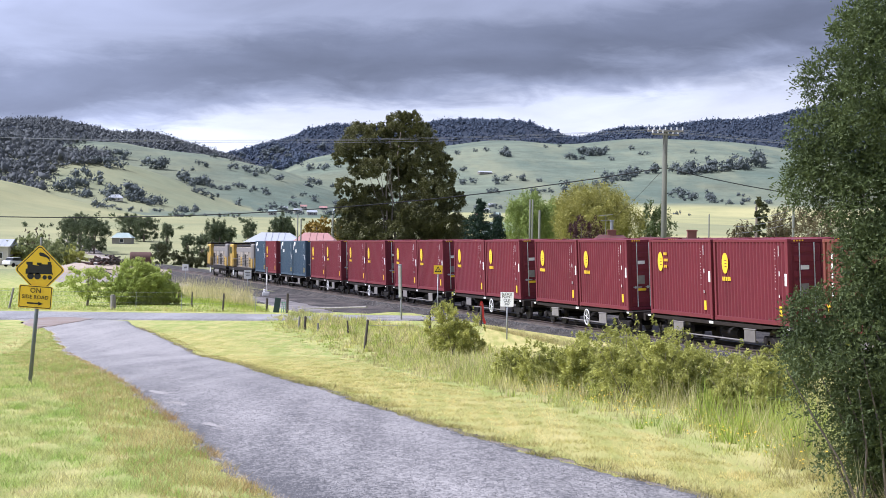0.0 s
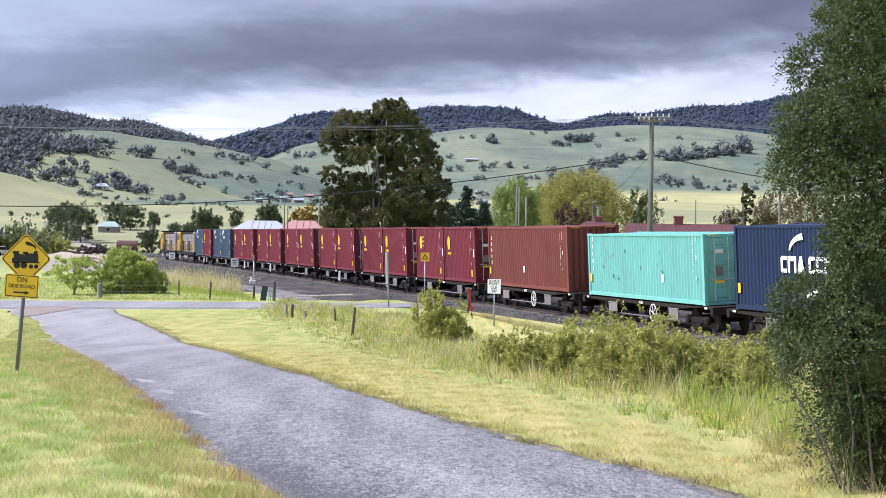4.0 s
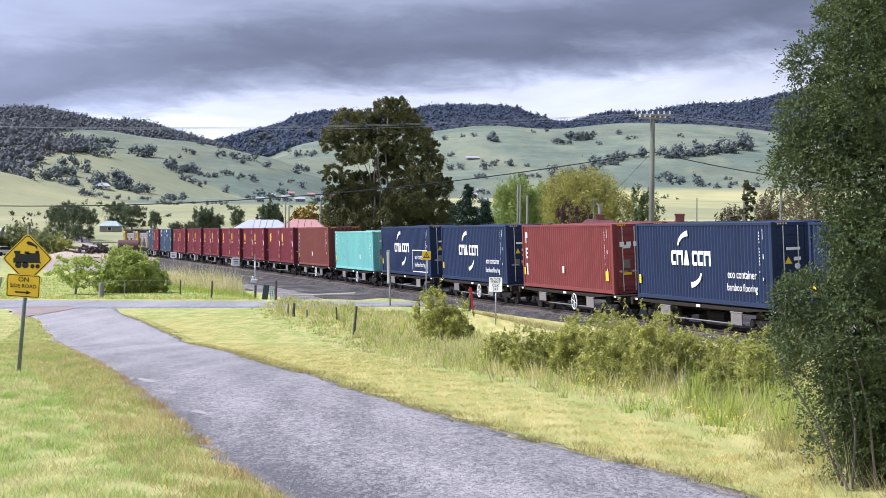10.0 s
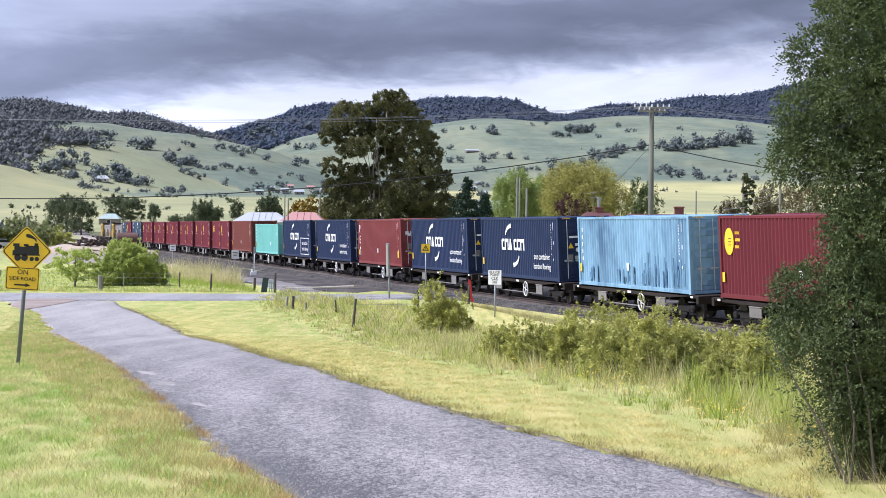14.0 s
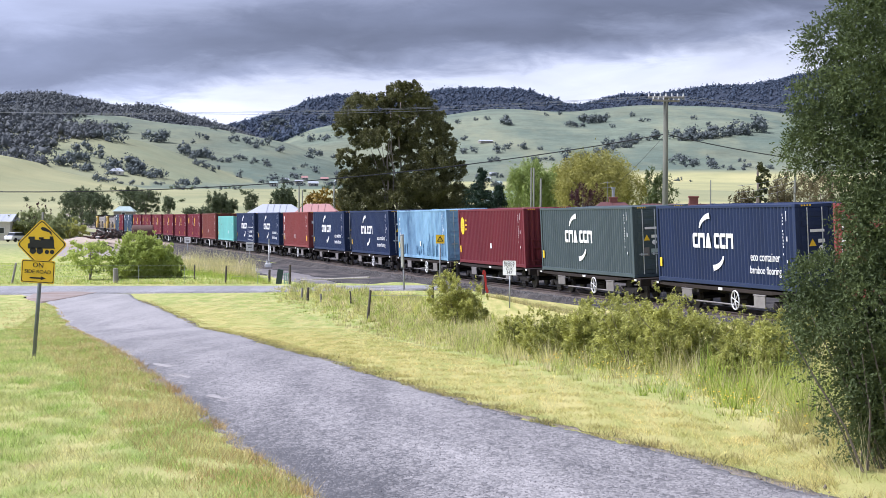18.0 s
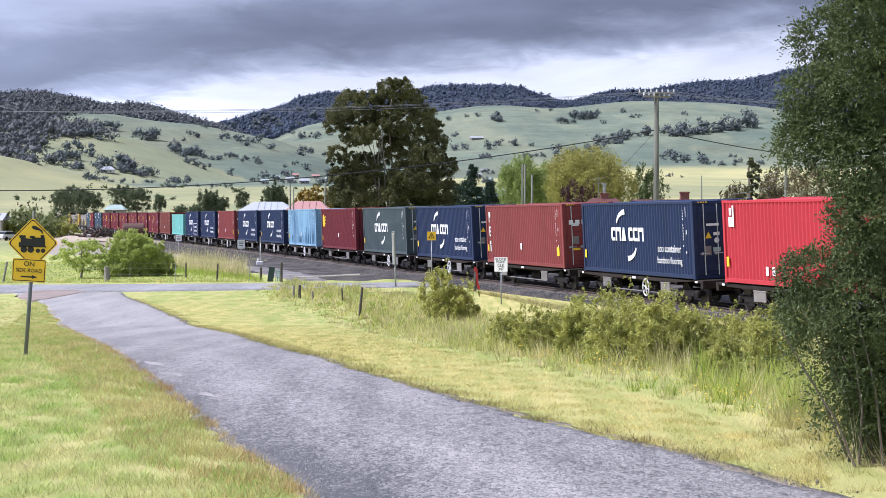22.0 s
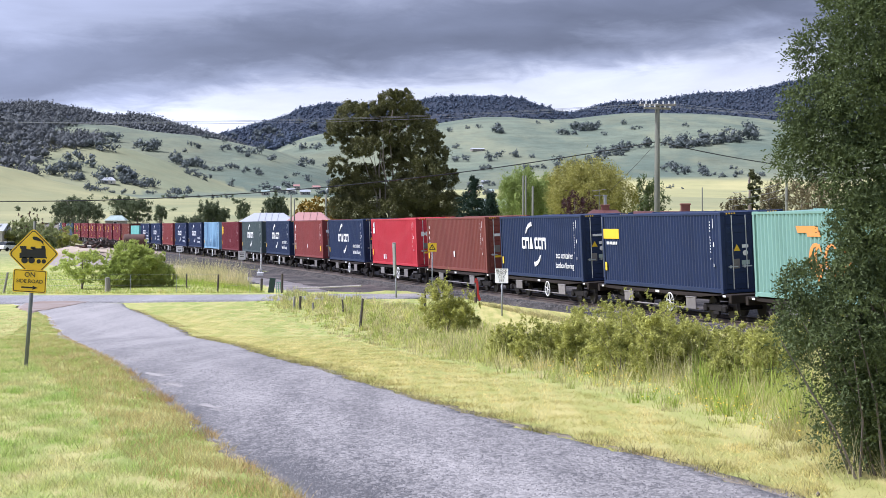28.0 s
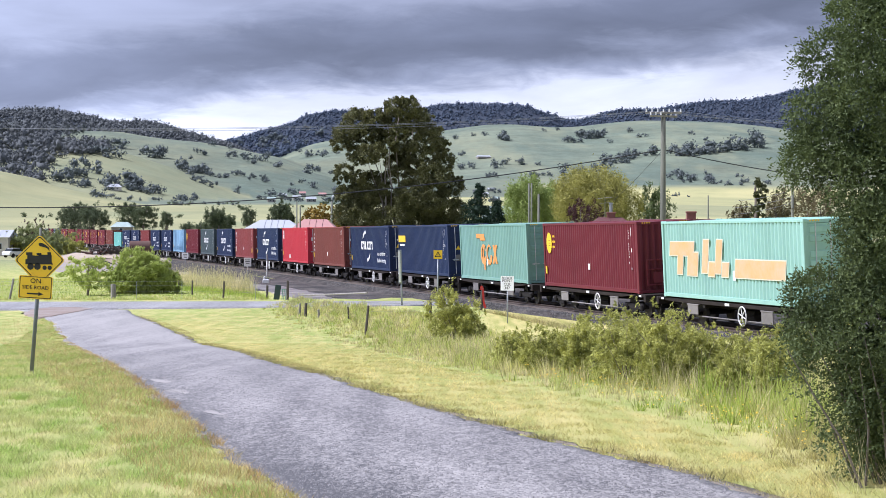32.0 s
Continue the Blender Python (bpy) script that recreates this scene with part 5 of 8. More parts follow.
def locomotive(label):
    lo = empty("diesel_locomotive", Matrix(), label, "locomotive", "locomotives of the train")
    part("underframe", boxes((0, 0, 1.05, 16.4, 2.5, 0.3), bevel=0.03), GRIME, lo)
    part("hood", boxes((-0.6, 0, 2.25, 11.8, 1.7, 2.1), bevel=0.06), LOCO_CREAM, lo, "grimy grey-cream engine hood")
    part("hood_top", boxes((-0.6, 0, 3.4, 11.8, 1.74, 0.26), bevel=0.1), GRIME, lo, "sooty dark hood roof")
    part("cab", boxes((6.2, 0, 2.4, 2.2, 2.6, 2.4), bevel=0.14), LOCO_YELLOW, lo)
    part("cab_roof", boxes((6.2, 0, 3.66, 2.3, 2.5, 0.14), bevel=0.05), GRIME, lo)
    part("nose", boxes((7.6, 0, 1.95, 0.9, 1.9, 1.5), bevel=0.12), LOCO_YELLOW, lo)
    part("hood_end", boxes((-7.35, 0, 2.4, 1.5, 2.3, 2.4), bevel=0.12), EQUIP, lo, "grey rear end of the body")
    part("end_panel", boxes((-8.12, 0, 1.75, 0.05, 2.0, 1.0), bevel=0.02), LOCO_YELLOW, lo, "yellow lower end panel")
    part("end_window", boxes((-8.12, 0.5, 2.85, 0.04, 0.7, 0.6), bevel=0.01), GLASS_DARK, lo)
    part("end_window", boxes((-8.12, -0.5, 2.85, 0.04, 0.7, 0.6), bevel=0.01), GLASS_DARK, lo)
    for y in (-1, 1):
        part("cab_window", boxes((6.2, y * 1.305, 2.95, 1.3, 0.03, 0.7), bevel=0.01), GLASS_DARK, lo)
        part("side_stripe", boxes((-0.6, y * 0.872, 2.98, 11.4, 0.02, 0.42), bevel=0.005), EQUIP, lo, "faded grey band along the hood")
        part("corner_panel", boxes((-7.5, y * 1.16, 1.7, 1.0, 0.03, 0.9), bevel=0.005), LOCO_YELLOW, lo, "yellow corner panel")
        for k in range(8):
            tall = (1.5, 0.9, 1.5, 1.2)[k % 4]
            lv = part("body_door", boxes((-5.6 + k * 1.45, y * 0.862, 1.35 + tall / 2, 1.05, 0.04, tall), bevel=0.01), (EQUIP, GRIME, LOCO_CREAM, LOCO_YELLOW)[(k * 3) % 4], lo)
            part("louvre", boxes(*[(-5.6 + k * 1.45, y * 0.89, 1.5 + 0.16 * q, 0.8, 0.02, 0.05) for q in range(int(tall / 0.2))]), GRIME, lv)
        for k in range(9):
            part("stanchion", rod([(-6.4 + k * 1.42, y * 1.24, 1.2), (-6.4 + k * 1.42, y * 1.24, 2.1)], 0.02, 6), EQUIP, lo)
        part("handrail", rod([(-6.4, y * 1.24, 2.1), (5.0, y * 1.24, 2.1)], 0.02, 6), EQUIP, lo)
        part("fuel_tank", rod([(-1.9, y * 0.75, 0.62), (1.9, y * 0.75, 0.62)], 0.42, 14), EQUIP, lo, "pale streaked fuel tank")
        part("step", boxes((4.9, y * 1.2, 0.75, 0.5, 0.1, 0.7), bevel=0.02), WHITE_PAINT, lo)
    part("exhaust_stack", boxes((-1.0, 0, 3.66, 1.0, 0.6, 0.3), bevel=0.04), GRIME, lo)
    for k in (-4.5, -3.2):
        part("radiator_fan", rod([(k, 0, 3.5), (k, 0, 3.64)], 0.55, 18), GRIME, lo)
    for x in (-5.2, 5.2):
        b = part("bogie", boxes((0, 1.0, 0.55, 3.6, 0.14, 0.34), (0, -1.0, 0.55, 3.6, 0.14, 0.34), (0, 0, 0.6, 0.6, 2.0, 0.3), bevel=0.03), GRIME, lo, m=pose(x, 0, 0))
        for ax in (-1.4, 0, 1.4):
            for y in (-0.569, 0.569):
                part("wheel", rod([(ax, y - 0.06, 0.48), (ax, y + 0.06, 0.48)], 0.48, 20), TYRE_STEEL, b)
            part("axle_box", boxes((ax, 1.06, 0.5, 0.34, 0.16, 0.34), bevel=0.05), EQUIP, b)
    return lo


build_train()
_loco = locomotive("weathered yellow and cream diesel locomotive, grimy")
TRAIN.append((_loco, front(1) + 10.4, 0.0))
TRAIN.append((copy_thing(_loco, Matrix()), front(1) + 29.2, 0.0))

# ---- plants ----
def leaf_cloud(name, lumps, size, mat, seed, aspect=0.5, droop=0.0, shell=0.45, tight=1.0, each=60, points=4):
    """Leaves in lumps, each lump (x, y, z, rx, ry, rz, count): clusters of small pointed leaves, thin inside, uneven outside."""
    rng = np.random.default_rng(seed)
    pos = []
    for x, y, z, rx, ry, rz, count in lumps:
        k = max(5, int(count / each))
        d = rng.normal(size=(k, 3))
        d /= np.linalg.norm(d, axis=1)[:, None]
        rad = shell + (1 - shell) * rng.random((k, 1)) ** 0.6
        c = d * rad
        take = rng.integers(0, k, count)
        spread = (0.13 + 0.13 * rng.random((k, 1))) * tight
        p = c[take] + rng.normal(size=(count, 3)) * spread[take]
        p *= (rx, ry, rz)
        p[:, 2] -= droop * np.abs(rng.normal(size=count)) * rz * np.linalg.norm(p[:, :2] / (rx, ry), axis=1)
        pos.append(p + (x, y, z))
    p = np.concatenate(pos)
    n = len(p)
    a = rng.normal(size=(n, 3))
    a[:, 2] -= droop * 2.5
    a /= np.linalg.norm(a, axis=1)[:, None]
    b = np.cross(a, rng.normal(size=(n, 3)))
    b /= np.linalg.norm(b, axis=1)[:, None] + 1e-9
    s = size * (0.55 + 0.9 * rng.random((n, 1)))
    v = np.stack([p - a * s, p + b * s * aspect, p + a * s, p - b * s * aspect][:points], 1).reshape(-1, 3)
    f = np.arange(n * points).reshape(-1, points)
    return make_mesh(name, v, f, mat)


def limbs(name, base, tops, radius, mat, seed, bend=0.12):
    """A trunk from the base that forks into limbs reaching the given tops."""
    rng = random.Random(seed)
    bm = bmesh.new()
    base = Vector(base)
    for i, (top, share) in enumerate(tops):
        top = Vector(top)
        d = top - base
        pts = []
        for k in range(7):
            u = k / 6
            w = Vector((rng.uniform(-1, 1), rng.uniform(-1, 1), 0)) * bend * d.length * u * (1 - u)
            lean = u ** (1 + share)
            pts.append(base + Vector((d.x * lean, d.y * lean, d.z * u)) + w)
        rod(pts, radius * (1 if i == 0 else 0.7), 8, bm, 0.16)
    return mesh_of(bm, name, mat, True)


def tree(kind, x, y, lumps, leaf, leaf_mat, bark, tops, radius, label, seed, z=None, droop=0.0, aspect=0.5, category="tree", shell=0.45, group="", tight=1.0, each=60, points=4):
    """A tree at its foot; lumps and tops are measured from there."""
    z = height(x, y) - 0.1 if z is None else z
    t = empty(kind, pose(x, y, z), label, category, group)
    if tops:
        part("trunk", limbs("trunk", (0, 0, 0), tops, radius, bark, seed), parent=t)
    part("crown", leaf_cloud("crown", lumps, leaf, leaf_mat, seed, aspect, droop, shell, tight, each, points), parent=t)
    return t


def sprig_cloud(name, lumps, length, leaf, mat, seed, per=9, aspect=0.2):
    """Leafy shoots in lumps, each lump (x, y, z, rx, ry, rz, shoots): narrow leaves set along short twigs that point outwards."""
    rng = np.random.default_rng(seed)
    start, way = [], []
    for x, y, z, rx, ry, rz, count in lumps:
        d = rng.normal(size=(count, 3))
        d /= np.linalg.norm(d, axis=1)[:, None]
        start.append(d * (0.35 + 0.6 * rng.random((count, 1)) ** 0.5) * (rx, ry, rz) + (x, y, z))
        way.append(d * 0.8 + rng.normal(size=(count, 3)) * 0.45 + (0, 0, 0.1))
    start, way = np.concatenate(start), np.concatenate(way)
    way /= np.linalg.norm(way, axis=1)[:, None]
    n = len(start)
    span = length * (0.5 + rng.random((n, 1)))
    start, way, span = np.repeat(start, per, 0), np.repeat(way, per, 0), np.repeat(span, per, 0)
    u = np.tile((np.arange(per) + 0.5) / per, n)[:, None]
    p = start + way * span * u
    p[:, 2] -= (u * u * span)[:, 0] * 0.35
    off = np.cross(way, rng.normal(size=p.shape))
    off /= np.linalg.norm(off, axis=1)[:, None] + 1e-9
    a = way * (0.35 + 0.6 * u) + off * 0.9 + rng.normal(size=p.shape) * 0.15
    a /= np.linalg.norm(a, axis=1)[:, None]
    b = np.cross(a, rng.normal(size=p.shape))
    b /= np.linalg.norm(b, axis=1)[:, None] + 1e-9
    s = leaf * (0.6 + 0.7 * rng.random((len(p), 1)))
    v = np.stack([p, p + a * s * 0.45 + b * s * aspect, p + a * s, p + a * s * 0.5 - b * s * aspect], 1).reshape(-1, 3)
    return make_mesh(name, v, np.arange(len(p) * 4).reshape(-1, 4), mat)


def near_tree():
    x0, y0 = 4.3, 15.0
    z0 = height(x0, y0) - 0.05
    L = []
    for x, z, r, rz, n in ((3.45, 3.45, 0.36, 0.30, 3200), (3.15, 3.14, 0.26, 0.20, 1600), (3.45, 2.88, 0.42, 0.34, 4200), (3.07, 2.67, 0.24, 0.20, 1600), (3.22, 2.44, 0.36, 0.26, 3200), (2.96, 2.25, 0.20, 0.16, 1000), (3.50, 2.13, 0.46, 0.40, 4600), (3.50, 1.62, 0.36, 0.36, 4000), (3.55, 1.34, 0.24, 0.22, 1800), (3.12, 1.17, 0.30, 0.20, 2200), (3.45, 0.91, 0.44, 0.36, 4600), (3.03, 0.87, 0.22, 0.20, 1400), (3.12, 0.62, 0.22, 0.15, 800), (3.54, 0.49, 0.36, 0.26, 1500), (3.83, 3.26, 0.50, 0.50, 3600), (3.87, 2.37, 0.50, 0.50, 3600), (3.87, 1.43, 0.50, 0.50, 3600), (3.92, 0.49, 0.50, 0.50, 3200), (4.01, -0.35, 0.40, 0.40, 1800), (3.64, 4.10, 0.60, 0.45, 2400)):
        L.append((x - x0, random.Random(int(x * 100 + z * 10)).uniform(-0.3, 0.3), z - z0, r * 0.97, r * 1.1, rz * 1.03, int(n * (0.31 if x < 3.8 else 0.14))))
    for z in (3.8, 2.4, 0.75):
        L.append((0.2, 0, z - z0, 0.8, 0.8, 0.68, 360))
    for k in range(14):
        L.append((-0.95 + 0.13 * (k % 7), 0.2 - 0.06 * k % 0.5, 0.25 + 0.5 * (k // 7) + 0.07 * (k % 3), 0.26, 0.25, 0.22, 40 + 70 * (k % 7)))
    # the skirt that hangs to the grass
    for x, z, r, n in ((3.42, 0.28, 0.17, 260), (3.56, 0.1, 0.2, 420), (3.7, 0.3, 0.26, 520), (3.7, -0.1, 0.22, 460), (3.52, -0.14, 0.13, 130), (3.85, 0.12, 0.26, 420), (3.8, -0.28, 0.2, 300)):
        L.append((x - x0, -0.1, z - z0, r * 1.1, r, r, n))
    # young shoots leaning out of the foot, sparsely leaved
    rs = random.Random(31)
    stems = []
    for i in range(20):
        a = Vector((rs.uniform(-0.95, 0.1), rs.uniform(-0.5, 0.3), 0.0))
        b = a + Vector((rs.uniform(-0.75, 0.05), rs.uniform(-0.2, 0.2), rs.uniform(0.75, 1.5)))
        stems.append((a, b))
        for k in range(7):
            u = rs.uniform(0.28, 1.05)
            p = a.lerp(b, u)
            r = rs.uniform(0.05, 0.11)
            L.append((p.x + rs.uniform(-0.12, 0.12), p.y, p.z + rs.uniform(-0.04, 0.06), r * 1.5, r, r * 0.55, rs.randint(6, 14)))
    tops = [((0, 0, 5.0), 0.3), ((-0.75, 0.1, 3.6), 0.5), ((-0.9, -0.1, 2.6), 0.4), ((-0.85, 0.0, 1.6), 0.2), ((-0.6, 0.2, 1.1), 0.1), ((-0.45, -0.3, 0.9), 0.0), ((0.8, 0.2, 3.8), 0.5), ((0.9, -0.2, 2.6), 0.4)]
    t = empty("wattle_tree", pose(x0, y0, z0), "dense dark-green wattle tree beside the lane", "tree")
    part("trunk", limbs("trunk", (0, 0, 0), tops, 0.035, BARK, 3), parent=t)
    part("crown", sprig_cloud("crown", L, 0.11, 0.034, LEAF_DARK, 3, 8), parent=t)
    inner = [(x - x0, 0.25, z - z0, 0.42, 0.3, 0.42, 900) for x, z in ((3.75, 3.6), (3.8, 2.9), (3.75, 2.2), (3.8, 1.5), (3.75, 0.95), (4.2, 0.5), (4.3, 3.4), (4.4, 2.6), (4.4, 1.8), (4.3, 1.1), (4.3, -0.1))]
    part("inner_foliage", leaf_cloud("inner_foliage", inner, 0.05, LEAF_DARK, 5, 0.4, 0.0, 0.1), parent=t)
    rng = random.Random(8)
    bm = bmesh.new()
    for i in range(40):
        a = Vector((rng.uniform(-0.6, 0.4), rng.uniform(-0.4, 0.4), rng.uniform(0.0, 0.5)))
        b = a + Vector((rng.uniform(-0.45, 0.2), rng.uniform(-0.2, 0.2), rng.uniform(0.5, 1.1)))
        rod([a, (a + b) / 2 + Vector((rng.uniform(-0.06, 0.06), 0, 0)), b], 0.008, 5, bm, 0.3)
    for a, b in stems:
        rod([a, a.lerp(b, 0.5) + Vector((0.05, 0, 0)), b], 0.014, 5, bm, 0.3)
    part("twig", mesh_of(bm, "twig", BARK), parent=t)["kind"] = "stuff"


near_tree()


def gum_tree():
    x0, y0 = (-5.875, 200.0)
    z0 = -1.9
    # clumps of foliage: across, height over the foot, radius
    head = [(-1.4, 17.0, 1.1), (0.0, 17.6, 1.3), (1.6, 17.5, 1.5), (2.9, 16.6, 1.2), (2.2, 16.0, 1.3), (-0.4, 16.4, 1.0), (3.9, 15.2, 1.2), (0.7, 15.2, 0.9), (-1.6, 15.6, 1.2), (-2.4, 16.4, 1.1), (-0.6, 14.6, 0.8)]
    west_limb = [(-4.3, 16.1, 1.8), (-5.5, 14.8, 1.5), (-6.2, 13.5, 1.0), (-3.4, 15.0, 1.4), (-5.0, 13.9, 1.2), (-2.5, 13.5, 1.3), (-2.9, 12.3, 1.4), (-1.7, 12.8, 1.1), (-4.0, 11.9, 0.9), (-0.4, 13.6, 0.8), (-4.6, 12.6, 1.0)]
    east_side = [(3.5, 13.8, 1.7), (2.6, 12.6, 1.4), (4.7, 13.4, 1.2), (5.2, 11.4, 1.5), (4.2, 10.2, 1.8), (6.2, 9.2, 1.4), (3.0, 9.8, 1.6), (1.6, 14.4, 0.9), (1.9, 11.3, 1.2)]
    middle = [(0.7, 10.6, 1.2), (0.2, 12.9, 0.8), (-0.8, 10.0, 1.1), (-5.7, 10.6, 1.1), (-6.0, 9.8, 0.8), (-4.2, 9.7, 1.1), (-2.8, 9.4, 1.6), (-1.6, 8.2, 1.3), (1.4, 8.3, 1.5)]
    heart = [(0.7, 13.7, 1.25), (-1.1, 13.9, 1.2), (1.0, 12.2, 1.3), (-0.3, 11.7, 1.2), (-0.9, 15.2, 1.0), (0.9, 15.7, 1.0)]
    skirt = [(-3.6, 7.7, 1.9), (-5.3, 8.0, 1.3), (-2.0, 6.8, 2.1), (1.8, 7.0, 1.9), (3.6, 7.0, 2.1), (5.6, 7.4, 1.7), (6.6, 6.2, 1.5), (-5.4, 5.8, 1.6), (-3.8, 5.0, 2.1), (0.2, 5.4, 1.9), (2.6, 4.6, 2.2), (5.4, 4.6, 2.0), (7.2, 4.4, 1.4), (-1.8, 3.4, 2.2), (-5.0, 3.0, 2.0), (1.4, 2.6, 2.2), (4.8, 2.4, 2.2)]
    L = []
    for clump in (head, west_limb, east_side, middle, heart, skirt):
        for x, z, r in clump:
            rng = random.Random(int(x * 10 + z * 7))
            y = rng.uniform(1.0, 2.6) if clump is heart else rng.uniform(-2.2, 2.2)
            L.append((x, y, z, r * 0.98, r * 0.98, r * 0.8, int(1800 * r * r)))
            # smaller tufts that ride on the clump and break its outline
            for k in range(4):
                a, q = rng.uniform(0.2, math.pi - 0.2), r * rng.uniform(0.28, 0.42)
                L.append((x + r * 0.8 * math.cos(a), y + rng.uniform(-0.6, 0.6) * r, z + r * 0.62 * math.sin(a), q, q, q * 0.8, int(2200 * q * q) + 70))
    tops = [((0.3, 0, 16.5), 0.1), ((-0.9, 0.5, 15.6), 0.25), ((1.9, -0.4, 15), 0.5), ((-3.8, 0.8, 14.4), 0.9), ((3.4, 0.5, 12.6), 0.9), ((-3.0, -0.6, 11.4), 0.7), ((4.2, -0.5, 9.6), 0.9), ((-0.6, -1.5, 13.5), 0.15)]
    t = tree("gum_tree", x0, y0, L, 0.125, LEAF_GUM, GUM_BARK, tops, 0.2, "tall spreading gum tree with pale limbs", 21, z0, droop=0.12, aspect=0.6, shell=0.5, tight=0.6, each=110, points=3)
    part("trunk", limbs("second_trunk", (-1.4, -1.2, 0), [((-0.7, 0.2, 14.8), 0.1), ((-1.9, 0.3, 12.5), 0.4)], 0.17, GUM_BARK, 23), parent=t)


gum_tree()


def bush(kind, x, y, w, h, leaf, mat, n, label, seed, category="bush", z=None, lean=0.0, canes=10, group=""):
    rng = random.Random(seed)
    L = []
    for i in range(7):
        a = rng.uniform(0, 2 * math.pi)
        r = w * rng.uniform(0.1, 0.55)
        s = rng.uniform(0.38, 0.62)
        hz = h * rng.uniform(0.3, 0.72) * (1 - 0.35 * r / w)
        L.append((r * math.cos(a) + lean, r * math.sin(a) * 0.7, hz, w * s, w * s * 0.8, h * rng.uniform(0.24, 0.38), n // 4))
    L.append((0, 0, h * 0.35, w * 0.85, w * 0.7, h * 0.34, n // 2))
    # shoots that stand out of the outline
    for i in range(9):
        u, v, q = rng.uniform(-0.9, 0.9) * w, rng.uniform(-0.5, 0.5) * w, h * rng.uniform(0.05, 0.2)
        L.append((u, v, h * (0.98 - 0.3 * abs(u) / w), q * 0.35, q * 0.35, q, 40))
    tops = [((rng.uniform(-0.8, 0.8) * w, rng.uniform(-0.5, 0.5) * w, h * rng.uniform(0.65, 0.98)), 0.5) for i in range(canes)]
    return tree(kind, x, y, L, leaf, mat, BARK, tops, 0.006 + 0.006 * h, label, seed, z, category=category, group=group, tight=0.5, each=110, shell=0.6, points=3)


def round_tree(kind, x, y, top, half, mat, leaf, n, label, seed, base=None, bark=None, droop=0.0, squash=1.0, category="tree", group=""):
    """top: height in metres; half: half the crown's width."""
    z = height(x, y) - 0.1 if base is None else base
    h = top - z
    rng = random.Random(seed)
    L = []
    for i in range(13):
        u = (i + 0.5) / 13
        a = i * 2.4
        r = half * 0.72 * math.sin(math.pi * (0.12 + 0.8 * u)) * rng.uniform(0.6, 1.1)
        L.append((r * math.cos(a), r * math.sin(a), h * (0.3 + 0.58 * u), half * rng.uniform(0.34, 0.52), half * rng.uniform(0.34, 0.52), min(h * 0.15, half * 0.42) * squash, n // 13))
    tops = [((rng.uniform(-0.4, 0.4) * half, rng.uniform(-0.4, 0.4) * half, h * rng.uniform(0.6, 0.92)), 0.6) for i in range(5)]
    return tree(kind, x, y, L, leaf, mat, bark or BARK, tops, 0.02 * h + 0.03, label, seed, z, droop=droop, category=category, group=group)


def conifer(x, y, top, half, label, seed):
    z = height(x, y) - 0.1
    h = top - z
    L = []
    for i in range(10):
        u = i / 9
        r = half * (1 - u * 0.85)
        L.append((0, 0, h * (0.12 + 0.85 * u), r, r, h * 0.07, int(2400 * (1 - u * 0.7))))
    return tree("conifer", x, y, L, 0.2, LEAF_CONIFER, BARK, [((0, 0, h * 0.97), 0.1)], 0.02 * h, label, seed, z, aspect=0.4, shell=0.2, droop=0.1, points=3)


def dome_tree(kind, x, y, top, half, mat, leaf, n, label, seed, droop=0.3):
    """A broad tree with a rounded crown hanging to the ground."""
    z = height(x, y) - 0.1
    h = top - z
    rng = random.Random(seed)
    L = []
    for i in range(16):
        a = i * 2.4
        r = half * 0.74 * math.sqrt((i + 0.5) / 16)
        c = h * (0.34 + 0.46 * math.sqrt(max(0, 1 - (r / half) ** 2))) * rng.uniform(0.9, 1.05)
        L.append((r * math.cos(a), r * math.sin(a), c, half * 0.3 * rng.uniform(0.85, 1.2), half * 0.3, h * 0.19, n // 18))
    L.append((0, 0, h * 0.4, half * 0.8, half * 0.8, h * 0.36, n // 9))
    for i in range(5):
        a = i * 1.257 + seed
        L.append((half * 0.5 * math.cos(a), half * 0.5 * math.sin(a), h * 0.26, half * 0.34, half * 0.34, h * 0.16, n // 14))
    tops = [((rng.uniform(-0.5, 0.5) * half, rng.uniform(-0.4, 0.4) * half, h * rng.uniform(0.6, 0.9)), 0.6) for i in range(6)]
    return tree(kind, x, y, L, leaf, mat, BARK, tops, 0.02 * h + 0.05, label, seed, z, droop=droop, aspect=0.4, shell=0.6, tight=0.85, points=3)


# trees and shrubs beyond the line
conifer(3.087, 190, 6.6, 3.9, "dark green pointed conifer beside the gum tree", 31)
conifer(5.3, 196, 5.2, 3.2, "small dark green conifer", 32)
dome_tree("willow_tree", 7.27, 165, 7.27, 2.6, LEAF_WILLOW, 0.13, 30000, "bright green drooping willow tree", 33, 0.1)
dome_tree("willow_tree", 9.568, 172, 6.971, 2.4, LEAF_WILLOW, 0.13, 20000, "bright green drooping willow tree", 34, 0.1)
dome_tree("golden_willow_tree", 12.497, 155, 7.705, 4.4, LEAF_GOLD, 0.13, 52000, "broad golden-green drooping willow tree", 35, 0.12)
dome_tree("purple_shrub", 10.487, 141, 4.734, 1.7, LEAF_PURPLE, 0.13, 3400, "dark purple-leaved garden shrub", 37, 0.1)
dome_tree("dark_tree", 18.986, 166, 6.734, 2.0, LEAF_DARK, 0.18, 3600, "dark green garden tree behind a pole", 38, 0.05)
round_tree("gum_sapling", 25.734, 150, 7.416, 1.0, LEAF_OLIVE, 0.16, 1800, "ragged olive-brown young gum tree", 39)
dome_tree("scrub_tree", 27.93, 152, 6.068, 1.7, LEAF_SCRUB, 0.15, 4600, "brownish scrubby tree behind the train", 40, 0.05)
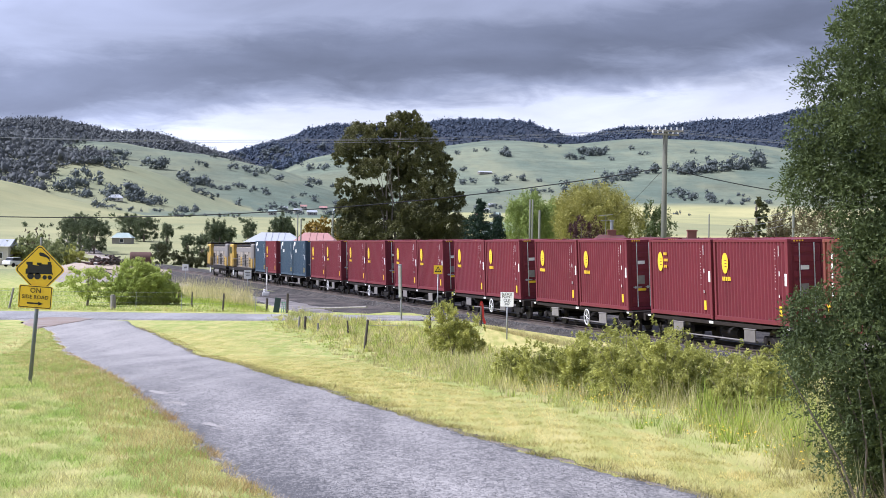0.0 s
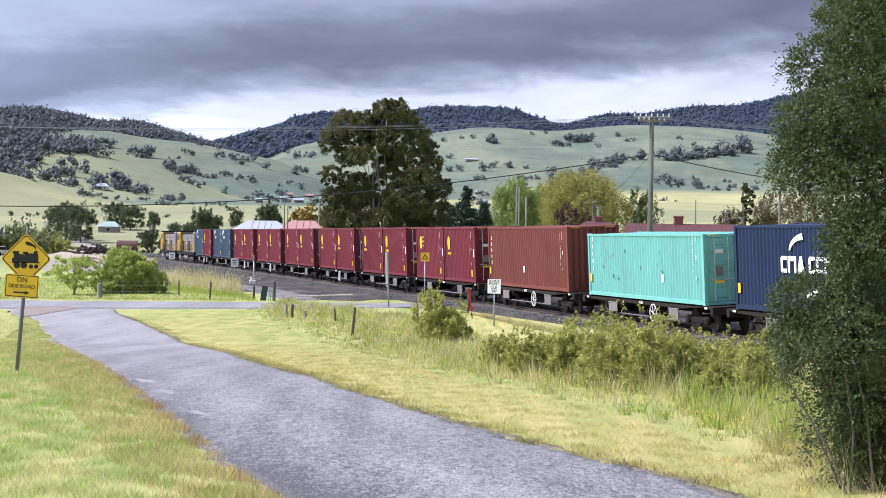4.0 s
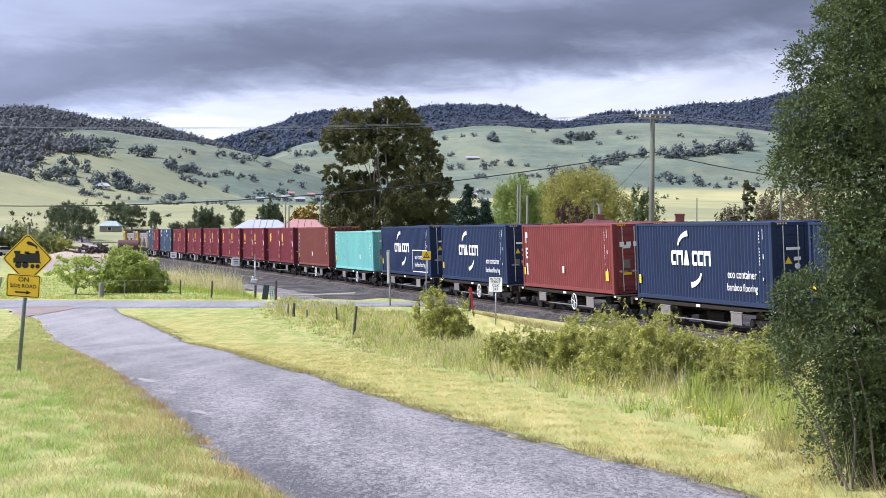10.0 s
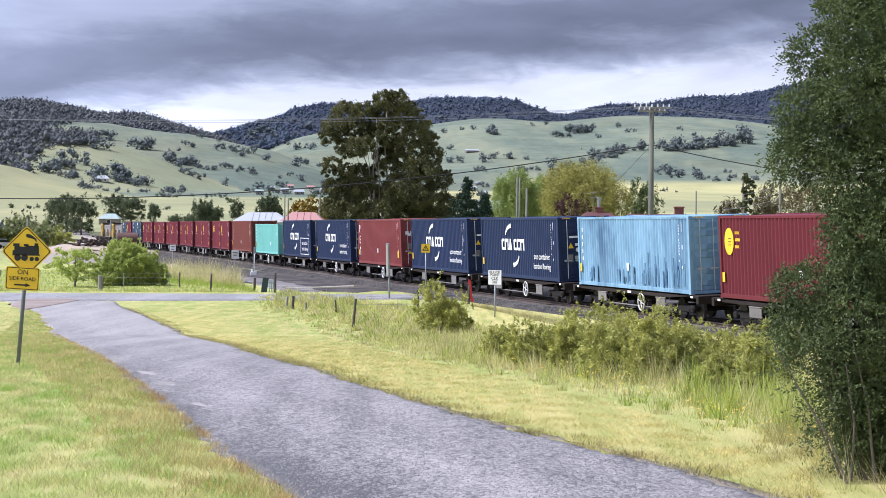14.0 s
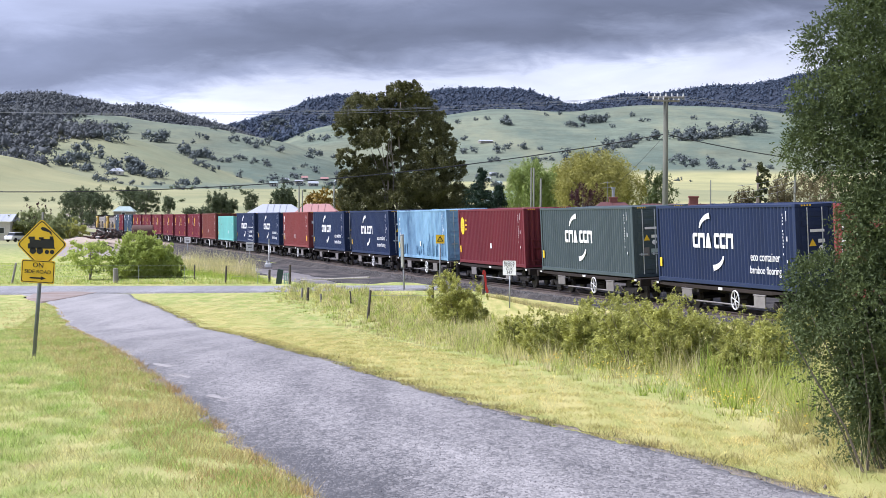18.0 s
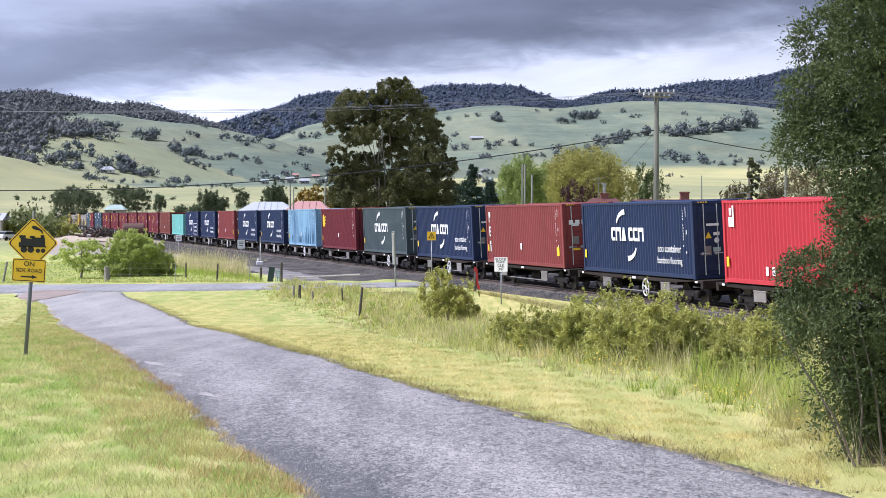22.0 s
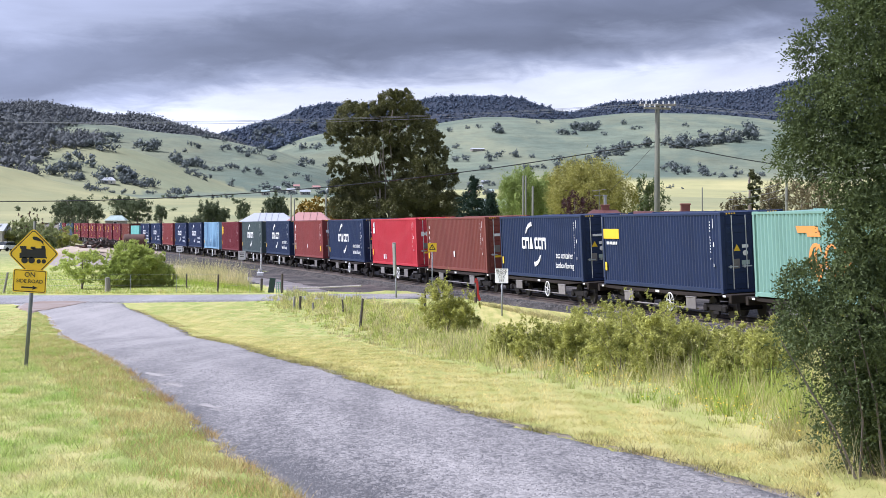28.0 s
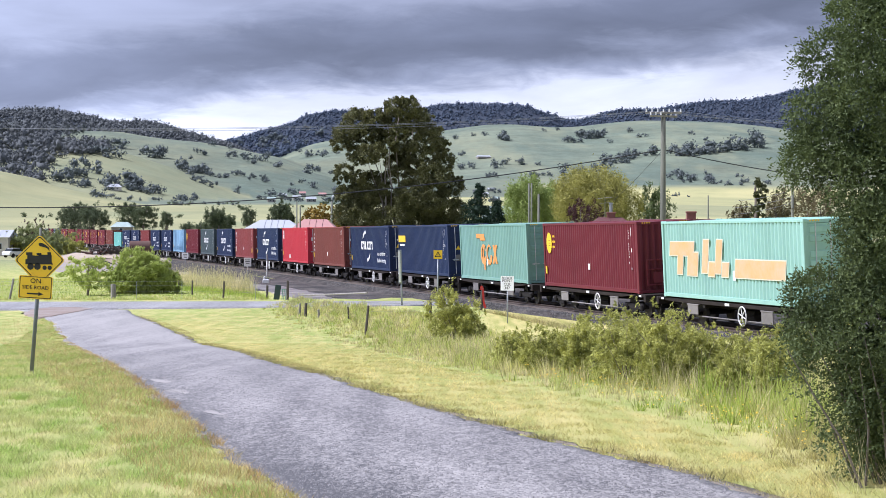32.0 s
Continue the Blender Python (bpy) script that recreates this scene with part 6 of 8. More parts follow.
dome_tree("scrub_tree", 25.091, 155, 4.895, 1.4, LEAF_SCRUB, 0.15, 4000, "low brownish scrubby tree", 41, 0.05)
dome_tree("scrub_tree", 28.7, 140, 6.156, 2.4, LEAF_SCRUB, 0.15, 5200, "brownish scrubby tree behind the train", 42, 0.05)
for i, (x, y, top, half) in enumerate(((-18.3, 240, 5.775, 2.0), (-16.623, 244, 6.149, 2.2), (-14.429, 238, 5.146, 1.6))):
    round_tree("orange_shrub", x, y, top, half, LEAF_ORANGE, 0.24, 1500, "rounded orange-yellow flowering shrub", 50 + i, category="shrub", group="orange shrubs")
# scattered paddock trees on the far side, from dense gums to thin ones
for i, (x, y, top, half, n) in enumerate((
        (-91.969, 450, 9.9, 4.6, 2400), (-86.4, 440, 8.3, 4.0, 2400), (-95.55, 455, 8.4, 3.2, 1500), (-91.975, 520, 11.0, 4.0, 2000), (-87.0, 515, 10.2, 4.2, 2200),
        (-68.75, 440, 7.3, 1.5, 800), (-42.488, 330, 7.116, 2.3, 1500), (-41.541, 334, 5.721, 2.4, 1200),
        (-46.462, 420, 8.081, 1.8, 800), (-25.312, 270, 6.966, 1.6, 1200), (-24.66, 274, 6.017, 1.4, 800), (-62.081, 430, 4.741, 1.8, 700), (-57.487, 420, 4.669, 2.0, 700), (-64, 400, 2.6, 2.0, 700))):
    dome_tree("paddock_tree", x, y, top, half * 1.12, LEAF_MID, 0.30, int(n * 3.0), "dark gum tree standing in the paddock" if half > 3 else "small dark gum tree in the paddock", 60 + i, 0.0)["group"] = "paddock trees"
# shrubs round the yard at the bend of the line
for i, (x, y, w, h, mat) in enumerate(((-70.219, 300, 3.6, 5.2, LEAF_SHRUB), (-70.138, 310, 3.8, 5.6, LEAF_SHRUB), (-64.594, 300, 4.0, 4.8, LEAF_SHRUB), (-60.9, 290, 3.2, 3.4, LEAF_BUSH), (-73.6, 320, 2.8, 6.4, LEAF_PURPLE), (-72.094, 300, 2.8, 3.6, LEAF_BUSH),
                                       (-62.7, 285, 3.2, 3.8, LEAF_SHRUB), (-42.562, 300, 2.0, 2.4, LEAF_OLIVE), (-42.044, 310, 2.2, 2.6, LEAF_OLIVE), (-49.913, 330, 2.2, 2.8, LEAF_OLIVE), (-54.4, 340, 2.0, 4.0, LEAF_OLIVE))):
    bush("shrub", x, y, w, h, 0.2, mat, 2600, "rounded shrub of mixed green and brown", 80 + i, "shrub", group="shrubs by the yard")
# beside the road junction
bush("lime_bush", -19.2, 113, 1.9, 3.1, 0.085, LEAF_LIME, 24000, "large yellow-green bush in the paddock", 101)
bush("lime_bush", -20.3, 112, 1.3, 2.4, 0.085, LEAF_LIME, 9000, "yellow-green bush in the paddock", 103)
bush("lime_bush", -18.0, 114, 1.2, 2.3, 0.085, LEAF_LIME, 8000, "yellow-green bush in the paddock", 104)
round_tree("small_tree", -21.766, 109, 0.39, 1.75, LEAF_LIME, 0.085, 3600, "small bright green sapling with open crown", 102)
# brambles along the verge
for i, (x, y, w, h, n) in enumerate(((0.199, 58, 0.95, 2.0, 6500), (0.664, 59, 0.65, 1.6, 3000), (1.674, 38, 0.75, 0.95, 2600), (2.43, 36, 0.8, 1.0, 3200), (3.083, 34.5, 0.9, 1.38, 5000), (3.783, 34, 0.95, 1.48, 5000), (4.445, 33, 0.85, 1.2, 4200),
                                      (4.902, 31, 0.8, 0.98, 6000), (5.442, 30.5, 0.85, 1.12, 6000), (6.056, 30, 0.85, 1.25, 3600),
                                      (*(1.344, 35.55), 0.55, 0.85, 5000), (*(1.769, 33.1), 0.6, 0.95, 5600), (*(2.424, 30.9), 0.62, 1.1, 7000), (*(2.883, 29.2), 0.72, 1.25, 9000), (*(3.444, 28.55), 0.72, 1.18, 9000), (*(4.024, 28.55), 0.6, 1.02, 6500), (*(4.12, 25.55), 0.58, 0.84, 6500), (*(4.548, 25.05), 0.55, 0.98, 6500))):
    bush("bramble_bush", x, y, w, h, (0.03 if y < 33 else 0.033) if y < 50 else 0.05, LEAF_BUSH, n, "sprawling yellow-green bramble bush in long grass", 110 + i, group="brambles on the verge", canes=7)


def grass(name, left, right, count, blade, width, mat, label, seed, power=1.0, lean=0.35, clump=0.0, short=False, rise=False, vpow=1.0, drift=0.0, tufts=0):
    """Grass blades between two lines on the ground: stuff nobody could count. Clumps are denser and taller; rise: shorter towards the first line."""
    rng = np.random.default_rng(seed)
    a, b = resample(left, 400), resample(right, 400)
    u = rng.random(count) ** power
    i = np.clip((u * 399), 0, 398)
    k = i.astype(int)
    fr = (i - k)[:, None]
    pa, pb = a[k] * (1 - fr) + a[k + 1] * fr, b[k] * (1 - fr) + b[k + 1] * fr
    v = rng.random((count, 1)) ** vpow
    p = pa * (1 - v) + pb * v
    tall = np.ones(count)
    fan = np.zeros((count, 2))
    if tufts:
        own = rng.integers(0, tufts, count)
        fan = rng.normal(size=(count, 2))
        p, v = p[own] + fan * (0.03 + 0.05 * rng.random((tufts, 1)))[own], v[own]
        tall = (0.45 + 1.0 * rng.random(tufts) ** 1.5)[own]
    if clump:
        c = np.sin(p[:, 0] * 4.3 + 1.3 * np.sin(p[:, 1] * 1.7)) * np.sin(p[:, 1] * 3.9 + 1.1 * np.sin(p[:, 0] * 3.1)) + 0.6 * np.sin(p[:, 0] * 7.3 + seed) * np.sin(p[:, 1] * 5.1 + 2 * np.sin(p[:, 0] * 1.3))
        keep = rng.random(count) < np.clip(0.5 + clump * c, 0.05, 1)
        tall = tall * (1 + 0.7 * clump * c)
        p, v, tall, fan = p[keep], v[keep], tall[keep], fan[keep]
    n = len(p)
    z = land(p[:, 0], p[:, 1])[0]
    h = blade * (0.4 + 1.0 * rng.random(n) ** 1.4) * np.clip(tall, 0.4, 2)
    h *= np.interp(p[:, 1], [0, 35, 55, 90, 104], [1, 1, 0.62, 0.62, 1])
    if rise:
        h *= 0.22 + 0.78 * np.clip(v[:, 0] * 2.2 + rng.normal(0, 0.15, n), 0, 1)
    ang = rng.random(n) * 2 * np.pi
    side = np.stack([np.cos(ang), np.sin(ang), np.zeros(n)], -1) * (width * (np.clip(p[:, 1] / 22, 1, 3.2) if width < 0.009 else 1) * (0.6 + 0.8 * rng.random(n)))[:, None] / 2
    base = np.concatenate([p, z[:, None] - 0.01], -1)
    tip = base + np.stack([(rng.normal(0, lean, n) + drift + 0.18 * fan[:, 0]) * h, (rng.normal(0, lean, n) + 0.18 * fan[:, 1]) * h, h], -1)
    if short:
        vv = np.stack([base - side, base + side, tip], 1).reshape(-1, 3)
        f = np.arange(n * 3).reshape(-1, 3)
    else:
        mid = base * 0.45 + tip * 0.55 + np.stack([np.zeros(n), np.zeros(n), h * 0.08], -1)
        vv = np.stack([base - side, base + side, mid + side * 0.7, tip, mid - side * 0.7], 1).reshape(-1, 3)
        o = np.arange(n)[:, None] * 5
        f = np.concatenate([o + (0, 1, 2), o + (0, 2, 4), o + (4, 2, 3)])
    return tagged(new(name, make_mesh(name, vv, f, mat)), label, "grass", kind="stuff")


VERGE_LOW = [(-9.4, 91), (-7.6, 77.7), (-2.86, 55), (0.05, 35), (1.39, 28.15), (2.5, 22.6), (2.85, 18.6), (3.25, 15.5)]
VERGE_HIGH = [(-8.378, 101.55), (-4.787, 93.4), (-0.624, 83.25), (2.244, 61.9), (2.781, 41.2), (4.621, 35.55), (5.881, 30.55), (7.099, 24.8)]
LEFT_OUT = [(-16, 70), (-12, 45), (-8.5, 30), (-5.5, 18), (-3.5, 10), (-2.5, 6)]
LEFT_IN = [(-18.417, 81.4), (-16.002, 73.15), (-7.715, 39.95), (-5.349, 30.35), (-3.446, 22.6), (-2.53, 18.7), (-1.889, 15.95), (-1.384, 14.1), (-0.826, 11.8)]
R = LANE_RIGHT[1:13]
grass("lawn_grass", LEFT_OUT, LEFT_IN, 340000, 0.07, 0.006, GRASS_LAWN, "short patchy green and straw roadside grass", 1, 0.55, 0.7, 0.4, True)
grass("dry_edge_grass", [(x + 0.12, y) for x, y in LEFT_IN], [(x - 0.03 * y - 0.4, y) for x, y in LEFT_IN], 90000, 0.08, 0.006, GRASS_RUST, "dry rusty grass at the lane's edge", 2, 0.55, 0.6, 0.3, True, False, 1.6)
grass("mown_grass", R, VERGE_LOW, 300000, 0.036, 0.007, GRASS_STRAW, "mown yellow-green verge grass", 3, 0.8, 0.9, 0.3, True)
grass("lane_edge_grass", [(x - 0.1, y) for x, y in R], [(x + 0.45, y + 0.25) for x, y in R], 52000, 0.06, 0.006, GRASS_EDGE, "rough olive and brown grass along the lane's edge", 4, 0.75, 0.55, 0.5, True, False, 2.0)
grass("lane_edge_weeds", [(x - 0.1, y) for x, y in R], [(x + 0.2, y + 0.1) for x, y in R], 6000, 0.05, 0.010, LEAF_OLIVE, "dark weeds along the lane's broken edge", 11, 0.9, 0.9, 0.9, True)
grass("long_grass", VERGE_LOW, VERGE_HIGH, 100000, 0.31, 0.007, GRASS_GREEN, "long green uncut grass on the verge", 5, 0.85, 0.24, 0.5, False, True, 0.7, 0.0, 3600)
grass("verge_undergrowth", VERGE_LOW, VERGE_HIGH, 90000, 0.16, 0.007, GRASS_GREEN, "shorter mixed grass below the long blades", 17, 0.8, 0.5, 0.5, True, True, 0.9)
grass("seeding_grass", VERGE_LOW, VERGE_HIGH, 52000, 0.37, 0.005, GRASS_SEED, "long pale seeding grass on the verge", 6, 0.8, 0.25, 0.6, False, True, 0.9, 0.0, 1800)
grass("tussock_grass", [(2.825, 20.5), (3.285, 19.25), (3.7, 18.05)], [(3.671, 26.05), (4.197, 24.6), (4.817, 23.5)], 4200, 0.36, 0.009, GRASS_LIME, "bright green tussocks of tall grass", 12, 1, 0.25, 0.5, False, True, 0.7, 0.0, 70)
grass("tussock_grass", [(2.292, 22.5), (2.804, 22.1)], [(2.611, 24.15), (3.081, 23.7)], 600, 0.14, 0.009, GRASS_LIME, "small bright green tussocks", 13, 1, 0.35, 0.3, False, False, 1.0, 0.0, 10)
grass("dry_stalks", [(3.095, 16.9), (3.075, 15), (3.11, 13.9), (3.353, 13.15)], [(4.1, 21.3), (4.372, 20.1), (4.535, 18.7), (4.668, 17.45)], 1500, 0.40, 0.005, GRASS_SEED, "thin pale stalks under the wattle tree", 14, 1, 0.3, 0.5, True, False, 0.8, -0.25, 60)
grass("rough_grass", [(2.884, 16.9), (3.021, 15.2), (3.121, 13.95), (3.353, 13.15)], [(4.1, 21.3), (4.372, 20.1), (4.535, 18.7), (4.668, 17.45)], 16000, 0.14, 0.006, GRASS_EDGE, "rough grass under the wattle tree", 15, 1, 0.45, 0.6, True, True, 0.8, 0.0, 500)
grass("line_side_grass", [(-18.15, 120), (-13.544, 110), (-10.107, 103)], [(-23.156, 150), (-18.716, 138), (-13.054, 118)], 16000, 0.26, 0.02, GRASS_LIME, "reedy green grass along the railway", 7, 1, 0.35, 0.6, True)
grass("line_side_reeds", [(-18.96, 128), (-15.525, 120), (-11.825, 110)], [(-23.156, 150), (-18.716, 138), (-13.054, 118)], 9000, 0.95, 0.02, GRASS_SEED, "pale dry reeds along the railway", 9, 1, 0.3, 0.7, True)
grass("paddock_grass", [(-26.639, 101), (-18.615, 102), (-10.429, 103)], [(-39.562, 150), (-27.375, 150), (-21.931, 145)], 30000, 0.1, 0.03, GRASS_LIME, "bright green paddock grass", 10, 1, 0.6, 0.0, True)
grass("road_edge_grass", [(-26.454, 100.3), (-18.433, 101), (-10.378, 102.5)], [(-26.902, 102), (-18.724, 102.6), (-10.146, 103.4)], 5000, 0.22, 0.02, GRASS_GREEN, "darker grass along the road fence", 16, 1, 0.4, 0.8, True)
grass("line_side_grass", [(1.5, 88), (5, 72), (8, 52), (10.5, 38)], [(2.2, 84), (5.5, 62), (9, 46), (12, 32)], 22000, 0.32, 0.010, GRASS_DRY, "dry pale grass below the ballast", 8, 1, 0.35, 0.4, True)


def loose_chips():
    """Stone chips standing proud of the lane's bitumen."""
    rng = np.random.default_rng(91)
    a, b = resample(LANE_LEFT, 600), resample(LANE_RIGHT, 600)
    y = 9.5 + 40 * rng.random(42000) ** 1.9
    xl, xr = np.interp(y, a[::-1, 1], a[::-1, 0]), np.interp(y, b[::-1, 1], b[::-1, 0])
    x = xl + 0.04 + (xr - xl - 0.08) * rng.random(len(y))
    n = len(y)
    u = (x - xl) / (xr - xl)
    z = land(x, y)[0] + 0.016 + 0.02 * np.sin(np.pi * u) - 0.003
    s = (0.005 + 0.007 * rng.random(n) ** 2)[:, None]
    c = np.stack([x, y, z], -1)
    ang = rng.random(n) * 6.283
    vs = [c + s * np.stack([np.cos(ang + k), np.sin(ang + k), np.zeros(n)], -1) for k in (0, 2.1, 4.2)]
    top = c + s * np.stack([rng.normal(0, 0.3, n), rng.normal(0, 0.3, n), 0.8 + 0.5 * rng.random(n)], -1)
    v = np.stack(vs + [top], 1).reshape(-1, 3)
    o = np.arange(n)[:, None] * 4
    f = np.concatenate([o + (0, 1, 3), o + (1, 2, 3), o + (2, 0, 3)])
    tagged(new("stone_chips", make_mesh("stone_chips", v, f, STONE_CHIP)), "light and dark stone chips in the lane's bitumen", "gravel", kind="stuff")


loose_chips()


# ---- woods on the hills: stuff, far away ----
def sprays(name, centres, sizes, many, leaf, mat, seed, label):
    """Far tree crowns: each a lumpy heart with loose leaf sprays round it, too far off to be told apart."""
    rng = np.random.default_rng(seed)
    heart, half = np.asarray(centres), np.asarray(sizes)
    k = len(heart)
    star = np.array([(0.9, 0, -0.1), (0, 0.9, -0.1), (-0.9, 0, -0.1), (0, -0.9, -0.1), (0.3, 0.3, 0.62), (-0.35, 0.2, 0.66), (0.05, -0.4, 0.6), (0, 0, -0.8)])
    hv = heart[:, None] + star * half[:, None] * (0.42 + 0.4 * rng.random((k, 8, 1))) + rng.normal(size=(k, 8, 3)) * half[:, None] * 0.14
    hf = np.array([(0, 1, 4), (1, 5, 4), (1, 2, 5), (2, 6, 5), (2, 3, 6), (3, 0, 6), (0, 4, 6), (4, 5, 6), (1, 0, 7), (2, 1, 7), (3, 2, 7), (0, 3, 7)])
    hf = (hf[None] + 8 * np.arange(k)[:, None, None]).reshape(-1, 3)
    c, sz = np.repeat(heart, many, axis=0), np.repeat(half, many, axis=0)
    n = len(c)
    d = rng.normal(size=(n, 3))
    d /= np.linalg.norm(d, axis=1)[:, None]
    p = c + d * sz * (0.55 + 0.5 * rng.random((n, 1)))
    a = rng.normal(size=(n, 3))
    a /= np.linalg.norm(a, axis=1)[:, None]
    b = np.cross(a, rng.normal(size=(n, 3)))
    b /= np.linalg.norm(b, axis=1)[:, None] + 1e-9
    s = sz.mean(axis=1, keepdims=True) * leaf * (0.5 + rng.random((n, 1)))
    v = np.stack([p - a * s, p + b * s, p + a * s], 1).reshape(-1, 3)
    f = np.concatenate([hf, 8 * k + np.arange(n * 3).reshape(-1, 3)])
    return tagged(new(name, make_mesh(name, np.concatenate([hv.reshape(-1, 3), v]), f, mat, True)), label, "woodland", kind="stuff")


def hill_wood(name, hill, x0, x1, back, count, size, mat, seed, label, ok=None, many=14, leaf=0.33):
    depth, width, crest = HILLS[hill]
    rng = np.random.default_rng(seed)
    x = x0 + (x1 - x0) * rng.random(count)
    y = depth + 25 - back * rng.random(count) ** 1.15
    z, which = land(x, y)
    keep = which == list(HILLS).index(hill) + 1
    if ok:
        keep &= ok(x, y, z, rng)
    x, y, z = x[keep], y[keep], z[keep]
    s = size * (0.55 + 0.8 * rng.random(len(x)))
    tall = 0.7 + 0.8 * rng.random(len(x)) ** 4
    sprays(name, np.stack([x, y, z + s * 0.5 * tall], -1), np.stack([s * 0.62, s * 0.62, s * 0.7 * tall], -1), many, leaf, mat, seed, label)


hill_wood("ridge_forest", "far_ridge", -980, 980, 700, 15500, 6.4, LEAF_HAZE_BLUE, 201, "dense gum forest on the far ridge, tinted blue-grey with haze", None, 10, 0.26)
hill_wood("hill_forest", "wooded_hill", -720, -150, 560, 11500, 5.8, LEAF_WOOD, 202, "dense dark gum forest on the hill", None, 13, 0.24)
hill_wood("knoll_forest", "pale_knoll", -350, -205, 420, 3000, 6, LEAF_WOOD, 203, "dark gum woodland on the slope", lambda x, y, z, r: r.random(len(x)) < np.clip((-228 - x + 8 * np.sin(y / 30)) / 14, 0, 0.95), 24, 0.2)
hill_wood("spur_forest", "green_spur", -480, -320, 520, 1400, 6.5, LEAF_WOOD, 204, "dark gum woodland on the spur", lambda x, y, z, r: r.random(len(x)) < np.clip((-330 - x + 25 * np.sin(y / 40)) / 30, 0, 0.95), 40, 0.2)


hill_wood("dome_edge_wood", "green_dome", -330, -165, 900, 1500, 9, LEAF_HAZE_BLUE, 205, "dark woodland below the saddle", lambda x, y, z, r: r.random(len(x)) < np.clip((-178 - x + 22 * np.sin(y / 50)) / 30, 0, 0.9), 34, 0.2)


def hill_trees(name, spots, mat, seed, label):
    """Scattered paddock trees: each spot (x, y, size, how many, spread)."""
    rng = np.random.default_rng(seed)
    c, sz = [], []
    for x, y, size, many, spread in spots:
        for k in range(int(many)):
            tx, ty = x + rng.normal() * spread, y + rng.normal() * spread * 0.6
            tz = height(tx, ty)
            s = size * rng.uniform(0.65, 1.15)
            for q in range(6):
                u = rng.normal(size=3) * (0.24, 0.24, 0.16)
                c.append((tx + u[0] * s, ty + u[1] * s, tz + s * 0.31 + u[2] * s))
                w = s * rng.uniform(0.2, 0.34)
                sz.append((w, w, w * 1.05))
    sprays(name, c, sz, 30, 0.22, mat, seed, label)


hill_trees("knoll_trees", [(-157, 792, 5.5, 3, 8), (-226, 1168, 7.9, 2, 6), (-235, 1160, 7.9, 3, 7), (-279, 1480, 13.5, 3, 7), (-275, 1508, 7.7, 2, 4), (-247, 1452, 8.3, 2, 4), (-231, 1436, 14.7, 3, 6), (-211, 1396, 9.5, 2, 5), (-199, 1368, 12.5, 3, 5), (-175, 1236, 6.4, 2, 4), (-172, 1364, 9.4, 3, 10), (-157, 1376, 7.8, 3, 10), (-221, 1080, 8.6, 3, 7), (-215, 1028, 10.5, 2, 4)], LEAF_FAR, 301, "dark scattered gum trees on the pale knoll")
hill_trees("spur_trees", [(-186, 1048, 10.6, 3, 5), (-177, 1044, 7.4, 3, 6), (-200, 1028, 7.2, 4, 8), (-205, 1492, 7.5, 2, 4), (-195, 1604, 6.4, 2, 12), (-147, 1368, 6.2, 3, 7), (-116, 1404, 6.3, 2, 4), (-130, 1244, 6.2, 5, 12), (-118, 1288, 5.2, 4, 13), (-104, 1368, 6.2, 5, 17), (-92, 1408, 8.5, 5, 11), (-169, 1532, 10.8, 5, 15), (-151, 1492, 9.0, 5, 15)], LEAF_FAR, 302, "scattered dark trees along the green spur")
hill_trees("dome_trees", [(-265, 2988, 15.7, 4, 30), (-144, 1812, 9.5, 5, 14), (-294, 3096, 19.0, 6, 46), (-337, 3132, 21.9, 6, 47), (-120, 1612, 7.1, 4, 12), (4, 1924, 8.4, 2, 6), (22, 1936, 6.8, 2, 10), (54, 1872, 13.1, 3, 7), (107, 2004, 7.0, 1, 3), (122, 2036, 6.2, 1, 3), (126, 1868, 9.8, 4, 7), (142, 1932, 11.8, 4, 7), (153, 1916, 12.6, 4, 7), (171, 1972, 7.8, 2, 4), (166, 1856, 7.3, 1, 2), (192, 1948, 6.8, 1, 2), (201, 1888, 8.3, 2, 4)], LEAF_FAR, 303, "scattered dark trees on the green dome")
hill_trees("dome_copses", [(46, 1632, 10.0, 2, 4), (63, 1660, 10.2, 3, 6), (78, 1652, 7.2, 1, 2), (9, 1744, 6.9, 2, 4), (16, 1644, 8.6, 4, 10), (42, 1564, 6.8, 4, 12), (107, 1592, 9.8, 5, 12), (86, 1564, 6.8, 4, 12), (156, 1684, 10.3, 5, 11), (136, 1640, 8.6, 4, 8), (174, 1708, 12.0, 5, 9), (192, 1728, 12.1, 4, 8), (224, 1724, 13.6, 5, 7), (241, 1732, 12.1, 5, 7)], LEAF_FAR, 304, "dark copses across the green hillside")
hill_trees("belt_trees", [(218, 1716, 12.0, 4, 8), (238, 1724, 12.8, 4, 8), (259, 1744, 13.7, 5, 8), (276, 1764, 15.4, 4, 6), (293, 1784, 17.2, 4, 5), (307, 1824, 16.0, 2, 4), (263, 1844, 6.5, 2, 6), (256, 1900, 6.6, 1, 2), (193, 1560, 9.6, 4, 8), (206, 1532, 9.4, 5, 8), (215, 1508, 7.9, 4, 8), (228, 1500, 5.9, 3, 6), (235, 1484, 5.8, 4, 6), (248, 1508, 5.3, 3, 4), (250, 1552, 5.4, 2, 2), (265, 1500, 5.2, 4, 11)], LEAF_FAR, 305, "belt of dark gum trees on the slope")
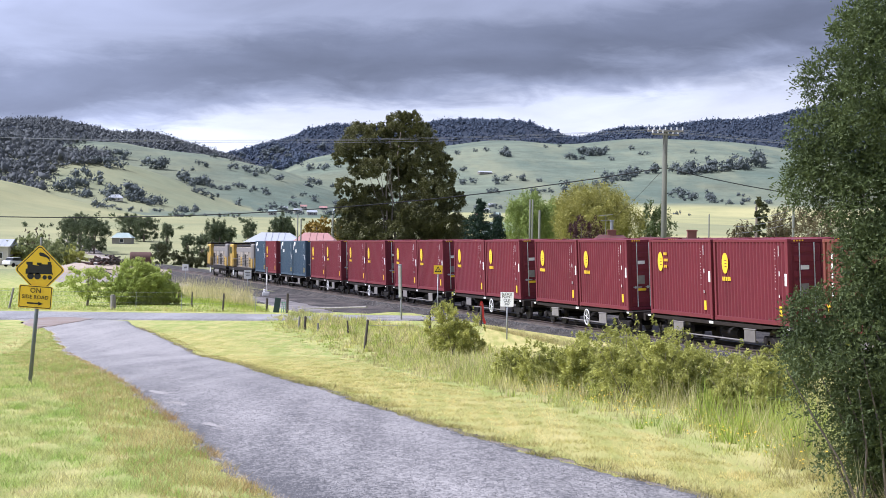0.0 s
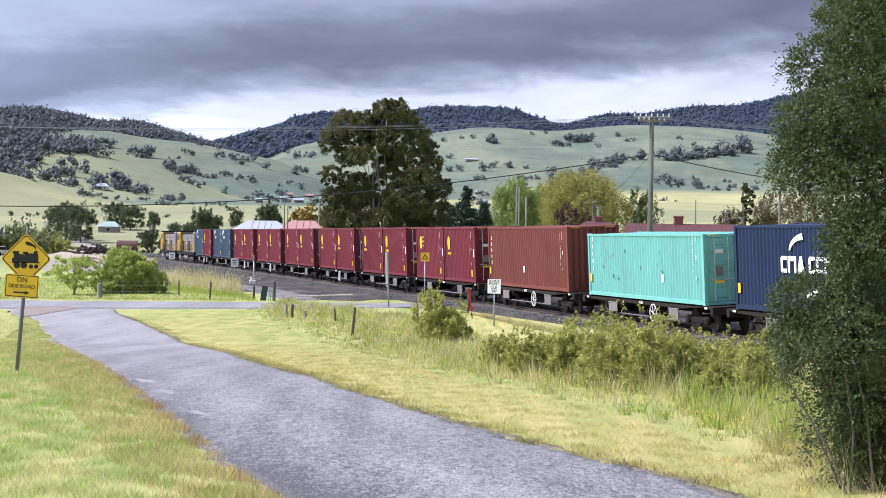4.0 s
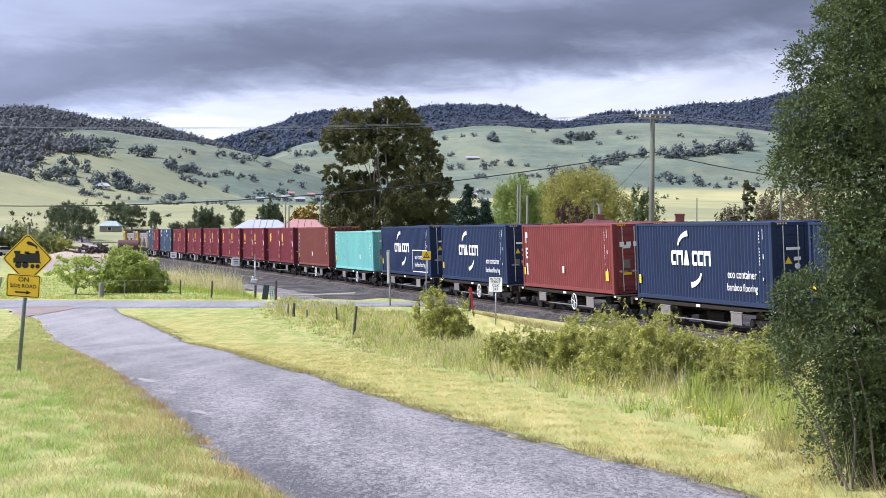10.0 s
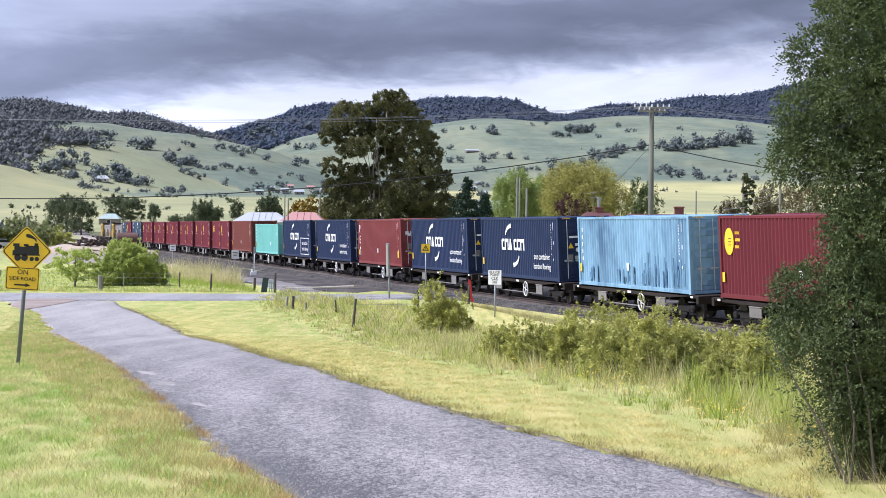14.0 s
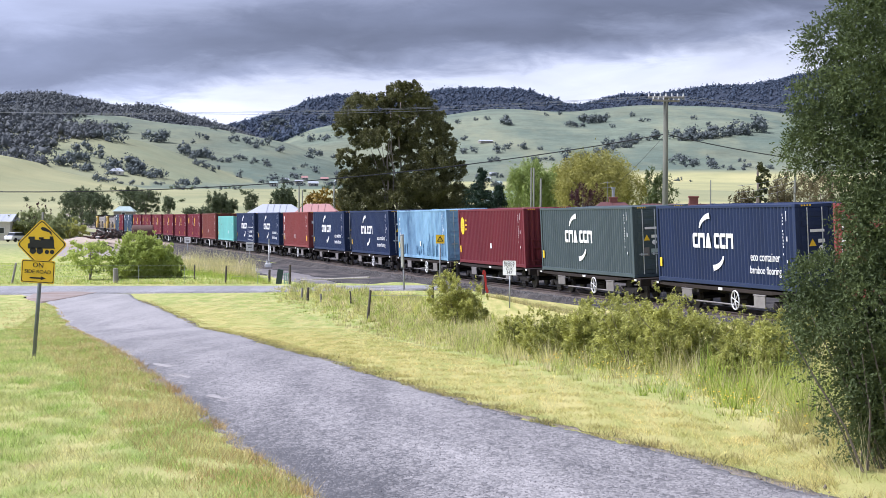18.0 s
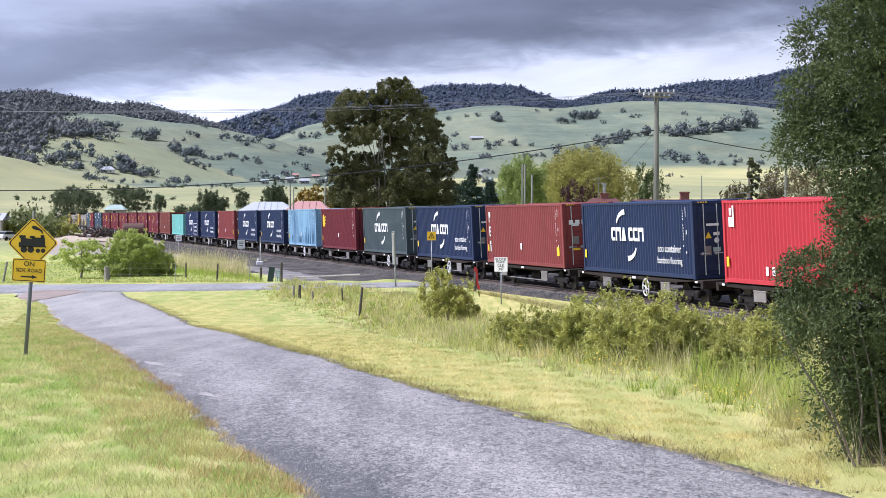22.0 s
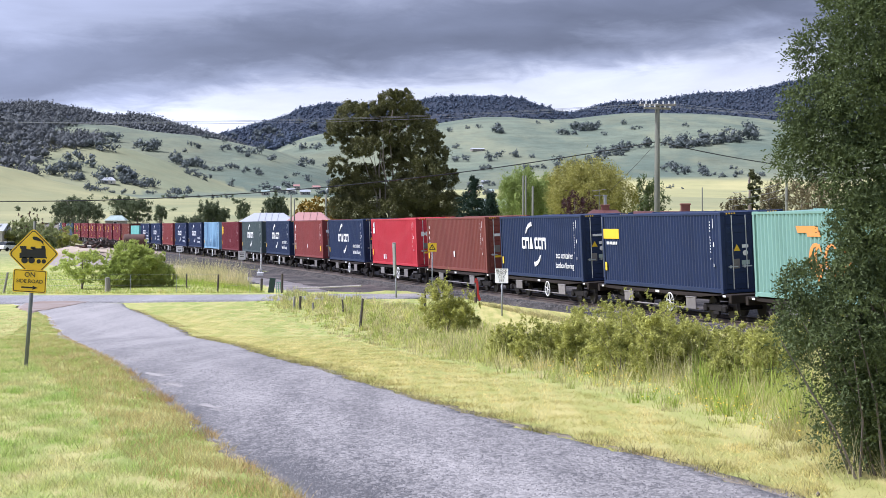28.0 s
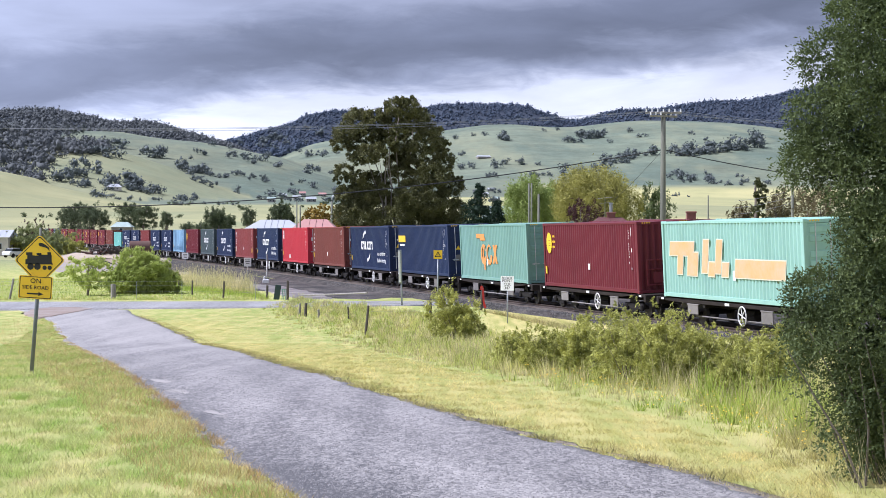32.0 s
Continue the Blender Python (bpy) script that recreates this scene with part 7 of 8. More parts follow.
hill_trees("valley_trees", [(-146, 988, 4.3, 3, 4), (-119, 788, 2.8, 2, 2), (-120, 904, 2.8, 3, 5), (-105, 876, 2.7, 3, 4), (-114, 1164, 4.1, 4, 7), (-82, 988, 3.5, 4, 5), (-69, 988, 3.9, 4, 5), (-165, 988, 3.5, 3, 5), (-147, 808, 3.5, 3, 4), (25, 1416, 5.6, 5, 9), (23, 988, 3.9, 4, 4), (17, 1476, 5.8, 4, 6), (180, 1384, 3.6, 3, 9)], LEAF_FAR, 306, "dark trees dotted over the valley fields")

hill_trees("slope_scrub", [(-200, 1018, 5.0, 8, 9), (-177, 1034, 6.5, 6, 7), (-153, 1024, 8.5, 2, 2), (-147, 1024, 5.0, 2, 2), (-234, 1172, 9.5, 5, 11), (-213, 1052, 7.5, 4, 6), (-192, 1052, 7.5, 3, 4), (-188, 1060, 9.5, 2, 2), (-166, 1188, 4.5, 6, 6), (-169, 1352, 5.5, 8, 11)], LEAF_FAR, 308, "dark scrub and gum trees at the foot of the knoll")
hill_trees("valley_hedges", [(-150 + 13 * k, 640 + 90 * ((k * 5) % 4), 2.6 + 0.5 * (k % 3), 3, 5) for k in range(8)] + [(-60 + 9 * k, 900 + 60 * (k % 3), 3.4, 3, 4) for k in range(6)], LEAF_MID, 307, "low dark hedges and shrubs across the valley fields")

# ---- the crossing sign beside the lane ----
def diamond(half, r=0.06):
    pts = []
    for k in range(4):
        a = math.pi / 2 * k
        cx, cz = math.cos(a) * (half - r * 1.414), math.sin(a) * (half - r * 1.414)
        for q in (-45, -15, 15, 45):
            b = a + radians(q)
            pts.append((cx + r * math.cos(b), cz + r * math.sin(b)))
    return pts


def round_rect(w, h, r, n=4):
    pts = []
    for sx, sz, a0 in ((1, 1, 0), (-1, 1, 90), (-1, -1, 180), (1, -1, 270)):
        for q in range(n + 1):
            a = radians(a0 + 90 * q / n)
            pts.append((sx * (w / 2 - r) + r * math.cos(a), sz * (h / 2 - r) + r * math.sin(a)))
    return pts


def disc(r, x=0.0, z=0.0, n=20):
    return [(x + r * math.cos(2 * math.pi * i / n), z + r * math.sin(2 * math.pi * i / n)) for i in range(n)]


def flat(name, outline, mat, parent, m, label="", depth=0.004):
    return part(name, prism(outline, depth), mat, parent, label, m)


def warning_sign():
    x, y = (-7.459, 32.3)
    z = height(x, y)
    s = empty("warning_sign", pose(x, y, z, 0, 0, 0), "yellow diamond level-crossing warning sign on a steel post", "road sign")
    lean = Matrix.Translation((0, 0, 0)) @ pose(0, 0, 0, 0, 4.4, 0)
    part("post", mesh_of(rod([(0, 0, -0.2), (0, 0, 2.3)], 0.036, 12), "post", POST_GREY, True), parent=s, m=lean)
    top = lean @ pose(0.0, -0.05, 2.04, 0, -4.0, 0)
    d = flat("diamond_panel", diamond(0.46), SIGN_YELLOW, s, top, "yellow diamond panel with black edge line", 0.006)
    ring = diamond(0.435, 0.05)
    inner = diamond(0.413, 0.045)
    bm = bmesh.new()
    a = [bm.verts.new((p[0], -0.005, p[1])) for p in ring]
    b = [bm.verts.new((p[0], -0.005, p[1])) for p in inner]
    for i in range(len(a)):
        j = (i + 1) % len(a)
        bm.faces.new((a[i], a[j], b[j], b[i]))
    part("border_line", bm, SIGN_BLACK, d)
    # black steam engine: boiler, cab, chimney, wheels, smoke
    pic = [("engine_body", [(-0.2, -0.09), (0.2, -0.09), (0.22, -0.1), (0.22, -0.07), (0.205, -0.07), (0.2, 0.07), (0.0, 0.075), (-0.02, 0.075), (-0.02, 0.05), (-0.1, 0.06), (-0.12, 0.06), (-0.12, 0.11), (-0.225, 0.11), (-0.225, 0.07), (-0.205, 0.06), (-0.205, 0.0), (-0.235, -0.01), (-0.235, -0.09)]),
           ("engine_wheel", disc(0.055, -0.15, -0.125)), ("engine_wheel", disc(0.055, -0.035, -0.125)), ("engine_wheel", disc(0.036, 0.085, -0.145)), ("engine_wheel", disc(0.036, 0.17, -0.145)),
           ("engine_dome", [(-0.05, 0.06), (0.03, 0.06), (0.03, 0.1), (-0.05, 0.1)]), ("engine_chimney", [(0.13, 0.06), (0.19, 0.06), (0.19, 0.115), (0.13, 0.115)]),
           ("smoke_plume", [(0.165, 0.13), (0.16, 0.19), (0.1, 0.235), (0.05, 0.265), (0.0, 0.27), (-0.02, 0.25), (0.0, 0.215), (0.06, 0.2), (0.12, 0.185)])]
    for nm, out in pic:
        flat(nm, [(u * 1.07, w * 1.07) for u, w in out], SIGN_BLACK, d, pose(0, -0.0065, 0.02))
    low = lean @ pose(-0.03, -0.075, 1.55, 0, -1.0, 0)
    p = flat("side_road_plate", round_rect(0.6, 0.41, 0.03), SIGN_YELLOW, s, low, "yellow plate lettered ON SIDE ROAD", 0.006)
    bm = bmesh.new()
    a = [bm.verts.new((q[0], -0.005, q[1])) for q in round_rect(0.575, 0.385, 0.028)]
    b = [bm.verts.new((q[0], -0.005, q[1])) for q in round_rect(0.55, 0.36, 0.024)]
    for i in range(len(a)):
        j = (i + 1) % len(a)
        bm.faces.new((a[i], a[j], b[j], b[i]))
    part("border_line", bm, SIGN_BLACK, p)
    lettering("lettering", "ON", 0.125, SIGN_BLACK, p, pose(0, -0.006, 0.112, 90, 0, 0))
    lettering("lettering", "SIDE ROAD", 0.094, SIGN_BLACK, p, pose(0, -0.006, -0.005, 90, 0, 0))
    flat("arrow", [(-0.14, -0.128), (0.06, -0.128), (0.06, -0.15), (0.15, -0.115), (0.06, -0.08), (0.06, -0.102), (-0.14, -0.102)], SIGN_BLACK, p, pose(0, -0.006, 0))
    for zz in (1.85, 2.15):
        part("bracket", boxes((0, 0.02, zz, 0.12, 0.09, 0.04), bevel=0.005), GALV, s, m=lean)


warning_sign()


# ---- boards and posts along the line ----
def board_sign(kind, x, y, board_z, w, h, label, lines=(), mat=None, post=GALV, turn=0.0, post_r=0.03):
    z = height(x, y)
    s = empty(kind, pose(x, y, z, 0, 0, turn), label, "railway sign")
    part("post", mesh_of(rod([(0, 0, -0.3), (0, 0, board_z - z)], post_r, 10), "post", post, True), parent=s)
    b = flat("board", round_rect(w, h, 0.02), mat or SIGN_WHITE, s, pose(0, -0.04, board_z - z), depth=0.01)
    for text, size, dz in lines:
        if isinstance(text, str):
            lettering("lettering", text, size, SIGN_BLACK, b, pose(0, -0.008, dz, 90, 0, 0))
        else:
            part("writing_bar", boxes((text[0], 0, dz, text[1], 0.004, size)), SIGN_BLACK, b, m=pose(0, -0.008, 0))
    return s


block = board_sign("block_point_sign", 2.449, 75, -0.354, 0.585, 0.6, "white block point sign with black lettering on a thin post",
                   (("BLOCK", 0.15, 0.215), ("POINT", 0.15, 0.1), ("CLK", 0.17, -0.045), ("347", 0.17, -0.195)), turn=-24)
board_sign("line_board", -25.949, 178, -0.464, 0.6, 0.62, "small white railway board on a thin post", (((0, 0.4), 0.05, 0.12), ((0, 0.34), 0.05, -0.02), ((0, 0.3), 0.05, -0.16)))
board_sign("line_board", -16.465, 148, -0.616, 0.6, 0.72, "small white railway board on a thin post", (((0, 0.42), 0.05, 0.18), ((0, 0.36), 0.05, 0.04), ((0, 0.3), 0.05, -0.1)), turn=4)
tri = board_sign("hazard_board", -0.54, 91, 0.655, 0.44, 0.44, "square orange-yellow hazard board with black triangle", mat=SIGN_YELLOW)


def triangle_mark(s):
    b = [c for c in s.children if c.name.startswith("board")][0]
    bm = bmesh.new()
    outer, inner = [(-0.17, -0.12), (0.17, -0.12), (0.0, 0.17)], [(-0.105, -0.082), (0.105, -0.082), (0.0, 0.095)]
    a = [bm.verts.new((p[0], -0.008, p[1])) for p in outer]
    c = [bm.verts.new((p[0], -0.008, p[1])) for p in inner]
    for i in range(3):
        bm.faces.new((a[i], a[(i + 1) % 3], c[(i + 1) % 3], c[i]))
    part("triangle", bm, SIGN_BLACK, b)
    part("bolt_mark", boxes((0, -0.008, -0.01, 0.03, 0.003, 0.1)), SIGN_BLACK, b)


triangle_mark(tri)


def crossing_post():
    x, y = (-2.467, 94)
    z = height(x, y)
    s = empty("crossing_post", pose(x, y, z), "grey crossing board seen edge-on, on a post", "railway sign")
    part("post", mesh_of(rod([(0.05, 0, -0.2), (0, 0, 1.7)], 0.045, 10), "post", GALV, True), parent=s)
    part("board", boxes((0, 0, 2.05, 0.17, 0.5, 1.75), bevel=0.02), GALV, s, m=pose(0, 0, 0, 0, -1.5, 0))
    part("board_edge", boxes((-0.02, -0.26, 2.05, 0.1, 0.02, 1.6), bevel=0.005), WHITE_PAINT, s, m=pose(0, 0, 0, 0, -1.5, 0))


crossing_post()


def red_marker():
    x, y = (1.641, 89)
    z = height(x, y)
    s = empty("red_marker", pose(x, y, z), "red rag on a dark leaning post by the crossing", "marker")
    part("post", mesh_of(rod([(-0.05, 0, -0.1), (0.03, 0, 1.1)], 0.075, 8), "post", DARK_WOOD), parent=s)
    part("flag", prism([(-0.07, 1.0), (0.02, 1.04), (0.06, 0.7), (0.07, 0.4), (0.17, 0.1), (0.08, 0.02), (0.0, 0.2), (-0.02, 0.5), (-0.05, 0.7)], 0.05, m=pose(0.06, -0.1, 0.05)), RED_PAINT, s, "faded red rag hanging from the post")
    part("cap", prism([(-0.1, 1.0), (0.1, 1.0), (0.06, 1.18), (-0.05, 1.22)], 0.12), RED_PAINT, s, "red cap")


red_marker()


def point_indicator():
    x, y = (-13.627, 135)
    z = height(x, y)
    s = empty("point_indicator", pose(x, y, z), "white points indicator on a box beside the track", "railway signal")
    part("base_box", boxes((0, 0, 0.25, 0.5, 0.5, 0.3), (-0.12, 0, 0.45, 0.14, 0.3, 0.3), bevel=0.03), WHITE_PAINT, s)
    part("mast", mesh_of(rod([(0.05, 0, 0.3), (0.05, 0, 2.1)], 0.05, 8), "mast", WHITE_PAINT, True), parent=s)
    part("target", boxes((0.05, 0, 2.0, 0.1, 0.2, 0.5), bevel=0.02), GALV, s)


point_indicator()


# ---- fences ----
def post_at(kind, x, y, h, r, mat, label, lean=0.0, square=False, group="fence posts"):
    z = height(x, y)
    p = empty(kind, pose(x, y, z), label, "fence post", group)
    rng = random.Random(int(x * 100 + y * 10))
    if square:
        bm = boxes((0, 0, h / 2 - 0.1, r * 2, r * 2, h + 0.2), bevel=0.015)
    else:
        bm = rod([(0, 0, -0.2), (rng.uniform(-0.02, 0.02), 0, h * 0.5), (rng.uniform(-0.02, 0.02), 0, h)], r, 9, None, 0.85)
    part("shaft", bm, mat, p, m=pose(0, 0, 0, 0, lean, 0))
    part("post_top", rod([(0, 0, h - 0.005), (0, 0, h + 0.02)], r * 0.8, 9, None, 0.5), mat, p, m=pose(0, 0, 0, 0, lean, 0))
    return p


for x, y, h, r, mat, lean in ((-9.129, 102.5, 1.1, 0.08, DARK_WOOD, 0), (-6.739, 82, 0.55, 0.06, GREY_WOOD, 0), (-6.404, 81, 0.6, 0.07, DARK_WOOD, 1), (-5.75, 80, 0.35, 0.06, GREY_WOOD, 0),
                              (-2.94, 64, 1.1, 0.05, DARK_WOOD, 5), (-0.8, 80, 0.95, 0.06, DARK_WOOD, 0), (-4.314, 78, 0.55, 0.04, DARK_WOOD, -4), (-10.533, 105, 0.75, 0.08, DARK_WOOD, 0),
                              (-12.968, 104, 1.0, 0.06, DARK_WOOD, 3), (-24.799, 102, 1.2, 0.07, GREY_WOOD, 12), (-15.606, 110, 0.9, 0.05, DARK_WOOD, 0), (-17.626, 118, 1.1, 0.05, DARK_WOOD, 2)):
    post_at("fence_post", x, y, h, r, mat, "weathered dark wooden fence post", lean)
post_at("gate_post", -19.119, 103, 0.85, 0.17, GREY_WOOD, "short thick weathered timber post")


def green_gate():
    x, y = (-9.817, 103)
    z = height(x, y)
    s = empty("field_gate", pose(x, y, z, 0, 0, 0), "dark green gate panel leaning against a post", "gate")
    paint = material("dark_green_paint", (0.025, 0.055, 0.05), 0.5)
    part("panel", boxes((0, 0, 0.42, 0.34, 0.05, 0.86), bevel=0.02), paint, s, m=pose(0, 0, 0, 0, 8, 0))
    pale = material("pale_green_paint", (0.22, 0.42, 0.33), 0.6)
    for u in (0.32, 0.42, 0.52):
        part("bar", rod([(u, 0, 0), (u + 0.04, 0, 0.62)], 0.025, 6), pale, s)
    part("bar", rod([(0.28, 0, 0.55), (0.58, 0, 0.6)], 0.025, 6), pale, s)


green_gate()


def fence_rail():
    s = empty("fence_rail", pose(0, 0, 0), "old wooden top rail between leaning posts", "fence")
    part("top_rail", rod([(-6.816, 82, -1.118), (-5.216, 78, -0.934), (-2.889, 64.2, -0.416)], 0.035, 6), GREY_WOOD, s)
    for py in (0.35, 0.65):
        part("wire", rod([(-2.88, 64, -0.41 - py), (-0.8, 80, -1.075 - py)], 0.006, 4), GALV, s)
    s2 = empty("wire_fence", pose(0, 0, 0), "low wire fence along the green paddock", "fence")
    for dz in (0.4, 0.75, 1.0):
        part("wire", rod([(-31.365, 102, -2.05 + dz), (-19.119, 103, -2.05 + dz), (-12.968, 104, -2.05 + dz), (-10.533, 105, -2.05 + dz * 0.7)], 0.004, 4), GALV, s2)
    for px in (-30.0, -17.8, -15.2, -11.0):
        part("dropper", rod([(px, 103, -2.1), (px, 103, -1.05)], 0.015, 6), GALV, s2)


fence_rail()


# ---- power poles and cables ----
def power_pole(x, y, top, r, label, arms=(), mat=POLE_WOOD, kind="power_pole"):
    z = height(x, y) - 0.3
    p = empty(kind, pose(x, y, z), label, "power pole")
    part("pole", mesh_of(rod([(0, 0, 0), (0, 0, (top - z) / 2), (0, 0, top - z)], r, 14, None, 0.72), "pole", mat, True), parent=p)
    for dz, half, n, turn in arms:
        arm = part("crossarm", boxes((0, 0, 0, half * 2, 0.1, 0.12), bevel=0.01), GREY_WOOD, p, m=pose(0, -0.14, top - z - dz, 0, 0, turn))
        for i in range(n):
            u = -half + 0.06 + (half * 2 - 0.12) * i / (n - 1)
            part("insulator", rod([(u, 0, 0.05), (u, 0, 0.12), (u, 0, 0.16), (u, 0, 0.24)], 0.05, 8, None, 0.7), INSULATOR, arm)
    return p


power_pole(13.028, 110, 9.213, 0.2, "tall weathered timber power pole with crossarm", ((0.12, 1.1, 7, 0), (0.32, 0.95, 6, 24)))
main_x, main_top = 13.028, 9.213
for x, y, top, r in ((5.857, 132, 5.445, 0.08), (6.135, 134, 5.502, 0.08), (-15.266, 236, 6.001, 0.2), (-16.812, 200, 5.275, 0.1), (-16.848, 205, 4.917, 0.1), (27.253, 190, 5.866, 0.09), (27.74, 146, 5.528, 0.13), (-56.484, 250, 2.509, 0.22), (6.758, 136, 4.752, 0.11)):
    power_pole(x, y, top, r, "slender timber pole beyond the railway", kind="timber_pole")


def cable(a, b, sag, r, mat, label, n=28):
    a, b = Vector(a), Vector(b)
    pts = [a.lerp(b, i / n) - Vector((0, 0, sag * 4 * (i / n) * (1 - i / n))) for i in range(n + 1)]
    c = tagged(new("overhead_cable", mesh_of(rod(pts, r, 5), "overhead_cable", mat)), label, "cable", "overhead cables")
    return c


PT = (main_x, 110, 6.875)
cable(PT, (-46.2, 110, 4.159), 2.05, 0.032, WIRE, "thick black cable slung from the power pole")
cable(PT, (41.153, 118, 5.264), 1.1, 0.03, WIRE, "thick black cable slung from the power pole")
cable(PT, (12.731, 140, 4.319), 0.1, 0.012, WIRE, "thin service wire to a house roof")
for dx, dz in ((-0.9, 0.0), (-0.3, 0.0), (0.9, 0.05)):
    cable((main_x + dx, 110, main_top - 0.02), (-44.056 + dx * 2, 95, 7.973 + 0.12 * dx), 1.0 + 0.12 * dx, 0.009, PALE_WIRE, "thin pale power line between poles")
    cable((main_x + dx, 110, main_top - 0.02), (46.06 + dx, 112, 8.755), 0.8, 0.009, PALE_WIRE, "thin pale power line between poles")
for k in range(3):
    cable((27.74, 146, 5.346 - 0.5 * k), (23.719, 150, 4.509 - 0.55 * k), 0.15, 0.012, PALE_WIRE, "thin pale wires behind the train")


# ---- houses and sheds ----
def house(kind, x, y, w, d, eave, ridge, roof, wall, label, turn=0.0, chimney=None, hip=False, windows=2, pot=False):
    """A house with its base on the ground; eave and ridge are heights in the world."""
    z = height(x, y) - 0.3
    h = empty(kind, pose(x, y, z, 0, 0, turn), label, "house")
    e, r = eave - z, ridge - z
    walls = part("wall", boxes((0, 0, e / 2, w, d, e)), wall, h)
    o = 0.35
    bm = bmesh.new()
    ins = w * 0.28 if hip else 0.0
    pts = [(-w / 2 - o, -d / 2 - o, e - 0.1), (w / 2 + o, -d / 2 - o, e - 0.1), (w / 2 + o, d / 2 + o, e - 0.1), (-w / 2 - o, d / 2 + o, e - 0.1), (-w / 2 - o + ins, 0, r), (w / 2 + o - ins, 0, r)]
    vs = [bm.verts.new(p) for p in pts]
    for f in ((0, 1, 5, 4), (2, 3, 4, 5), (0, 4, 3), (1, 2, 5), (0, 3, 2, 1)):
        bm.faces.new([vs[i] for i in f])
    rf = part("roof", bm, roof, h)
    ribs = bmesh.new()
    for i in range(int(w / 0.8)):
        u = -w / 2 + ins + 0.4 + i * 0.8
        if u < w / 2 - ins:
            rod([(u, -d / 2 - o, e - 0.06), (u, 0, r + 0.03)], 0.03, 4, ribs)
    part("roof_ribs", mesh_of(ribs, "roof_ribs", roof), parent=h)["kind"] = "stuff"
    part("gutter", rod([(-w / 2 - o, -d / 2 - o - 0.05, e - 0.1), (w / 2 + o, -d / 2 - o - 0.05, e - 0.1)], 0.06, 6), WHITE_PAINT, h)
    for i in range(windows):
        u = -w / 2 + w * (i + 0.7) / (windows + 0.4)
        win = part("window", boxes((u, -d / 2 - 0.02, e * 0.55, 1.1, 0.06, 1.1), bevel=0.01), WHITE_PAINT, h, "white-framed window")
        part("pane", boxes((u, -d / 2 - 0.055, e * 0.55, 0.92, 0.02, 0.92)), GLASS_DARK, win)
    if chimney:
        cx, cw, ct = chimney
        c = part("chimney", boxes((cx, 0, (ct - z + r - 0.6) / 2, cw, cw * 0.7, ct - z - r + 0.6), (cx, 0, ct - z - 0.06, cw + 0.1, cw * 0.7 + 0.1, 0.1), bevel=0.01), BRICK, h, "red brick chimney")
        if pot:
            part("chimney_pot", rod([(cx, 0, ct - z), (cx, 0, ct - z + 0.25), (cx, 0, ct - z + 0.62)], 0.12, 10), GALV, c)
            part("pot_cap", rod([(cx, 0, ct - z + 0.62), (cx, 0, ct - z + 0.72)], 0.17, 10), GALV, c)
    return h


house("cottage", -22.33, 232, 6.8, 6, 2.375, 3.535, ROOF_WHITE, WALL_CREAM, "cottage with pale grey iron roof", 0, hip=True)
house("cottage", -16.078, 218, 4.8, 5, 2.399, 3.489, ROOF_PINK, WALL_CREAM, "cottage with faded pink-red iron roof", 0, hip=True)
house("cottage", 12.15, 136, 2.4, 4.0, 2.5, 3.0, ROOF_RED, WALL_CREAM, "cottage with dull red hipped roof", 0, chimney=(0.05, 0.6, 3.38), hip=True, pot=True)
house("cottage", 16.699, 122, 7, 5, 2.069, 2.756, ROOF_RED, WALL_CREAM, "low cottage with a red brick chimney", 0, chimney=(-0.35, 0.6, 3.28))
house("cottage", 6.469, 225, 2.6, 5, 3.83, 5.236, ROOF_GREEN, WALL_CREAM, "white cottage with pale green roof", 20)
x, y = -90.312, 500.0
house("shed", x, y, 5.4, 4, height(x, y) + 1.7, height(x, y) + 3.0, ROOF_GREEN, WALL_DULL, "small shed with pale green roof", 0, windows=1, hip=True)
house("cottage", -75, 300, 5.0, 6, 1.181, 2.306, ROOF_WHITE, WALL_CREAM, "cream cottage beside the yard", 0)
x, y = -188.7, 1020.0
house("farmhouse", x, y, 8, 6, height(x, y) + 1.8, height(x, y) + 3.6, ROOF_WHITE, WALL_CREAM, "distant white farmhouse below the hill", 10, hip=True)
for x, y, w, mat in ((-114.293, 1244.0, 5, ROOF_WHITE), (-75.335, 988.0, 5, ROOF_WHITE), (-90.787, 1080.0, 4.5, ROOF_WHITE), (-95.377, 972.0, 4, ROOF_GREEN), (-91.84, 1312.0, 5, ROOF_PINK), (-103.924, 1284.0, 4, ROOF_PINK), (-67.162, 1080.0, 4.5, ROOF_WHITE),
                     (27.84, 1392.0, 4.5, ROOF_WHITE), (26.565, 1012.0, 3.6, ROOF_GREEN), (15.795, 972.0, 3.6, ROOF_PINK), (33.3, 1440.0, 5, ROOF_WHITE), (32.711, 1716.0, 12, ROOF_WHITE)):
    house("village_house", x, y, w, w * 0.7, height(x, y) + 1.6, height(x, y) + 2.8, mat, WALL_DULL, "small distant house in the valley", 15, windows=2)


def tv_aerial():
    x, y = (11.75, 136)
    z = 3.1
    s = empty("tv_aerial", pose(x, y, z), "thin metal television aerial on a roof", "aerial")
    part("mast", rod([(0, 0, -0.4), (0, 0, 1.45)], 0.02, 6), GALV, s)
    part("boom", rod([(-0.55, 0, 1.3), (0.5, 0, 1.42)], 0.015, 5), GALV, s)
    part("boom", rod([(-0.4, 0, 0.95), (0.45, 0, 1.0)], 0.015, 5), GALV, s)
    for i in range(6):
        u = -0.5 + i * 0.2
        part("element", rod([(u, -0.3, 1.31 + 0.02 * i), (u, 0.3, 1.31 + 0.02 * i)], 0.01, 4), GALV, s)


tv_aerial()


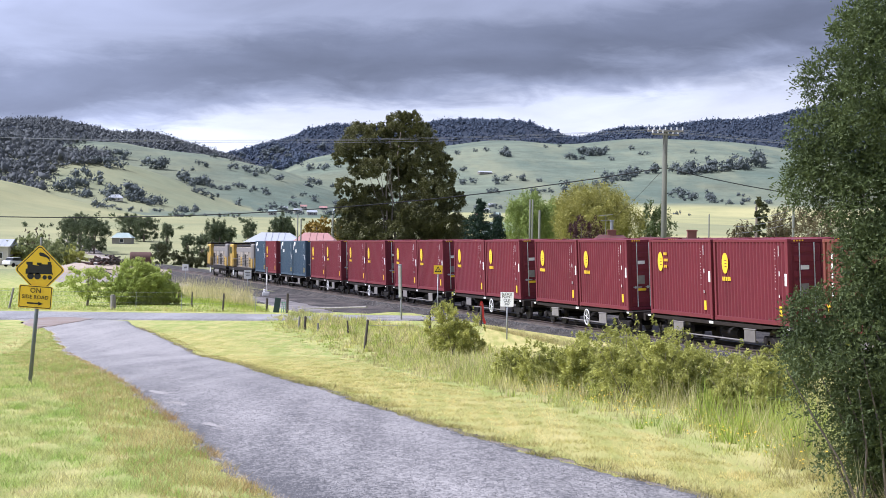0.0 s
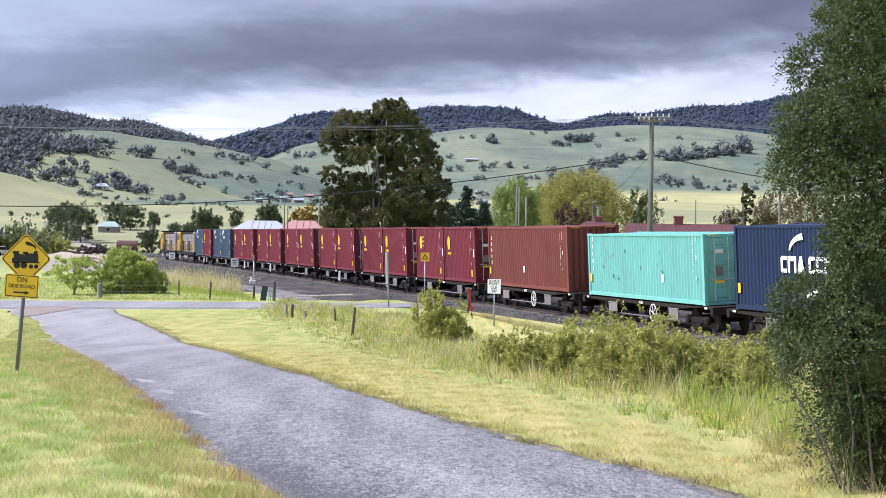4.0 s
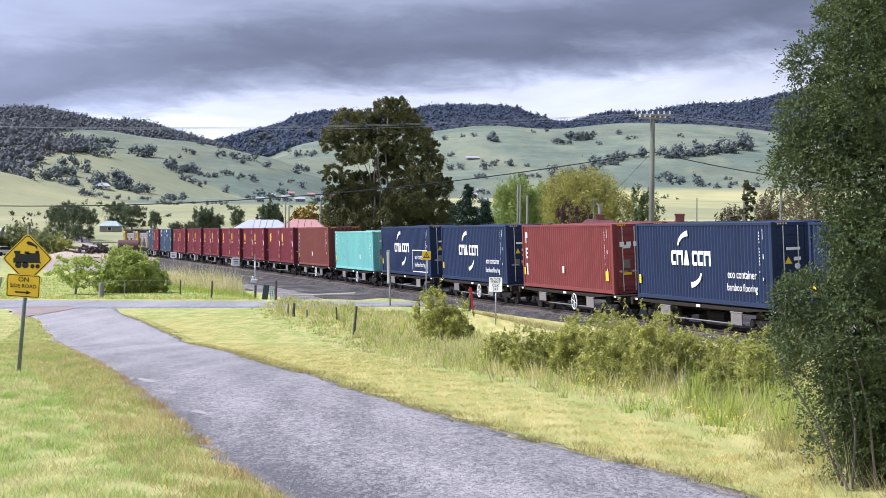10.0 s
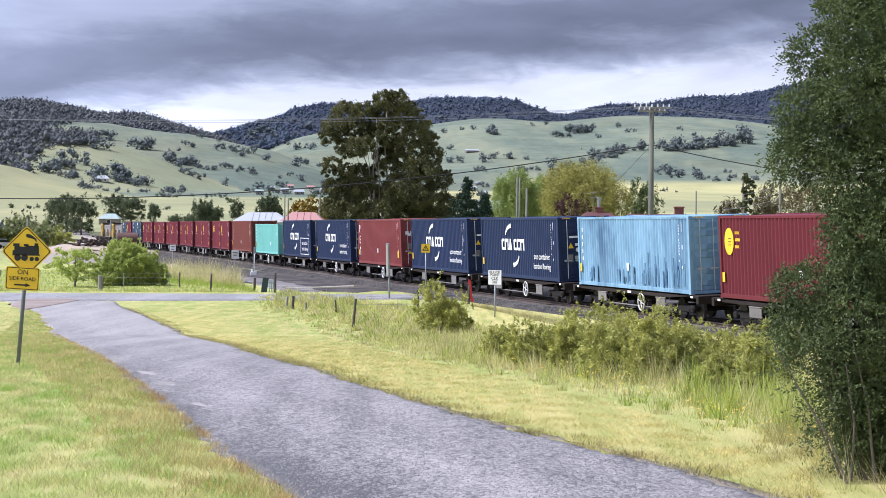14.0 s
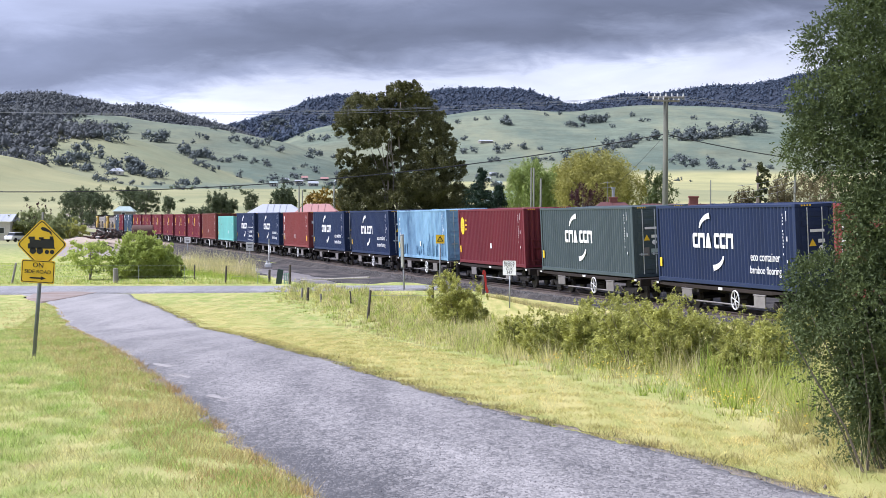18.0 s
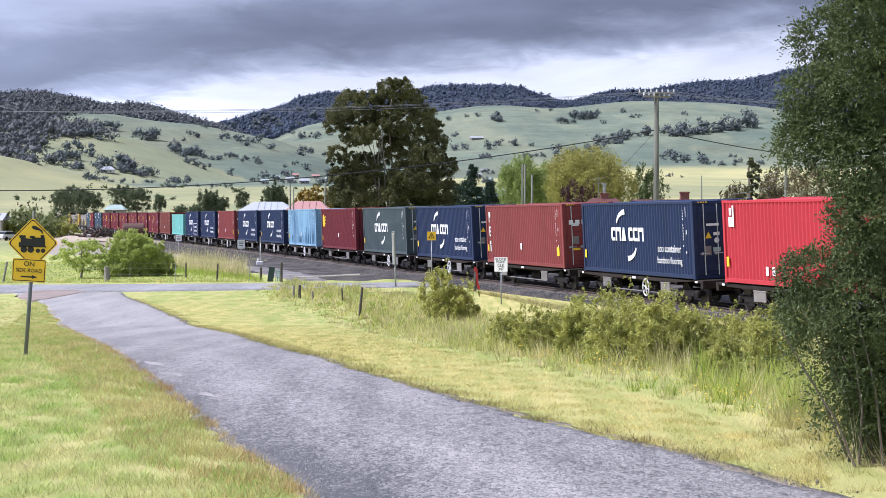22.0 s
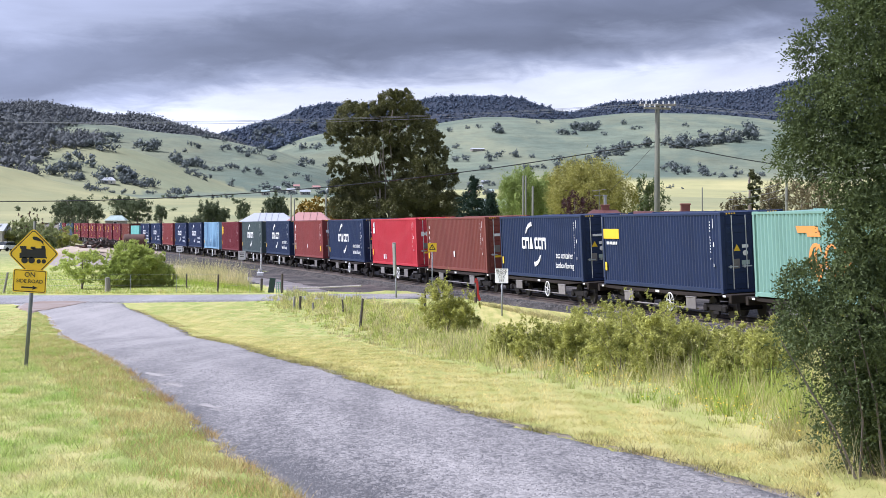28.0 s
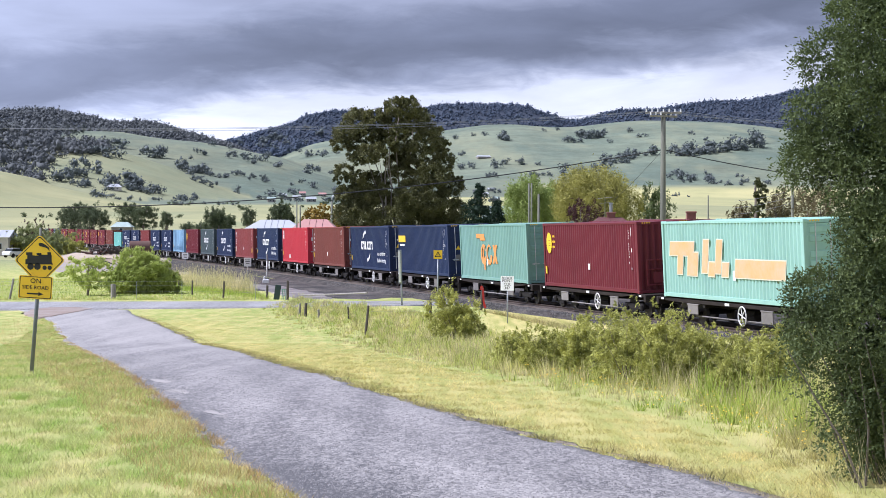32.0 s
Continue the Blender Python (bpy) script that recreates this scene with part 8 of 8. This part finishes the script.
# ---- the yard at the bend: old tank, scrap timber, gravel, parked car ----
def tank():
    x, y = (-40.95, 240.0)
    z = height(x, y)
    t = empty("old_tank", pose(x, y, z + 1.15, 0, 0, 8), "rusted brown horizontal tank lying in the yard", "tank")
    part("shell", mesh_of(rod([(-1.35, 0, 0.85), (-1.28, 0, 0.85), (1.28, 0, 0.85), (1.35, 0, 0.85)], 0.86, 24), "shell", TANK_RUST, True), parent=t)
    for u in (-1.3, 1.3):
        part("end_cap", rod([(u, 0, 0.85), (u * 1.1, 0, 0.85)], 0.86, 24, None, 0.75), TANK_RUST, t)
    part("hatch", rod([(0.1, 0, 1.5), (0.1, 0, 1.68)], 0.3, 12), TANK_RUST, t)
    for u in (-0.8, 0.8):
        part("cradle", boxes((u, 0, 0.0, 0.25, 1.3, 0.5), bevel=0.03), DARK_WOOD, t)


tank()


def scrap_pile():
    x, y = (-44.586, 237.0)
    z = height(x, y)
    s = empty("scrap_pile", pose(x, y, z + 1.1), "heap of dark scrap timber and iron in the yard", "scrap heap")
    rng = random.Random(4)
    for i in range(70):
        u = rng.gauss(0, 1.0)
        h = max(0.1, 1.35 - abs(u) * 0.55) * rng.uniform(0.1, 1)
        L = rng.uniform(0.6, 1.8)
        part("plank", boxes((0, 0, 0, L, 0.22, 0.16), bevel=0.02), DARK_WOOD if i % 3 else TANK_RUST, s, m=pose(u * 1.3, rng.uniform(-0.6, 0.6), h, rng.uniform(-20, 20), rng.uniform(-35, 35), rng.uniform(-70, 70)))


scrap_pile()


def heap(kind, x, y, r, h, mat, label, seed, power=1.1):
    rng = np.random.default_rng(seed)
    n, m = 22, 8
    z0 = height(x, y) - 0.1
    v, f = [(0, 0, h)], []
    for i in range(1, m + 1):
        for j in range(n):
            a = 2 * math.pi * j / n
            u = i / m
            rr = r * u * (1 + 0.15 * math.sin(3 * a + seed) + 0.06 * rng.normal())
            v.append((rr * math.cos(a), rr * math.sin(a) * 0.7, h * max(0, 1 - u) ** power * (1 + 0.12 * rng.normal())))
    for j in range(n):
        f.append((0, 1 + j, 1 + (j + 1) % n, 1 + (j + 1) % n))
    quad = []
    for i in range(m - 1):
        for j in range(n):
            a = 1 + i * n + j
            b = 1 + i * n + (j + 1) % n
            quad.append((a, a + n, b + n, b))
    ob = new(kind, make_mesh(kind, v, quad, mat, True))
    ob.matrix_basis = pose(x, y, z0)
    return tagged(ob, label, "heap")


BANK_EARTH = material("bank_earth", (0.46, 0.375, 0.29), 0.95, dark=(0.24, 0.19, 0.145), scale=0.5, fine=6, bump=0.4)
heap("gravel_heap", -42.735, 222, 2.0, 0.8, BALLAST, "dark grey heap of gravel", 2)
heap("earth_bank", -46.038, 238, 9.5, 1.25, BANK_EARTH, "broad pale bank of bare earth in the yard", 3, 0.35)


def sheet(name, pts, mat, lift, label, category, n=14):
    """A patch of bare ground lying on the land, with an uneven outline."""
    c = np.mean(np.array(pts), axis=0)
    line = resample(pts + [pts[0]], 64)
    rng = np.random.default_rng(len(pts) + int(abs(c[0])))
    line = c + (line - c) * (1 + 0.06 * rng.normal(size=(64, 1)))
    t = np.linspace(0, 1, n)[:, None, None]
    g = c + (line[None] - c) * t
    z = land(g[..., 0], g[..., 1])[0] + lift
    z[-1] -= lift + 0.05
    idx = np.arange(n * 64).reshape(n, 64)
    f = np.stack([idx[:-1, :-1], idx[1:, :-1], idx[1:, 1:], idx[:-1, 1:]], -1).reshape(-1, 4)
    me = make_mesh(name, np.concatenate([g, z[..., None]], -1), f, mat, True)
    if me.polygons[len(f) // 2].normal.z < 0:
        me.flip_normals()
    return tagged(new(name, me), label, category, kind="structure")


sheet("gravel_yard", [(-44.175, 190), (-33.681, 170), (-23.409, 165), (-28.375, 200.0), (-37.8, 240.0), (-57.456, 290.0), (-63.35, 280.0)], GRAVEL, 0.04, "bare gravel yard beside the line", "yard")
DARK_GRAVEL = material("dark_gravel", (0.15, 0.125, 0.11), 0.95, dark=(0.022, 0.019, 0.018), scale=0.5, fine=6, bump=0.8, amount=1.5, bump_dist=0.05, stretch=(1, 0.6, 1))
sheet("gravel_margin", [(-8.67, 102), (-4.011, 103.5), (0.535, 107), (0.62, 124), (-6.21, 138), (-14.44, 152), (-20.192, 164), (-16.776, 138), (-12.525, 120)], DARK_GRAVEL, 0.05, "dark gravel between the road and the line", "yard")
WET_APRON = material("wet_pale_gravel", (0.42, 0.37, 0.34), 0.45, dark=(0.09, 0.075, 0.065), scale=0.55, fine=5, bump=0.2, amount=1.5, stretch=(0.5, 0.5, 1))
sheet("crossing_apron", [(-14.16, 128), (-10.71, 112), (-8.58, 104), (-6.63, 104), (-7.84, 112), (-11.76, 128), (-17.04, 142)], WET_APRON, 0.075, "pale damp gravel apron by the crossing", "yard")
JUNCTION_DIRT = material("junction_dirt", (0.33, 0.30, 0.285), 0.75, dark=(0.22, 0.15, 0.11), scale=0.7, fine=7, bump=0.3, amount=1.3, stretch=(0.45, 1.3, 1))
sheet("junction_dirt", [(-19.746, 83.25), (-20.159, 89.1), (-18.779, 90.5), (-17.374, 89.1), (-17.413, 85.2), (-17.519, 80.2), (-17.747, 77.9)], JUNCTION_DIRT, 0.062, "reddish-brown dirt washed over the road junction", "dirt")
strip("road_side", [(-67.875, 300.0), (-66.413, 330.0), (-76.75, 400.0), (-111.15, 520.0)], [(-46.725, 280.0), (-57.131, 330.0), (-73, 400.0), (-106.275, 520.0)], 30, 5, GRAVEL, 0.06, "gravel side road climbing past sheds", "road", 0.1)


def parked_car():
    x, y = (-68.4, 285.0)
    z = height(x, y)
    c = empty("parked_car", pose(x, y, z, 0, 0, 60), "white parked car beside the cottage", "car")
    bm = prism([(-2.1, 0.35), (2.1, 0.35), (2.15, 0.7), (1.9, 0.88), (1.1, 0.95), (-1.9, 0.98), (-2.1, 0.8)], 1.7)
    bmesh.ops.bevel(bm, geom=bm.edges[:], offset=0.06, segments=2, affect="EDGES", profile=0.5)
    part("body", bm, WHITE_PAINT, c)
    part("cabin", prism([(-1.6, 0.95), (0.95, 0.93), (0.35, 1.42), (-1.2, 1.45)], 1.45), GLASS_DARK, c)
    part("roof", boxes((-0.42, 0, 1.46, 1.55, 1.4, 0.06), bevel=0.02), WHITE_PAINT, c)
    for u in (-1.3, 1.3):
        for w in (-0.78, 0.78):
            part("wheel", rod([(u, w - 0.1, 0.33), (u, w + 0.1, 0.33)], 0.33, 16), GRIME, c)


parked_car()


# ---- patches on the lane's edge ----
def edge_patch(x, y, w, d, seed):
    """A worn spot where the seal has broken off the pale base, with a ragged outline and crumbs round it."""
    rng = random.Random(seed)
    bm = bmesh.new()
    for u0, v0, size in [(0, 0, 1.0)] + [(rng.uniform(-1.3, 1.3) * w, rng.uniform(-1.4, 1.4) * d, rng.uniform(0.12, 0.4)) for i in range(7)]:
        out = [(u0 + size * w * math.cos(a) * rng.uniform(0.45, 1.15), v0 + size * d * math.sin(a) * rng.uniform(0.45, 1.15)) for a in [2 * math.pi * i / 22 for i in range(22)]]
        bm.faces.new([bm.verts.new((x + u + v * -0.42, y + v, height(x + u + v * -0.42, y + v) + 0.026)) for u, v in out])
    ob = new("broken_edge_patch", mesh_of(bm, "broken_edge_patch", PALE_DIRT))
    tagged(ob, "pale broken patch at the lane's edge", "road patch", "broken patches", kind="structure")


for i, (x, y, w, d) in enumerate(((-12.155, 63.35, 0.4, 1.3), (-5.75, 34.9, 0.17, 1.2), (-4.5, 29.2, 0.2, 1.0), (-3.85, 26.55, 0.19, 0.8), (-2.8, 22.3, 0.18, 0.5))):
    edge_patch(x, y, w, d, i)


def flowers():
    """Yellow flower heads standing in the long grass."""
    rng = np.random.default_rng(61)
    n = 260
    y = 16.5 + 14 * rng.random(n)
    x = np.interp(y, [p[1] for p in VERGE_LOW[::-1]], [p[0] for p in VERGE_LOW[::-1]]) + 0.15 + 1.1 * rng.random(n) ** 1.5
    c = np.stack([x, y, land(x, y)[0] + 0.08 + 0.2 * rng.random(n)], -1)
    s = (0.008 + 0.008 * rng.random(n))[:, None, None]
    star = np.array([(1, 0, 0), (0, 1, 0), (-1, 0, 0), (0, -1, 0), (0, 0, 0.6)])
    f = np.array([(0, 1, 4), (1, 2, 4), (2, 3, 4), (3, 0, 4)])
    tagged(new("wild_flowers", make_mesh("wild_flowers", (c[:, None] + star * s).reshape(-1, 3), (f[None] + 5 * np.arange(n)[:, None, None]).reshape(-1, 3), LOGO_YELLOW)), "small yellow wild flowers in the long grass", "flowers", kind="stuff")


flowers()


# ---- clods and stones turned up on the verge ----
def clods():
    rng = np.random.default_rng(77)
    a = resample(LANE_RIGHT[1:13], 300)
    v, f = [], []
    base = np.array([(0, 0, 0.6), (0.5, 0, 0.2), (0.1, 0.55, 0.15), (-0.5, 0.1, 0.2), (-0.1, -0.5, 0.15), (0, 0, -0.3)])
    tri = np.array([(0, 1, 2), (0, 2, 3), (0, 3, 4), (0, 4, 1), (5, 2, 1), (5, 3, 2), (5, 4, 3), (5, 1, 4)])
    for i in range(300):
        p = a[rng.integers(0, 300)] + (rng.normal() * 0.1, rng.normal() * 0.1)
        s = 0.014 + 0.034 * rng.random() ** 3
        q = base * s * (0.6 + 0.8 * rng.random((6, 1)))
        f.append(tri + len(v) * 6)
        v.append(q + (p[0], p[1], height(p[0], p[1]) + 0.01))
    tagged(new("earth_clods", make_mesh("earth_clods", np.concatenate(v), np.concatenate(f), DIRT_EDGE)), "dark clods and stones along the lane's edge", "stones", kind="stuff")


clods()

# ---- the train draws away along its curve ----
def gone(t):
    """Metres along the track by which the train is ahead of where it stands at 28 s."""
    return -256.83 + 8.759 * t + 0.015698 * t * t - 0.0000338 * t ** 3


def motions():
    for thing, at, up in TRAIN:
        rows = []
        for k in range(17):
            t = 2.0 * k
            rows.append((t, track_pose(at + gone(t)) @ pose(0, 0, up)))
        walk(thing, rows)


motions()
